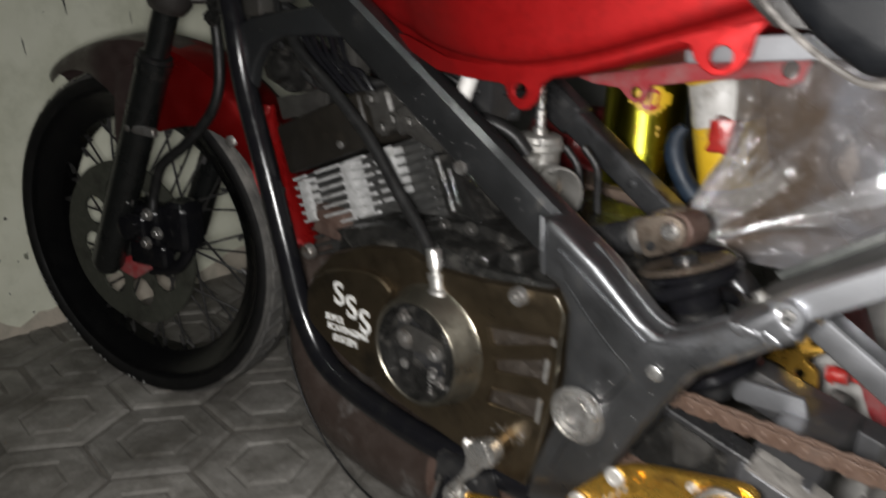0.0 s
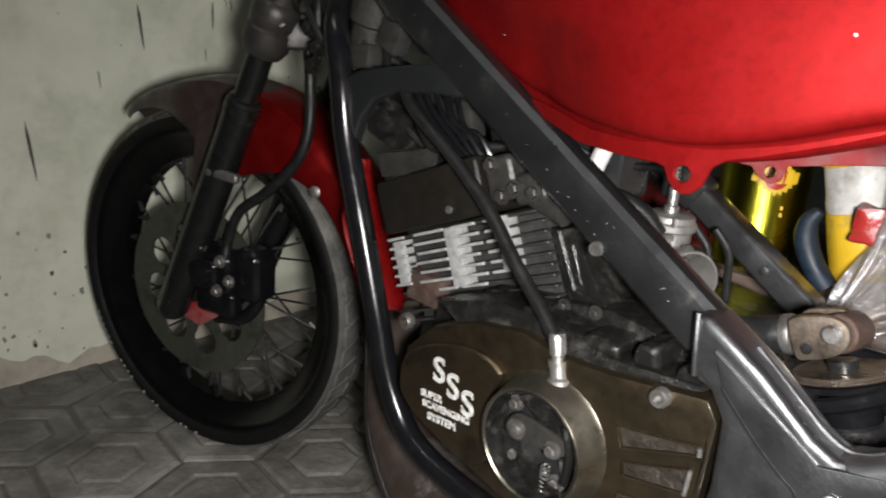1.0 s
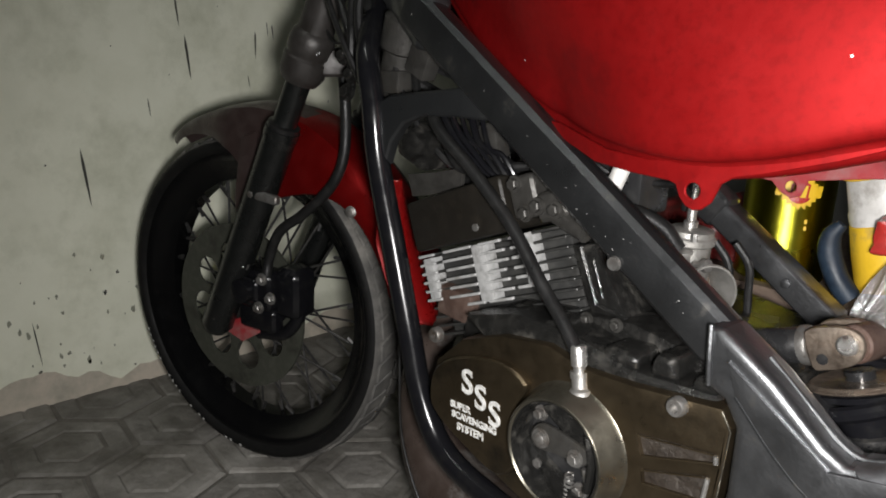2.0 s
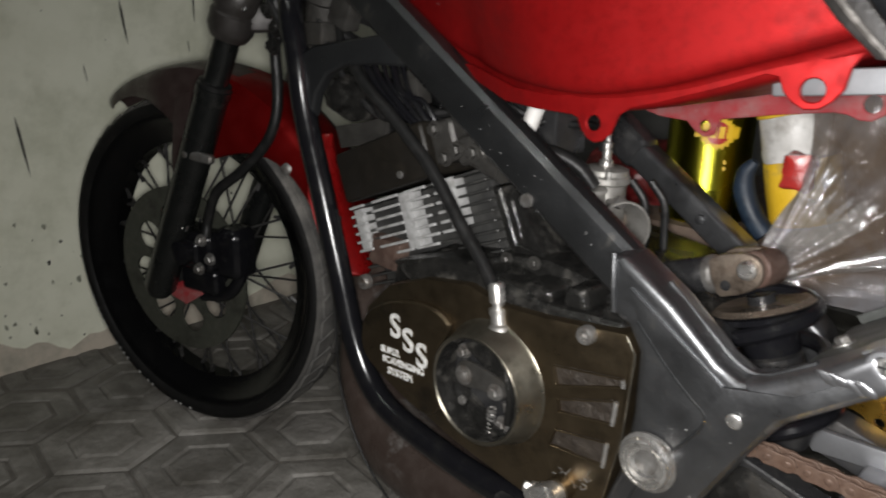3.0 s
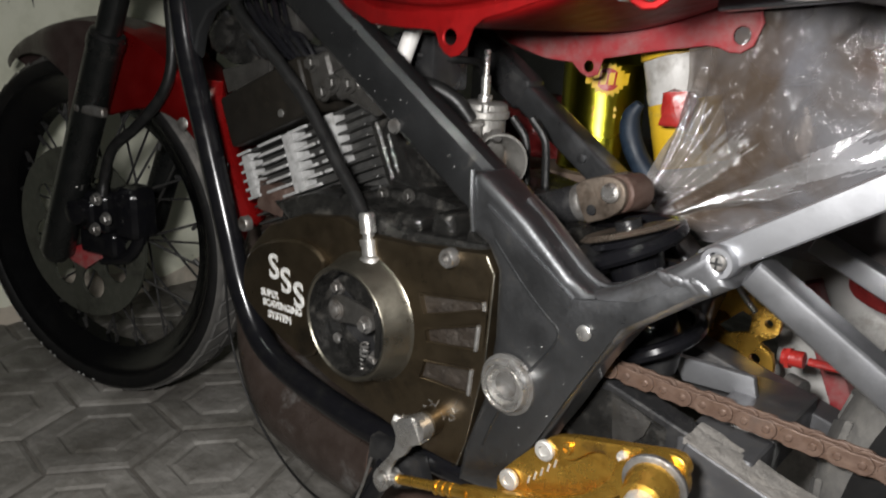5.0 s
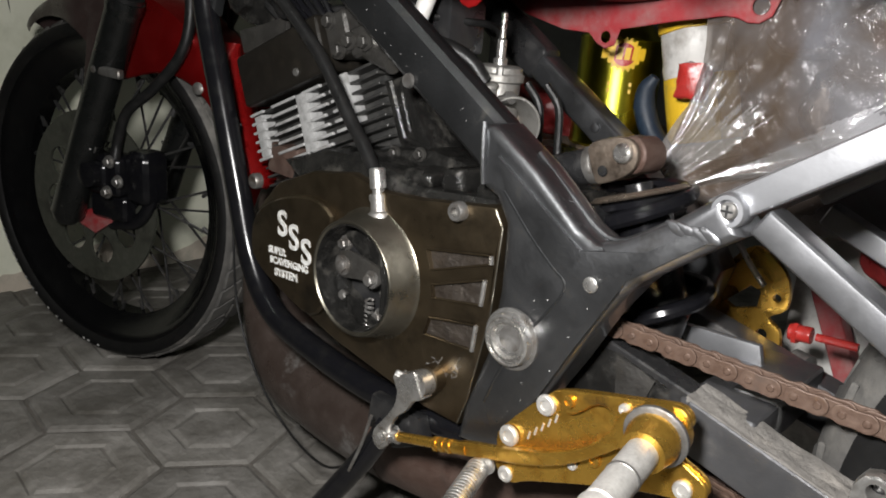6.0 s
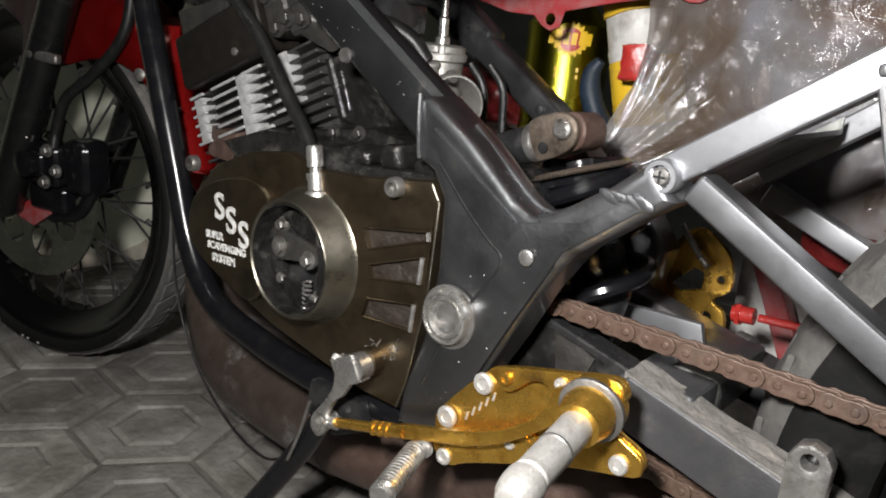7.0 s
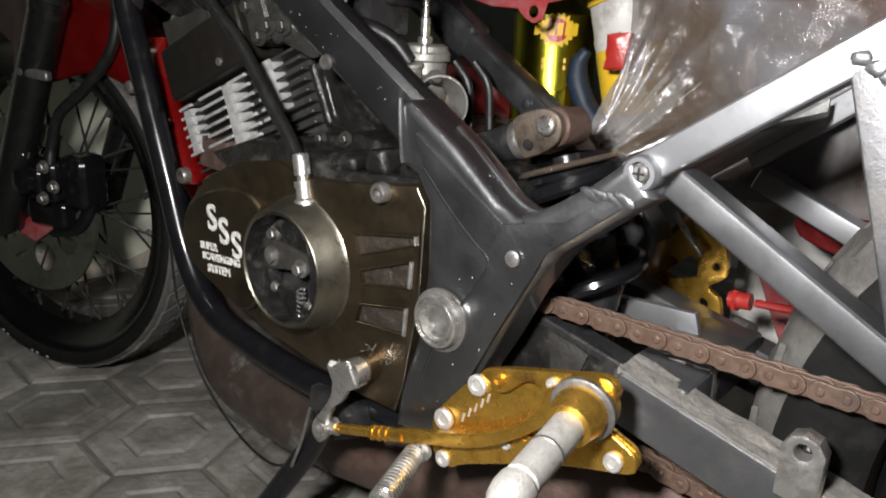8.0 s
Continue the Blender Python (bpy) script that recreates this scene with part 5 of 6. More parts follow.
# oil hose with its fitting
hose = part("oil_hose", tube([(-0.845, -0.066, 0.668), (-0.800, -0.085, 0.640), (-0.745, -0.088, 0.606), (-0.685, -0.090, 0.560), (-0.640, -0.094, 0.514), (-0.604, -0.101, 0.486), (-0.583, -0.106, 0.466)], 0.0068, 12), RUBBER, bike, "black rubber hose")
part("hose_fitting", join(lathe([(-0.024, 0.0115), (-0.006, 0.0115), (-0.004, 0.0085), (0.006, 0.008), (0.008, 0.0058), (0.016, 0.0058), (0.017, 0.0078), (0.034, 0.0078), (0.036, 0.0065)], (-0.5735, -0.107, 0.437), (-0.20, 0.03, 0.98), 20),
                           lathe([(0, 0.0095), (0.006, 0.0095)], (-0.575, -0.106, 0.442), (-0.18, 0.03, 0.98), 20)), STEEL, hose, "bright steel hose fitting")


# carburettor
CB = Vector((-0.563, 0.038, 0.530))
carb = part("carburettor", lathe([(-0.040, 0), (-0.040, 0.018), (-0.030, 0.0225), (-0.008, 0.0235), (0.012, 0.022), (0.022, 0.022), (0.024, 0.0250), (0.030, 0.0252), (0.032, 0.0232), (0.037, 0.0226), (0.039, 0.018), (0.039, 0)], CB, (0.03, 0, 1), 32), ALLOY, bike, "dull alloy carburettor with open bell mouth")
BELL, BDIR = Vector((-0.555, 0.040, 0.512)), Vector((0.80, -0.58, 0.06)).normalized()
part("bell_mouth", lathe([(-0.030, 0.020), (0.006, 0.0205), (0.010, 0.0235), (0.026, 0.0245), (0.034, 0.0275), (0.038, 0.0285), (0.0405, 0.0275), (0.0405, 0.0258), (0.036, 0.0240), (0.016, 0.0185), (0.004, 0.0175), (0.004, 0)], BELL, BDIR, 40), ALLOY, carb)
part("throat", lathe([(0, 0.0172), (0.001, 0)], BELL + BDIR * 0.0045, BDIR, 28), BROWNSTEEL, carb, "dark brown throat")
part("float_bowl", lathe([(0, 0), (0, 0.012), (0.006, 0.019), (0.014, 0.0225), (0.046, 0.0235), (0.048, 0.0265), (0.055, 0.0265), (0.056, 0.020), (0.056, 0)], (-0.580, 0.030, 0.392), (0.05, 0, 1), 28), ALLOY, carb, "pale alloy float bowl")
part("bowl_lug", join(block((-0.611, 0.012, 0.434), (-0.596, 0.030, 0.449), 0.003, 2), bolt((-0.604, 0.018, 0.434), (0, 0, -1), 0.0045, 0.007)), ALLOY, carb)
part("spigot", lathe([(0, 0.0085), (0.026, 0.0085), (0.027, 0.0100), (0.030, 0.0100), (0.031, 0.007), (0.031, 0)], (-0.556, 0.016, 0.521), (0.05, -0.12, 1), 18), ALLOY, carb)
part("cap_screw", join(*[bolt((CB.x + 0.0245 * math.cos(a), CB.y + 0.0245 * math.sin(a), 0.560), (0, 0, 1), 0.0038, 0.008, False) for a in (3.6, 4.5, 5.4)]), DULLSTEEL, carb)
part("cable_guide", lathe([(0, 0.0072), (0.006, 0.0072), (0.007, 0.0048), (0.024, 0.0048), (0.026, 0.0030), (0.05, 0.0030)], (CB.x, CB.y, 0.569), (0, 0, 1), 14), STEEL, carb)
part("mixture_screw", bolt((-0.548, 0.012, 0.500), (0.2, -0.95, 0.1), 0.0045, 0.008), DULLSTEEL, carb)
part("idle_screw", join(lathe([(0, 0.004), (0.012, 0.004), (0.012, 0.0065), (0.018, 0.0065), (0.018, 0)], (-0.545, 0.020, 0.537), (0.95, -0.2, 0.2), 12)), DULLSTEEL, carb)
part("breather_hose", tube([(-0.645, -0.040, 0.575), (-0.618, -0.030, 0.584), (-0.594, -0.014, 0.583), (-0.573, 0.002, 0.571), (-0.559, 0.012, 0.551)], 0.0085, 14), RUBBER, carb)
part("intake_rubber", tube([(-0.66, 0.05, 0.50), (-0.59, 0.045, 0.508)], 0.026, 18, smooth=False), RUBBER, carb)
for dx, dy in ((-0.026, 0.0), (-0.010, 0.012)):
    part("drain_hose", tube([(-0.525 + dx, 0.070 + dy, 0.552), (-0.510 + dx, 0.075 + dy, 0.530), (-0.506 + dx, 0.075 + dy, 0.495), (-0.500 + dx, 0.072 + dy, 0.462), (-0.482 + dx, 0.068 + dy, 0.436), (-0.46 + dx, 0.06, 0.42)], 0.0042, 10), RUBBER, carb)
part("bowl_drain", tube([(-0.572, 0.02, 0.392), (-0.566, 0.012, 0.372), (-0.55, 0.01, 0.355)], 0.004, 10), RUBBER, carb)

# rear shock and its mount
SHA, SHD = Vector((-0.336, 0.022, 0.352)), Vector((-0.34, 0.0, 0.94)).normalized()
shock = part("rear_shock", lathe([(0, 0.014), (0.02, 0.025), (0.085, 0.025), (0.09, 0.012), (0.14, 0.012)], SHA, SHD, 24), BLACK, bike, "black coil-over rear shock")
sp = []
for k in range(44):
    a = k * 2 * math.pi / 14 + 2.4
    o = SHA + SHD * (0.012 + 0.0425 * k / 14)
    sp.append((o.x + 0.041 * math.cos(a), o.y + 0.041 * math.sin(a), o.z + 0.013 * math.cos(a)))
part("spring", tube(sp, 0.0072, 10, 2), BLACKGLOSS, shock, "glossy black coil spring")
part("spring_seat", lathe([(0.088, 0.024), (0.116, 0.025), (0.118, 0.036), (0.121, 0.0410), (0.126, 0.0420), (0.129, 0.030)], SHA, SHD, 36), BLACKGLOSS, shock)
part("spring_ring", lathe([(0.128, 0.030), (0.1285, 0.0430), (0.1298, 0.0445), (0.1310, 0.0435), (0.1312, 0.0415), (0.1325, 0.0405), (0.1335, 0.039), (0.1325, 0.034), (0.1325, 0.014)], SHA, SHD, 48), BROWNSTEEL, shock, "dark oily collar ring")
BA, BD = Vector((-0.493, 0.020, 0.4690)), Vector((0.127, -0.004, 0.046)).normalized()
barrel = part("shock_barrel", lathe([(0, 0), (0, 0.0155), (0.004, 0.0165), (0.066, 0.0165), (0.070, 0.0145), (0.070, 0)], BA, BD, 28), BLACK, shock, "black painted shock body end")
part("barrel_ring", lathe([(0.066, 0.0150), (0.067, 0.0176), (0.072, 0.0180), (0.075, 0.0170), (0.077, 0.0140)], BA, BD, 28), DULLSTEEL, barrel, "bright worn ring")
for y0, y1 in ((-0.023, -0.016), (0.008, 0.015)):
    ear = slab(round2([(0.078, 0.012), (0.083, 0.018), (0.095, 0.0195), (0.112, 0.018), (0.123, 0.011), (0.125, 0.0), (0.119, -0.011), (0.106, -0.0165), (0.090, -0.018), (0.080, -0.015)], 3), y0, y1, bevel=0.002, seg=3)
    for v in ear.verts:
        v.co.z = -v.co.z
    ear.transform(Matrix.Translation(BA) @ Matrix(((BD.x, 0, BD.z), (0, 1, 0), (BD.z, 0, -BD.x))).to_4x4())
    part("clevis_ear", ear, BROWNSTEEL, barrel, "brown-stained steel clevis")
part("clevis_block", lathe([(0.072, 0.0150), (0.080, 0.0168), (0.100, 0.0160), (0.106, 0.010), (0.106, 0)], BA, BD, 24), BROWNSTEEL, barrel)
EYE = BA + BD * 0.116
part("shock_eye", lathe([(-0.016, 0), (-0.016, 0.015), (-0.014, 0.0165), (0.010, 0.0165), (0.013, 0.0150), (0.014, 0.010), (0.014, 0)], EYE + Vector((0.0, 0.006, 0)), (0.25, 1, 0), 30), PIPERUST, barrel, "rusty brown shock eye")
part("clevis_bolt", lathe([(-0.002, 0.0088), (0.0015, 0.0084), (0.0032, 0.0062), (0.0032, 0)], BA + BD * 0.112 + Vector((0, -0.0235, 0.004)), (0, -1, 0.1), 20), STEEL, barrel, "pale worn bolt head")
part("clevis_hole", lathe([(0, 0.0048), (0.0004, 0)], BA + BD * 0.094 + Vector((0, -0.0236, -0.008)), (0, -1, 0), 14), BLACK, barrel)
TRAYLINE = [(-0.328, 0.4455), (-0.322, 0.4500), (-0.240, 0.5090), (-0.205, 0.5331), (-0.205, 0.5291), (-0.240, 0.5050), (-0.320, 0.4470)]
tray = part("battery_tray", join(slab(TRAYLINE, -0.078, 0.112, bevel=0.0008), slab([(x, z + (0.010 if i < 4 else 0)) for i, (x, z) in enumerate(TRAYLINE)], 0.112, 0.116, bevel=0.0008)), TRAY, subframe, "dusty dark grey sheet metal tray")
part("tray_nut", bolt((-0.312, 0.030, 0.4575), (-0.55, 0, 0.83), 0.0065, 0.007), DULLSTEEL, tray)
part("cross_member", tube([(-0.40, -0.07, 0.448), (-0.40, 2 * CY + 0.07, 0.448)], 0.016, 16, smooth=False), FRAME, head_tube)

# rear-set foot controls
GOLDLINE = [(-0.400, 0.262), (-0.404, 0.276), (-0.399, 0.290), (-0.372, 0.322), (-0.356, 0.338), (-0.346, 0.344), (-0.325, 0.351), (-0.279, 0.363), (-0.256, 0.369), (-0.247, 0.366), (-0.244, 0.358), (-0.248, 0.350), (-0.253, 0.343), (-0.252, 0.335),
            (-0.241, 0.329), (-0.229, 0.324), (-0.225, 0.315), (-0.230, 0.307), (-0.240, 0.303), (-0.270, 0.296), (-0.305, 0.283), (-0.335, 0.270), (-0.365, 0.257), (-0.380, 0.248), (-0.392, 0.248)]
RIDGE = [(-0.353, 0.340), (-0.345, 0.346), (-0.324, 0.352), (-0.279, 0.364), (-0.255, 0.369), (-0.246, 0.365), (-0.244, 0.357), (-0.249, 0.350), (-0.264, 0.350), (-0.284, 0.346), (-0.294, 0.342), (-0.305, 0.347), (-0.315, 0.345), (-0.324, 0.337), (-0.331, 0.331), (-0.338, 0.3295), (-0.344, 0.334)]
APRON = [(-0.402, 0.262), (-0.396, 0.276), (-0.384, 0.280), (-0.352, 0.290), (-0.318, 0.306), (-0.300, 0.322), (-0.288, 0.344), (-0.262, 0.344), (-0.253, 0.340), (-0.250, 0.333), (-0.240, 0.328), (-0.228, 0.322), (-0.225, 0.314), (-0.231, 0.306), (-0.270, 0.295), (-0.305, 0.282), (-0.365, 0.256), (-0.380, 0.247), (-0.394, 0.248)]


def gold_plate():
    return join(slab(round2(GOLDLINE, 2), -0.1185, -0.1135, bevel=0.001), slab(round2(RIDGE, 3), -0.1245, -0.118, bevel=0.0022, seg=3), slab(round2(APRON, 3), -0.1225, -0.118, bevel=0.0018, seg=3))


rearset = part("footrest_bracket", gold_plate(), GOLD, bike, "gold anodised rear-set footrest bracket")
for x, z, rr, y, material in ((-0.359, 0.326, 0.0086, -0.1185, PEG), (-0.390, 0.286, 0.0090, -0.1195, PEG), (-0.336, 0.340, 0.0048, -0.1240, GOLD), (-0.241, 0.312, 0.0070, -0.1220, PEG), (-0.291, 0.353, 0.0042, -0.1240, PEG), (-0.388, 0.252, 0.0070, -0.1210, PEG), (-0.327, 0.290, 0.0042, -0.1215, PEG), (-0.310, 0.302, 0.0055, -0.1215, GOLD)):
    part("bracket_bolt", lathe([(0, rr), (0.003, rr), (0.0042, rr * 0.85), (0.0042, rr * 0.5), (0.0028, rr * 0.42), (0.0028, 0)], (x, y, z), (0, -1, 0), 20), material, rearset)
for i in range(5):
    part("label_bar", tube([(-0.373 + i * 0.0058, -0.1187, 0.290 + i * 0.0062), (-0.3715 + i * 0.0058, -0.1187, 0.297 + i * 0.0062)], 0.0011, 5, smooth=False), PEG, rearset, "worn engraved mark bars")
collar = part("peg_collar", lathe([(0, 0.0215), (0.012, 0.0215), (0.0135, 0.0185), (0.020, 0.0190), (0.026, 0.0175), (0.036, 0.0155), (0.038, 0)], (-0.264, -0.119, 0.348), (0.12, -1, -0.12), 36), GOLD, rearset)
part("peg_ring", lathe([(0.0105, 0.0225), (0.0115, 0.0230), (0.0145, 0.0230), (0.0155, 0.0215)], (-0.264, -0.119, 0.348), (0.12, -1, -0.12), 36), DULLSTEEL, collar)
pegp = [(0.030, 0.0112)]
for k in range(34):
    h = 0.036 + k * 0.0018
    pegp.append((h, 0.0112 + (0.0004 if k % 2 else 0)))
pegp += [(0.099, 0.0116), (0.100, 0.0104), (0.103, 0.0104), (0.104, 0.0128), (0.112, 0.0128), (0.120, 0.0112), (0.126, 0.008), (0.128, 0)]
peg = part("footpeg", lathe(pegp, (-0.264, -0.119, 0.348), (0.12, -1, -0.12), 40), PEG, rearset, "knurled bare alloy footpeg with rounded end")
part("peg_groove", lathe([(0.066, 0.0114), (0.0665, 0.0120), (0.0685, 0.0120), (0.069, 0.0114)], (-0.264, -0.119, 0.348), (0.12, -1, -0.12), 32), DULLSTEEL, peg)
arm = slab(round2([(-0.290, 0.353), (-0.275, 0.356), (-0.268, 0.345), (-0.280, 0.333), (-0.303, 0.312), (-0.330, 0.292), (-0.361, 0.277), (-0.400, 0.264), (-0.430, 0.254), (-0.437, 0.258), (-0.434, 0.264), (-0.420, 0.270), (-0.384, 0.281), (-0.341, 0.298), (-0.313, 0.316), (-0.296, 0.336)], 3), -0.134, -0.1265, bevel=0.0022, seg=3)
shift_arm = part("shift_arm", arm, GOLD, rearset, "gold shift lever arm")
part("arm_bolt", allen((-0.402, -0.130, 0.257), (0, -1, 0), 0.0082, 0.003), STEEL, shift_arm)
part("shift_rod", join(tube([(-0.424, -0.130, 0.2610), (-0.460, -0.130, 0.2500)], 0.0060, 12, smooth=False), tube([(-0.455, -0.130, 0.2515), (-0.516, -0.126, 0.231)], 0.0048, 12, smooth=False)), GOLD, rearset, "gold shift rod")
for k in range(3):
    part("rod_nut", lathe([(0, 0.0068), (0.004, 0.0068)], (-0.440 - 0.008 * k, -0.1303, 0.2560 - 0.0024 * k), (-1, 0, -0.30), 8), GOLD, rearset)
part("rod_joint", join(lathe([(0, 0.008), (0.016, 0.008)], (-0.523, -0.118, 0.229), (0, -1, 0), 16), tube([(-0.508, -0.127, 0.233), (-0.524, -0.126, 0.229)], 0.0065, 12, smooth=False), bolt((-0.523, -0.136, 0.229), (0, -1, 0), 0.006, 0.005)), STEEL, rearset)
tp = [(0.0, 0.008)]
for k in range(15):
    tp += [(0.006 + k * 0.0045, 0.0098), (0.0085 + k * 0.0045, 0.0098), (0.0090 + k * 0.0045, 0.0082), (0.0100 + k * 0.0045, 0.0082)]
tp += [(0.076, 0.0095), (0.079, 0.0075), (0.080, 0)]
part("toe_peg", lathe(tp, (-0.411, -0.128, 0.251), (0.36, -0.92, 0.02), 24), STEEL, rearset, "ribbed steel toe peg")
sh = slab(round2([(-0.508, 0.290), (-0.498, 0.287), (-0.486, 0.288), (-0.496, 0.268), (-0.508, 0.256), (-0.517, 0.240), (-0.518, 0.224), (-0.527, 0.214), (-0.537, 0.220), (-0.536, 0.232), (-0.526, 0.246), (-0.517, 0.258), (-0.510, 0.272)], 3), -0.134, -0.127, bevel=0.002)
shifter = part("gear_lever", sh, STEEL, bike, "bare steel gear lever on its shaft")
part("lever_clamp", join(lathe([(0, 0.012), (0.022, 0.012)], (-0.486, -0.112, 0.297), (0, -1, 0), 20), block((-0.0145, -0.008, -0.013), (0.0145, 0.008, 0.013), 0.003, 2, Matrix.Translation((-0.495, -0.128, 0.291)) @ Matrix.Rotation(-0.5, 4, "Y")), bolt((-0.506, -0.130, 0.296), (-0.8, -0.5, 0.3), 0.005, 0.008)), STEEL, shifter)


def gold_right():
    return slab(round2([(-0.371, 0.341), (-0.346, 0.398), (-0.325, 0.418), (-0.305, 0.410), (-0.288, 0.393), (-0.284, 0.364), (-0.300, 0.350), (-0.287, 0.340), (-0.284, 0.318), (-0.300, 0.315), (-0.320, 0.335), (-0.345, 0.338)], 3), 0.168, 0.176,
                [[(-0.345, 0.355), (-0.322, 0.378), (-0.312, 0.375), (-0.312, 0.358), (-0.335, 0.350)], circle(-0.295, 0.372, 0.004, 10), circle(-0.303, 0.332, 0.0055, 12)], 0.0012)


rear_r = part("footrest_bracket", gold_right(), GOLD, bike, "gold anodised right footrest bracket")
part("master_cylinder", join(tube([(-0.276, 0.165, 0.345), (-0.256, 0.165, 0.347)], 0.0082, 14, smooth=False), lathe([(0, 0.011), (0.004, 0.011)], (-0.272, 0.165, 0.345), (1, 0, 0.08), 6), tube([(-0.252, 0.165, 0.347), (-0.215, 0.165, 0.349)], 0.004, 10, smooth=False)), REDPL, rear_r, "red anodised clevis and rod")
part("banjo", lathe([(0, 0.010), (0.018, 0.010)], (-0.268, 0.170, 0.318), (0.9, -0.4, 0), 18), DULLSTEEL, rear_r)
part("stop_spring", tube([(-0.335, 0.150, 0.422), (-0.318, 0.152, 0.400), (-0.305, 0.155, 0.385)], 0.003, 8), STEEL, rear_r)

# exhaust and stand
exhaust = part("exhaust_pipe", tube([(-0.80, 0.03, 0.440), (-0.870, 0.025, 0.410), (-0.915, 0.02, 0.330), (-0.905, 0.015, 0.220), (-0.845, 0.01, 0.150), (-0.74, 0.01, 0.135), (-0.62, 0.01, 0.140)], [0.024, 0.026, 0.030, 0.044, 0.056, 0.062, 0.066], 24, 8), PIPE, bike, "heat-stained grey-brown expansion chamber")
part("chamber_body", tube([(-0.63, 0.01, 0.140), (-0.50, 0.01, 0.165), (-0.36, 0.015, 0.20), (-0.20, 0.03, 0.22), (0.1, 0.06, 0.24)], [0.066, 0.070, 0.070, 0.062, 0.05], 24, 8), PIPERUST, exhaust, "rusty brown rear chamber")
part("loose_wire", tube([(-0.872, -0.062, 0.47), (-0.872, -0.072, 0.42), (-0.872, -0.072, 0.33), (-0.862, -0.072, 0.24), (-0.815, -0.075, 0.165), (-0.74, -0.08, 0.12), (-0.66, -0.09, 0.115), (-0.60, -0.10, 0.15)], 0.0016, 6), RUBBER, bike, "thin black wire")
stand = part("side_stand", tube([(-0.540, -0.112, 0.225), (-0.566, -0.116, 0.180), (-0.630, -0.130, 0.085), (-0.682, -0.142, 0.012)], [0.012, 0.012, 0.012, 0.011], 14, 5), BLACKGLOSS, bike, "black painted side stand")
part("stand_foot", block((-0.712, -0.17, 0.0), (-0.652, -0.115, 0.008), 0.003), BLACK, stand)
part("stand_spring", tube([(-0.546, -0.128, 0.240), (-0.556, -0.130, 0.205), (-0.570, -0.132, 0.170)], 0.0017, 8), DULLSTEEL, stand, "bright stand spring rod")
part("stand_bracket", slab([(-0.565, 0.250), (-0.50, 0.250), (-0.49, 0.225), (-0.53, 0.205), (-0.57, 0.215)], -0.112, -0.098, bevel=0.003), BLACK, stand)

# wiring, radiator hoses and cables by the steering head
random.seed(21)
LOOM = [((-0.955, -0.02, 0.80), (-0.93, -0.05, 0.73), (-0.90, -0.05, 0.66), (-0.85, -0.03, 0.60), (-0.80, 0.0, 0.57)),
        ((-0.98, -0.03, 0.86), (-0.985, -0.06, 0.78), (-0.965, -0.06, 0.70), (-0.93, -0.03, 0.62), (-0.88, 0.0, 0.60)),
        ((-1.05, -0.06, 0.86), (-1.03, -0.08, 0.80), (-0.99, -0.085, 0.74), (-0.965, -0.07, 0.68), (-0.955, -0.04, 0.6)),
        ((-1.06, 0.0, 0.90), (-1.02, -0.03, 0.82), (-0.97, -0.05, 0.76), (-0.92, -0.04, 0.70), (-0.86, 0.0, 0.66)),
        ((-0.86, -0.04, 0.66), (-0.82, -0.05, 0.62), (-0.78, -0.045, 0.605), (-0.73, -0.03, 0.61), (-0.69, -0.01, 0.62)),
        ((-0.84, -0.03, 0.67), (-0.79, -0.035, 0.64), (-0.76, -0.03, 0.60), (-0.74, 0.0, 0.57)),
        ((-0.80, -0.04, 0.66), (-0.77, -0.04, 0.63), (-0.74, -0.03, 0.60), (-0.70, 0.0, 0.585)),
        ((-0.72, -0.02, 0.65), (-0.66, -0.02, 0.63), (-0.62, 0.0, 0.61), (-0.585, 0.05, 0.605), (-0.583, 0.06, 0.58)),
        ((-1.0, 0.05, 0.82), (-0.93, 0.06, 0.74), (-0.86, 0.06, 0.68), (-0.78, 0.05, 0.64)),
        ((-0.90, -0.04, 0.70), (-0.87, -0.055, 0.665), (-0.835, -0.05, 0.63), (-0.80, -0.055, 0.60), (-0.77, -0.045, 0.61))]
for i, pts in enumerate(LOOM):
    part("cable", tube(pts, (0.0045, 0.006, 0.004, 0.007, 0.0055, 0.003, 0.0028, 0.004, 0.006, 0.005)[i], 9), RUBBER, bike, "black wire or cable")
coil = join(block((-0.915, -0.050, 0.590), (-0.860, 0.02, 0.642), 0.010, 2, Matrix.Translation((-0.887, 0, 0.615)) @ Matrix.Rotation(0.35, 4, "Y") @ Matrix.Translation((0.887, 0, -0.615))), lathe([(0, 0.022), (0.010, 0.020), (0.014, 0.012), (0.014, 0)], (-0.885, -0.050, 0.617), (0, -1, 0), 7))
part("ignition_coil", coil, CASE, bike, "dusty black ignition coil")
part("radiator_hose", tube([(-0.83, -0.02, 0.565), (-0.80, -0.03, 0.60), (-0.76, -0.03, 0.605), (-0.74, -0.01, 0.59)], 0.012, 14), RUBBER, bike, "black rubber coolant hose")
part("mount_bracket", slab([(-0.895, 0.578), (-0.845, 0.588), (-0.800, 0.600), (-0.802, 0.575), (-0.850, 0.560), (-0.885, 0.552)], -0.05, -0.044, bevel=0.001), GREYCAST, bike, "grey steel bracket")
for p0, p1 in (((-0.655, -0.045, 0.632), (-0.638, -0.035, 0.648)), ((-0.612, -0.035, 0.600), (-0.600, -0.028, 0.640))):
    part("white_pipe", tube([p0, p1], 0.0085, 12, smooth=False), WHITEPL, bike, "short white plastic pipe")
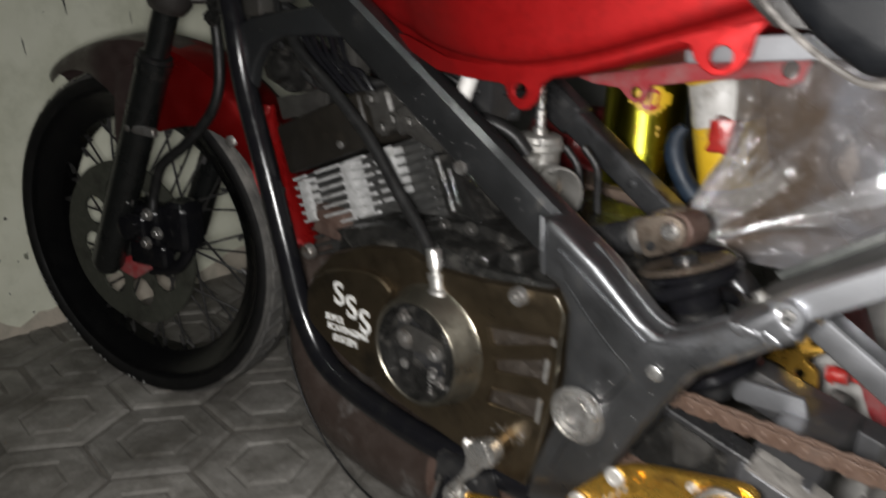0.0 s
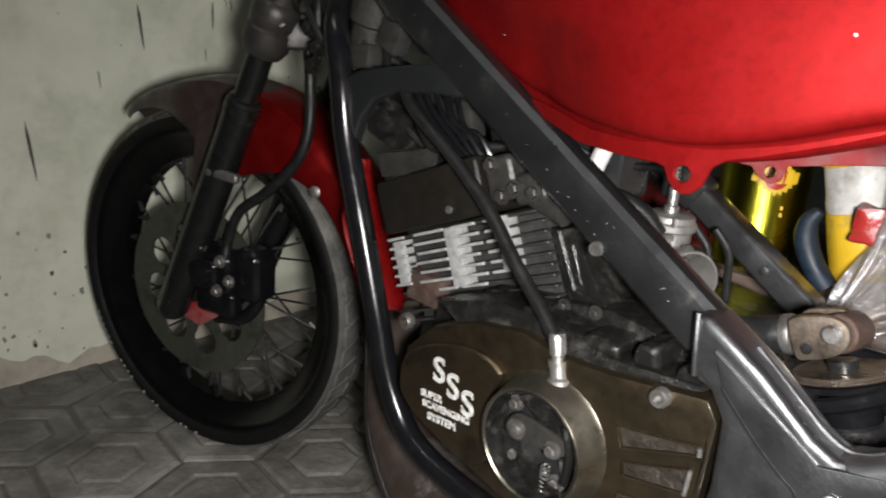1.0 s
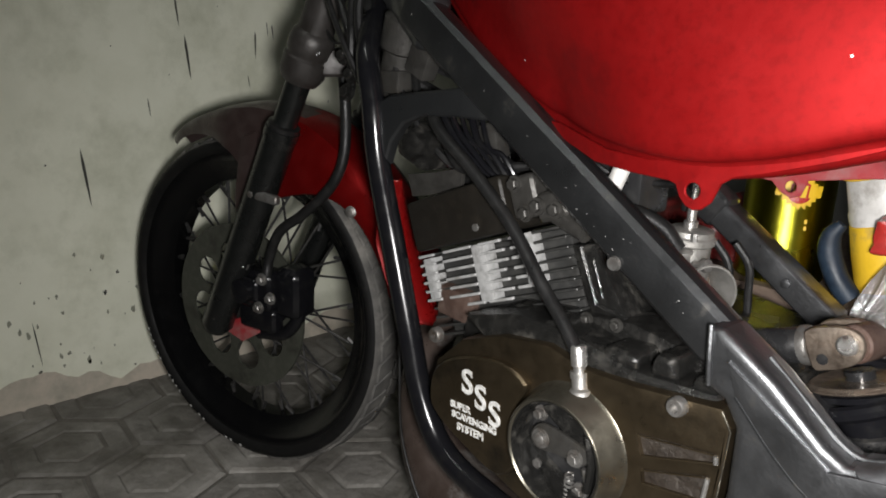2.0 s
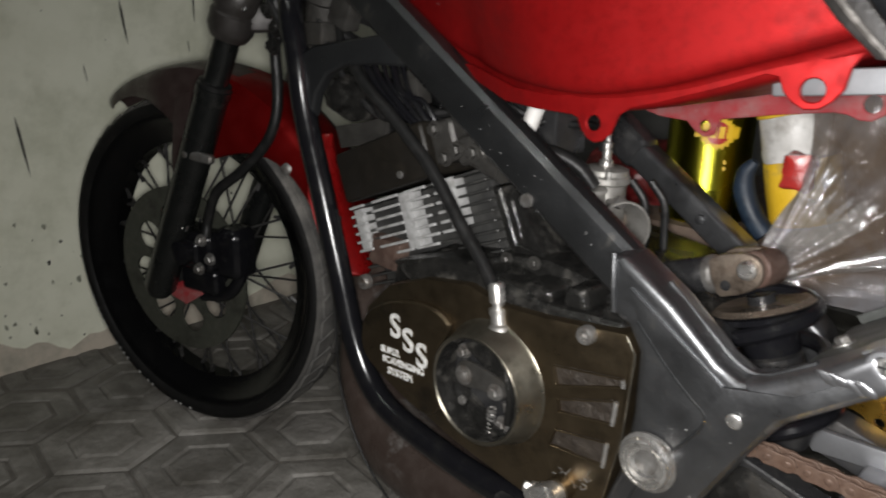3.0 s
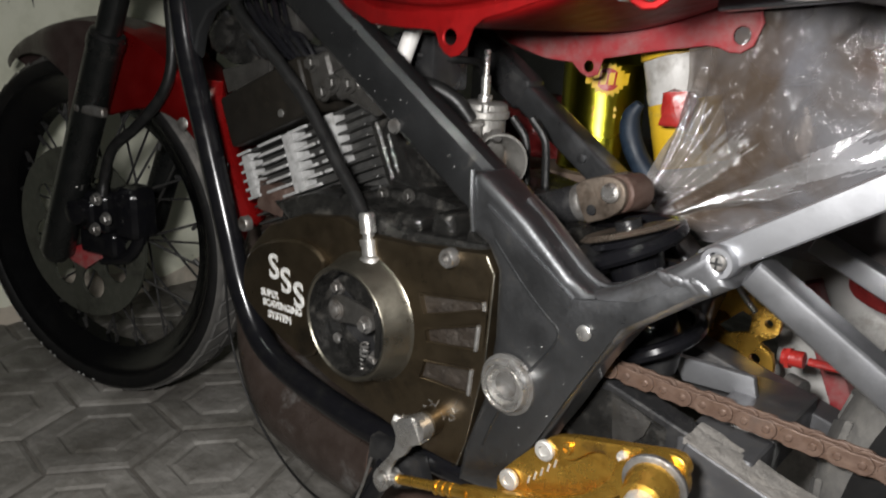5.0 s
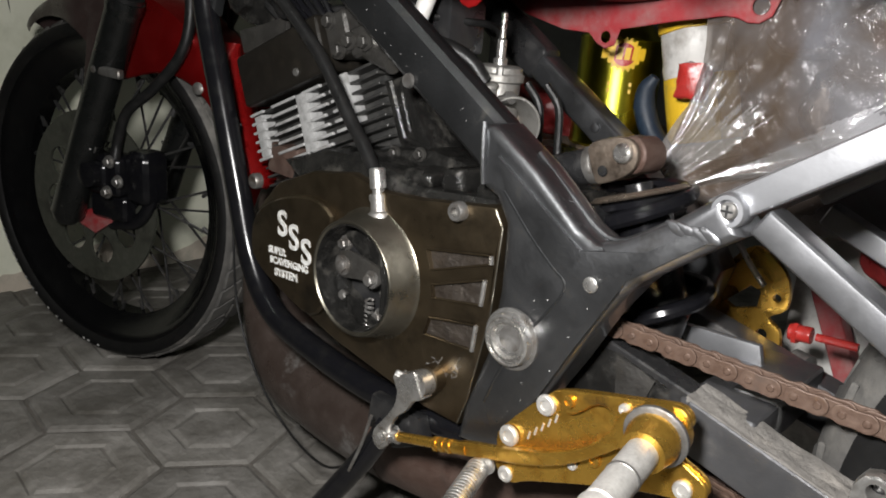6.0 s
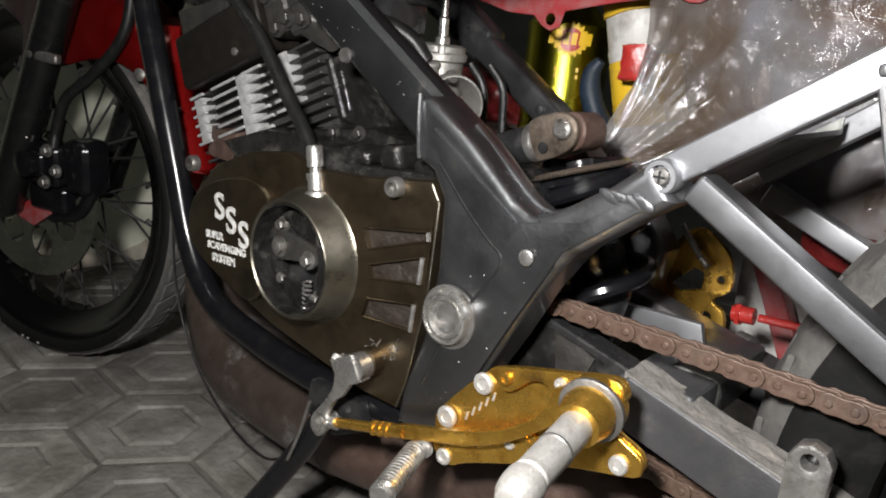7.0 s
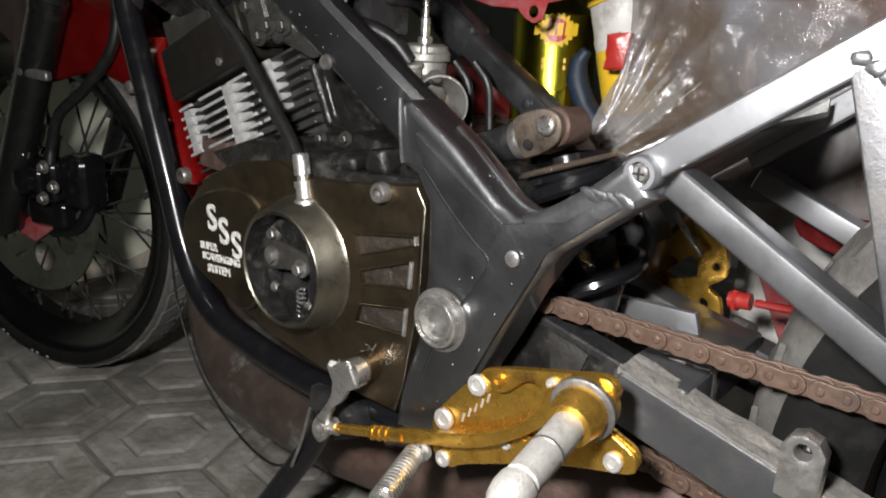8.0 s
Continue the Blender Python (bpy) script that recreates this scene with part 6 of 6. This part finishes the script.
part("connector", block((-0.775, -0.05, 0.615), (-0.750, -0.03, 0.655), 0.004, 2, Matrix.Translation((-0.76, 0, 0.63)) @ Matrix.Rotation(-0.3, 4, "Y") @ Matrix.Translation((0.76, 0, -0.63))), GREYCAST, bike, "dull grey wiring connector")
part("ignition_switch", join(lathe([(-0.05, 0.020), (0.0, 0.024), (0.03, 0.024), (0.034, 0.029), (0.07, 0.029), (0.075, 0.020), (0.075, 0)], (-0.935, -0.035, 0.695), (0.35, -0.1, 0.93), 18), block((-0.955, -0.062, 0.672), (-0.905, -0.02, 0.70), 0.006, 2)), GREYCAST, bike, "scuffed grey ignition switch housing")
for k in range(5):
    o = 0.017 * k
    part("control_cable", tube([(-0.845 + o, -0.050, 0.672 - 0.10 * o), (-0.822 + o, -0.058, 0.650 - 0.3 * o), (-0.795 + 0.9 * o, -0.056, 0.622), (-0.768 + 0.8 * o, -0.046, 0.600 - 0.1 * o), (-0.735 + 0.6 * o, -0.020, 0.585)], (0.0042, 0.0036, 0.0028, 0.0040, 0.0030)[k], 8), BLACKGLOSS, bike, "shiny black control cable")
for p0, p1, p2 in (((-1.045, -0.05, 0.790), (-1.008, -0.055, 0.735), (-0.985, -0.05, 0.695)), ((-1.02, -0.045, 0.800), (-1.000, -0.06, 0.730), (-1.005, -0.055, 0.672)), ((-1.005, -0.03, 0.80), (-0.975, -0.05, 0.745), (-0.972, -0.05, 0.690)), ((-1.085, -0.04, 0.745), (-1.05, -0.05, 0.728), (-1.015, -0.05, 0.733))):
    part("brake_line", tube([p0, p1, p2], 0.0055 if p0[0] > -1.06 else 0.002, 9), RUBBER, bike, "black rubber line")
for x, z in ((-1.012, 0.712), (-0.995, 0.690), (-1.004, 0.668)):
    part("union_bolt", bolt((x, -0.062, z), (0.2, -1, 0.2), 0.008, 0.010), CASE, bike, "dull metal hose union")
part("cdi_box", block((-0.66, 0.0, 0.575), (-0.60, 0.055, 0.632), 0.006), BLACK, bike, "black plastic ignition box")

# ---- things behind the motorcycle ----
bench = holder("low_bench", (-0.45, 0.42, 0.0), "dark wooden low bench carrying tins and bags", "bench")
part("bench_top", block((-0.80, 0.225, 0.445), (0.02, 0.62, 0.472), 0.003), WOOD, bench)
for x in (-0.76, -0.02):
    for y in (0.255, 0.59):
        part("leg", block((x - 0.02, y - 0.02, 0.0), (x + 0.02, y + 0.02, 0.4448), 0.003), WOOD, bench)

tin = holder("spray_tin", (-0.575, 0.292, 0.4725), "shiny gold-green metal spray tin with a red and yellow badge", "tin")
tin_body = part("body", lathe([(0, 0), (0, 0.0505), (0.003, 0.0525), (0.006, 0.0513), (0.126, 0.0513), (0.131, 0.052), (0.146, 0.038), (0.153, 0.030), (0.157, 0.032), (0.161, 0.030), (0.161, 0)], (-0.575, 0.292, 0.4725), (0, 0, 1), 56), CAN, tin)
part("valve_cap", lathe([(0.160, 0.022), (0.168, 0.021), (0.170, 0.018), (0.170, 0)], (-0.575, 0.292, 0.4725), (0, 0, 1), 32), CAN, tin)


def on_tin(a, z, r):
    return Vector((-0.575 + r * math.sin(a), 0.292 - r * math.cos(a), z))


badge = bmesh.new()
star = []
for k in range(36):
    rr = 0.0195 if k % 2 else 0.0150
    t = k * math.pi / 18
    star.append(badge.verts.new(on_tin(0.60 + rr * 1.1 * math.cos(t) / 0.051, 0.586 + rr * 1.1 * math.sin(t), 0.0519)))
badge.faces.new(star)
bmesh.ops.triangulate(badge, faces=badge.faces[:])
part("badge", badge, YELLOW, tin, "yellow sunburst badge")
badge = bmesh.new()
badge.faces.new([badge.verts.new(on_tin(0.60 + 0.0135 * math.cos(t * math.pi / 14) / 0.051, 0.586 + 0.0135 * math.sin(t * math.pi / 14), 0.0523)) for t in range(28)])
bmesh.ops.triangulate(badge, faces=badge.faces[:])
part("badge_disc", badge, REDPL, tin, "red badge disc")
for k in range(6):
    bar = bmesh.new()
    a0 = 0.60 + (-0.0265 + k * 0.0088) / 0.051
    q = [on_tin(a0, 0.580, 0.0527), on_tin(a0 + 0.125, 0.580, 0.0527), on_tin(a0 + 0.15, 0.594, 0.0527), on_tin(a0 + 0.025, 0.594, 0.0527)]
    bar.faces.new([bar.verts.new(p) for p in q])
    part("badge_bar", bar, YELLOW, tin, "yellow lettering bar")
for z in (0.549, 0.541):
    bar = bmesh.new()
    bar.faces.new([bar.verts.new(on_tin(a, zz, 0.0520)) for a, zz in ((0.30, z), (0.85, z), (0.85, z + 0.005), (0.30, z + 0.005))])
    part("small_bar", bar, YELLOW, tin, "small lettering bar")

BOT, LEAN = Vector((-0.420, 0.245, 0.4730)), Vector((-0.27, 0.0, 1.0)).normalized()
bottle = holder("oil_bottle", BOT, "yellow and white plastic bottle wrapped in film, smeared with grease", "bottle")
bt = lathe([(0.010, 0), (0.010, 0.034), (0.016, 0.0375), (0.100, 0.038), (0.104, 0.0392), (0.114, 0.0392), (0.117, 0.0375), (0.152, 0.037), (0.156, 0.0385), (0.175, 0.037), (0.198, 0.030), (0.21, 0.018), (0.23, 0.018), (0.23, 0)], BOT, LEAN, 40)
ripple(bt, 0.0022, 45)
part("body", bt, WHITEPL, bottle)
for h0, h1 in ((0.030, 0.1015), (0.150, 0.192)):
    lb = lathe([(h0, 0.0380), (h0 + 0.001, 0.0392), ((h0 + h1) / 2, 0.0397), (h1 - 0.001, 0.0392), (h1, 0.0380)] if h0 < 0.1 else [(h0, 0.0375), (h0 + 0.001, 0.0398), (0.175, 0.0385), (h1, 0.0335)], BOT, LEAN, 40)
    ripple(lb, 0.0022, 45)
    part("label", lb, YELLOW, bottle, "yellow wrap label")
rp = block((-0.438, 0.170, 0.550), (-0.410, 0.196, 0.586), 0.004, 2)
bmesh.ops.subdivide_edges(rp, edges=rp.edges[:], cuts=3, use_grid_fill=True)
ripple(rp, 0.005, 70, 3)
thing("plastic_wrapper", rp, REDPL, "crumpled shiny red plastic wrapper beside the bottle", "wrapper")
jug = tube([(-0.482, 0.212, 0.566), (-0.490, 0.211, 0.552), (-0.489, 0.210, 0.533), (-0.478, 0.209, 0.510), (-0.463, 0.208, 0.492), (-0.458, 0.208, 0.487)], [0.006, 0.0105, 0.0125, 0.0125, 0.0125, 0.012], 14)
thing("blue_bottle", jug, BLUE, "dusty dark blue plastic bottle leaning on the bench", "bottle")


def bag_mesh(c, size, wr, seed, sub=5, box=(0.75, 0.8, 0.7)):
    b = bmesh.new()
    bmesh.ops.create_icosphere(b, subdivisions=sub, radius=1)
    for v in b.verts:
        d = v.co.normalized()
        k = 1 + 0.16 * noise.noise(d * 1.6 + Vector((seed, 0, 0)))
        p = Vector((math.copysign(abs(d.x) ** box[0], d.x) * size[0] * k, math.copysign(abs(d.y) ** box[1], d.y) * size[1] * k, math.copysign(abs(d.z) ** box[2], d.z) * size[2] * k))
        q = Vector((p.x * 17 + p.z * 9, p.y * 15, p.z * 6 - p.x * 4 + seed))
        w = 0.45 - abs(noise.noise(q)) * 1.6 + 0.35 * (0.4 - abs(noise.noise(q * 2.6)) * 1.5) + 0.15 * (0.4 - abs(noise.noise(q * 6.5)) * 1.5)
        p += d * wr * w
        p += Vector(c)
        v.co = p
    return b


bag = holder("plastic_bag", (-0.20, 0.34, 0.473), "clear crumpled plastic bag full of brown and grey oddments", "bag")
film = bag_mesh((-0.212, 0.372, 0.598), (0.228, 0.185, 0.150), 0.012, 2.0, 5, (0.55, 0.55, 0.5))
for v in film.verts:
    v.co.y = max(v.co.y, 0.205)
    v.co.z = max(v.co.z, 0.4735)
part("film", film, FILM, bag, "clear wrinkled plastic film", 180)


def drape():
    """The bag's front, gathered at its lower corner: sharp pleats that spread and die out away from it."""
    fan = bmesh.new()
    grid = []
    ridges = ((8, 5.0, 0.7), (25, 2.8, 1.5), (30.5, 2.8, 1.5), (42, 5.0, 0.5), (52, 3.4, 1.0), (60, 3.0, 1.5), (67, 2.8, 1.6), (73, 2.2, 1.4))
    for j in range(111):
        r = 0.006 + 0.42 * (j / 110) ** 1.2
        most = np.interp(r, (0.0, 0.06, 0.11, 0.15, 0.20, 0.26, 0.45), (86, 84, 75, 77, 82, 86, 88))
        row = []
        for i in range(241):
            deg = most * i / 240
            a = radians(deg)
            y = 0.180 - 0.045 * math.exp(-r / 0.05)
            fade = math.exp(-r * 3.2) * min(1, r * 25)
            for c, w, h in ridges:
                c2 = c + 6.0 * noise.noise(Vector((r * 9, c, 0.0)))
                y -= 0.0065 * h * fade * max(0.0, 1 - abs(deg - c2) / (w * (1 + 4 * r)))
            p = Vector((-0.447 + r * math.cos(a), 0, 0.440 + r * math.sin(a)))
            y -= 0.005 * (0.5 - abs(noise.noise(p * 11))) * min(1, r * 8) + 0.0012 * (0.5 - abs(noise.noise(p * 48 + Vector((3, 0, 0)))))
            row.append(fan.verts.new((p.x, y + 0.05 * max(0, p.z - 0.715), min(0.735, p.z))))
        grid.append(row)
    for j in range(110):
        for i in range(240):
            f = fan.faces.new((grid[j][i], grid[j][i + 1], grid[j + 1][i + 1], grid[j + 1][i]))
            c = f.calc_center_median() - Vector((-0.447, 0, 0.440))
            r, deg = math.hypot(c.x, c.z), math.degrees(math.atan2(c.z, c.x))
            rag = 0.05 * noise.noise(Vector((deg * 0.35, r * 12, 0))) + 0.03 * noise.noise(Vector((deg * 1.3, r * 30, 5)))
            # Layered film near the corner; the band at 27 degrees paints sparkle.
            f.material_index = 1 if (deg > 40 and r < 0.125 + rag) or (abs(deg - 27) < 3.8 + 70 * rag and r < 0.33) or r < 0.05 else 0
    return fan


part("gathered_film", drape(), DRAPE, bag, "gathered shiny folds of bubbly film, with a sparkle band coloured paler", 180).data.materials.append(GATHERGLINT)
stuffing = bag_mesh((-0.195, 0.388, 0.592), (0.205, 0.158, 0.140), 0.022, 5.0, 6)
for v in stuffing.verts:
    v.co.z = max(v.co.z, 0.476)
part("contents", stuffing, BROWNSTUFF, bag, "brown and grey oddments", 60)
for name, c, size, seed, material, label in (
        ("red_pack", (-0.220, 0.218, 0.640), (0.050, 0.025, 0.045), 9.0, REDPL, "shiny red packet"),
        # Lump added behind the film to colour in its bluish sheen.
        ("white_pack", (-0.330, 0.222, 0.645), (0.045, 0.020, 0.045), 3.0, SHEENLUMP, "crumpled pale bluish lump standing in for the film's sheen"),
        ("grey_pack", (-0.262, 0.216, 0.560), (0.060, 0.018, 0.045), 8.0, BROWNSTEEL, "dark brown lump")):
    part(name, bag_mesh(c, size, 0.008, seed, 5), material, bag, label, 60)

rag = bag_mesh((-0.135, 0.2075, 0.452), (0.105, 0.013, 0.055), 0.010, 6.0, 5)
for v in rag.verts:
    v.co.y = min(v.co.y, 0.2245)
thing("red_sheet", rag, REDDARK, "crumpled dark red plastic sheet hanging over the bench edge", "sheet", smooth=60)

cloth = bag_mesh((-0.690, 0.345, 0.508), (0.075, 0.075, 0.040), 0.014, 12.0, 5)
for v in cloth.verts:
    v.co.z = max(v.co.z, 0.4725)
thing("red_cloth", cloth, REDDARK, "crumpled dark red cloth lying on the bench", "cloth", smooth=60)

# red bodywork and grey panel standing behind
panel = thing("grey_panel", block((-0.33, 0.335, 0.0), (-0.01, 0.345, 0.442), 0.003), WHITEPL, "pale grey flat board standing under the bench", "board")
fair = bag_mesh((0.05, 0.80, 0.38), (0.24, 0.10, 0.38), 0.012, 7.0, 4)
for v in fair.verts:
    v.co.z = max(v.co.z, 0.0)
thing("red_body_panel", fair, REDDUST, "dull red moulded body panel standing on the floor", "body panel", smooth=60)
thing("red_stand", beam((-0.300, 0.300, 0.385), (-0.118, 0.300, 0.0), 0.024, 0.024, 0.003), REDDUST, "dark red painted steel stand on the floor", "stand")

# ---- wall wear ----
for y, z0, z1, w in ((-0.157, 0.508, 0.388, 0.0042), (0.0625, 0.726, 0.634, 0.0042), (0.045, 0.80, 0.74, 0.003), (0.224, 0.740, 0.680, 0.003), (-0.27, 0.176, 0.076, 0.002), (-0.02, 0.60, 0.56, 0.0018), (0.265, 0.755, 0.72, 0.0022), (0.252, 0.76, 0.725, 0.0015), (0.205, 0.645, 0.615, 0.0015)):
    sway = 0.012 * (z0 - z1) / 0.1 if y != 0.224 else 0.0
    b = bmesh.new()
    vs = [b.verts.new((FX0 + 0.0015, y + sway * t, z0 + (z1 - z0) * t)) for t in (0,)]
    lft = [b.verts.new((FX0 + 0.0015, y + sway * t - w * s, z0 + (z1 - z0) * t)) for t, s in ((0.25, 0.7), (0.6, 0.6), (0.85, 0.3))]
    end = b.verts.new((FX0 + 0.0015, y + sway, z1))
    rgt = [b.verts.new((FX0 + 0.0015, y + sway * t + w * s, z0 + (z1 - z0) * t)) for t, s in ((0.85, 0.3), (0.6, 0.6), (0.25, 0.7))]
    b.faces.new([vs[0], *lft, end, *rgt])
    part("scratch", b, MOULD, wall_front, "thin dark scratch in the paint")
random.seed(31)
for i in range(26):
    y, z = random.uniform(-0.44, 0.5), random.random() ** 1.6 * 0.9 + 0.03
    n = 9
    r = random.uniform(0.001, 0.003) if z > 0.3 else random.uniform(0.0015, 0.006)
    b = bmesh.new()
    b.faces.new([b.verts.new((FX0 + 0.0012, y + r * random.uniform(0.4, 1) * math.cos(k * 6.28 / n), z + r * random.uniform(0.4, 1.2) * math.sin(k * 6.28 / n))) for k in range(n)])
    part("stain", b, MOULD, wall_front, "small dark mould spot")
FAINT = mat("faint_damp_stain", (0.27, 0.275, 0.215), 0.85, 0.0, (0.16, 0.165, 0.13), 60, 0.7)
for i in range(90):
    y, z = random.uniform(-0.44, 0.28), 0.03 + random.random() ** 1.5 * 0.30
    n, r = 9, random.uniform(0.0008, 0.0055) * (1 if random.random() < 0.85 else 1.5)
    b = bmesh.new()
    b.faces.new([b.verts.new((FX0 + 0.0010, y + r * random.uniform(0.3, 1) * math.cos(k * 6.28 / n), z + r * random.uniform(0.4, 1.9) * math.sin(k * 6.28 / n))) for k in range(n)])
    part("damp_stain", b, FAINT, wall_front, "faint damp stain in the paint")
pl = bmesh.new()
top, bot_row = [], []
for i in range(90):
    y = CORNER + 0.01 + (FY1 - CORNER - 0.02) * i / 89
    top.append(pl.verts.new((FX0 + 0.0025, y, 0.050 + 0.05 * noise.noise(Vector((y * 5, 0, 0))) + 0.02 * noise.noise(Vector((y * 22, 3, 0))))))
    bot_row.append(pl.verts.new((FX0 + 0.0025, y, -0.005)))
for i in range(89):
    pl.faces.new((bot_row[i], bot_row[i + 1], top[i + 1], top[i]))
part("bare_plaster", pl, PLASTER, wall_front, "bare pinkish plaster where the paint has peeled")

# ---- hexagon pavers ----
HEX_R, HEX_A = 0.117, radians(-6.5)
HX, HY = -0.989, -0.031


def paver_mesh():
    bm = bmesh.new()

    def ring(r, z):
        return [bm.verts.new((r * math.cos(k * math.pi / 3), r * math.sin(k * math.pi / 3), z)) for k in range(6)]
    rs = [ring(0.1145, -0.03), ring(0.1148, -0.007), ring(0.1120, -0.0028), ring(0.105, 0.0), ring(0.068, 0.0), ring(0.0635, -0.0032), ring(0.0600, -0.0034), ring(0.0535, -0.0004), ring(0.046, 0.0)]
    for a, b in zip(rs, rs[1:]):
        for k in range(6):
            bm.faces.new((a[k], a[(k + 1) % 6], b[(k + 1) % 6], b[k]))
    bm.faces.new(rs[-1])
    me = bpy.data.meshes.new("paver")
    bmesh.ops.recalc_face_normals(bm, faces=bm.faces[:])
    bm.to_mesh(me)
    bm.free()
    me.materials.append(PAVER)
    return me


pm = paver_mesh()
random.seed(17)
ex1 = Vector((math.sqrt(3) * HEX_R * math.cos(HEX_A + math.pi / 6), math.sqrt(3) * HEX_R * math.sin(HEX_A + math.pi / 6)))
ex2 = Vector((math.sqrt(3) * HEX_R * math.cos(HEX_A + math.pi / 2), math.sqrt(3) * HEX_R * math.sin(HEX_A + math.pi / 2)))
far = bmesh.new()
for i in range(-18, 22):
    for j in range(-22, 22):
        p = Vector((HX, HY)) + ex1 * i + ex2 * j
        if (FX0 - 0.05 < p.x < FX1 and FY0 < p.y < FY1) or (FAR < p.x <= FX0 - 0.05 and FY0 < p.y < CORNER - 0.1):
            near = -1.85 < p.x < 0.45 and -0.85 < p.y < 1.1
            m = Matrix.Translation(Vector((p.x, p.y, -0.002 + random.uniform(-0.0022, 0.0018))) - WHERE[floor])
            m = m @ Matrix.Rotation(random.uniform(-0.02, 0.02), 4, "X") @ Matrix.Rotation(random.uniform(-0.02, 0.02), 4, "Y")
            m = m @ Matrix.Rotation(HEX_A, 4, "Z") @ Matrix.Rotation(random.randint(0, 5) * math.pi / 3, 4, "Z")
            if near:
                ob = new("paver", pm)
                ob.parent = floor
                ob.matrix_basis = m
            else:
                k = len(far.verts)
                far.from_mesh(pm)
                far.verts.ensure_lookup_table()
                bmesh.ops.transform(far, matrix=m, verts=far.verts[k:])
me = bpy.data.meshes.new("far_pavers")
far.to_mesh(me)
far.free()
me.materials.append(PAVER)
ob = tagged(new("far_pavers", me), kind="stuff")
ob.parent = floor
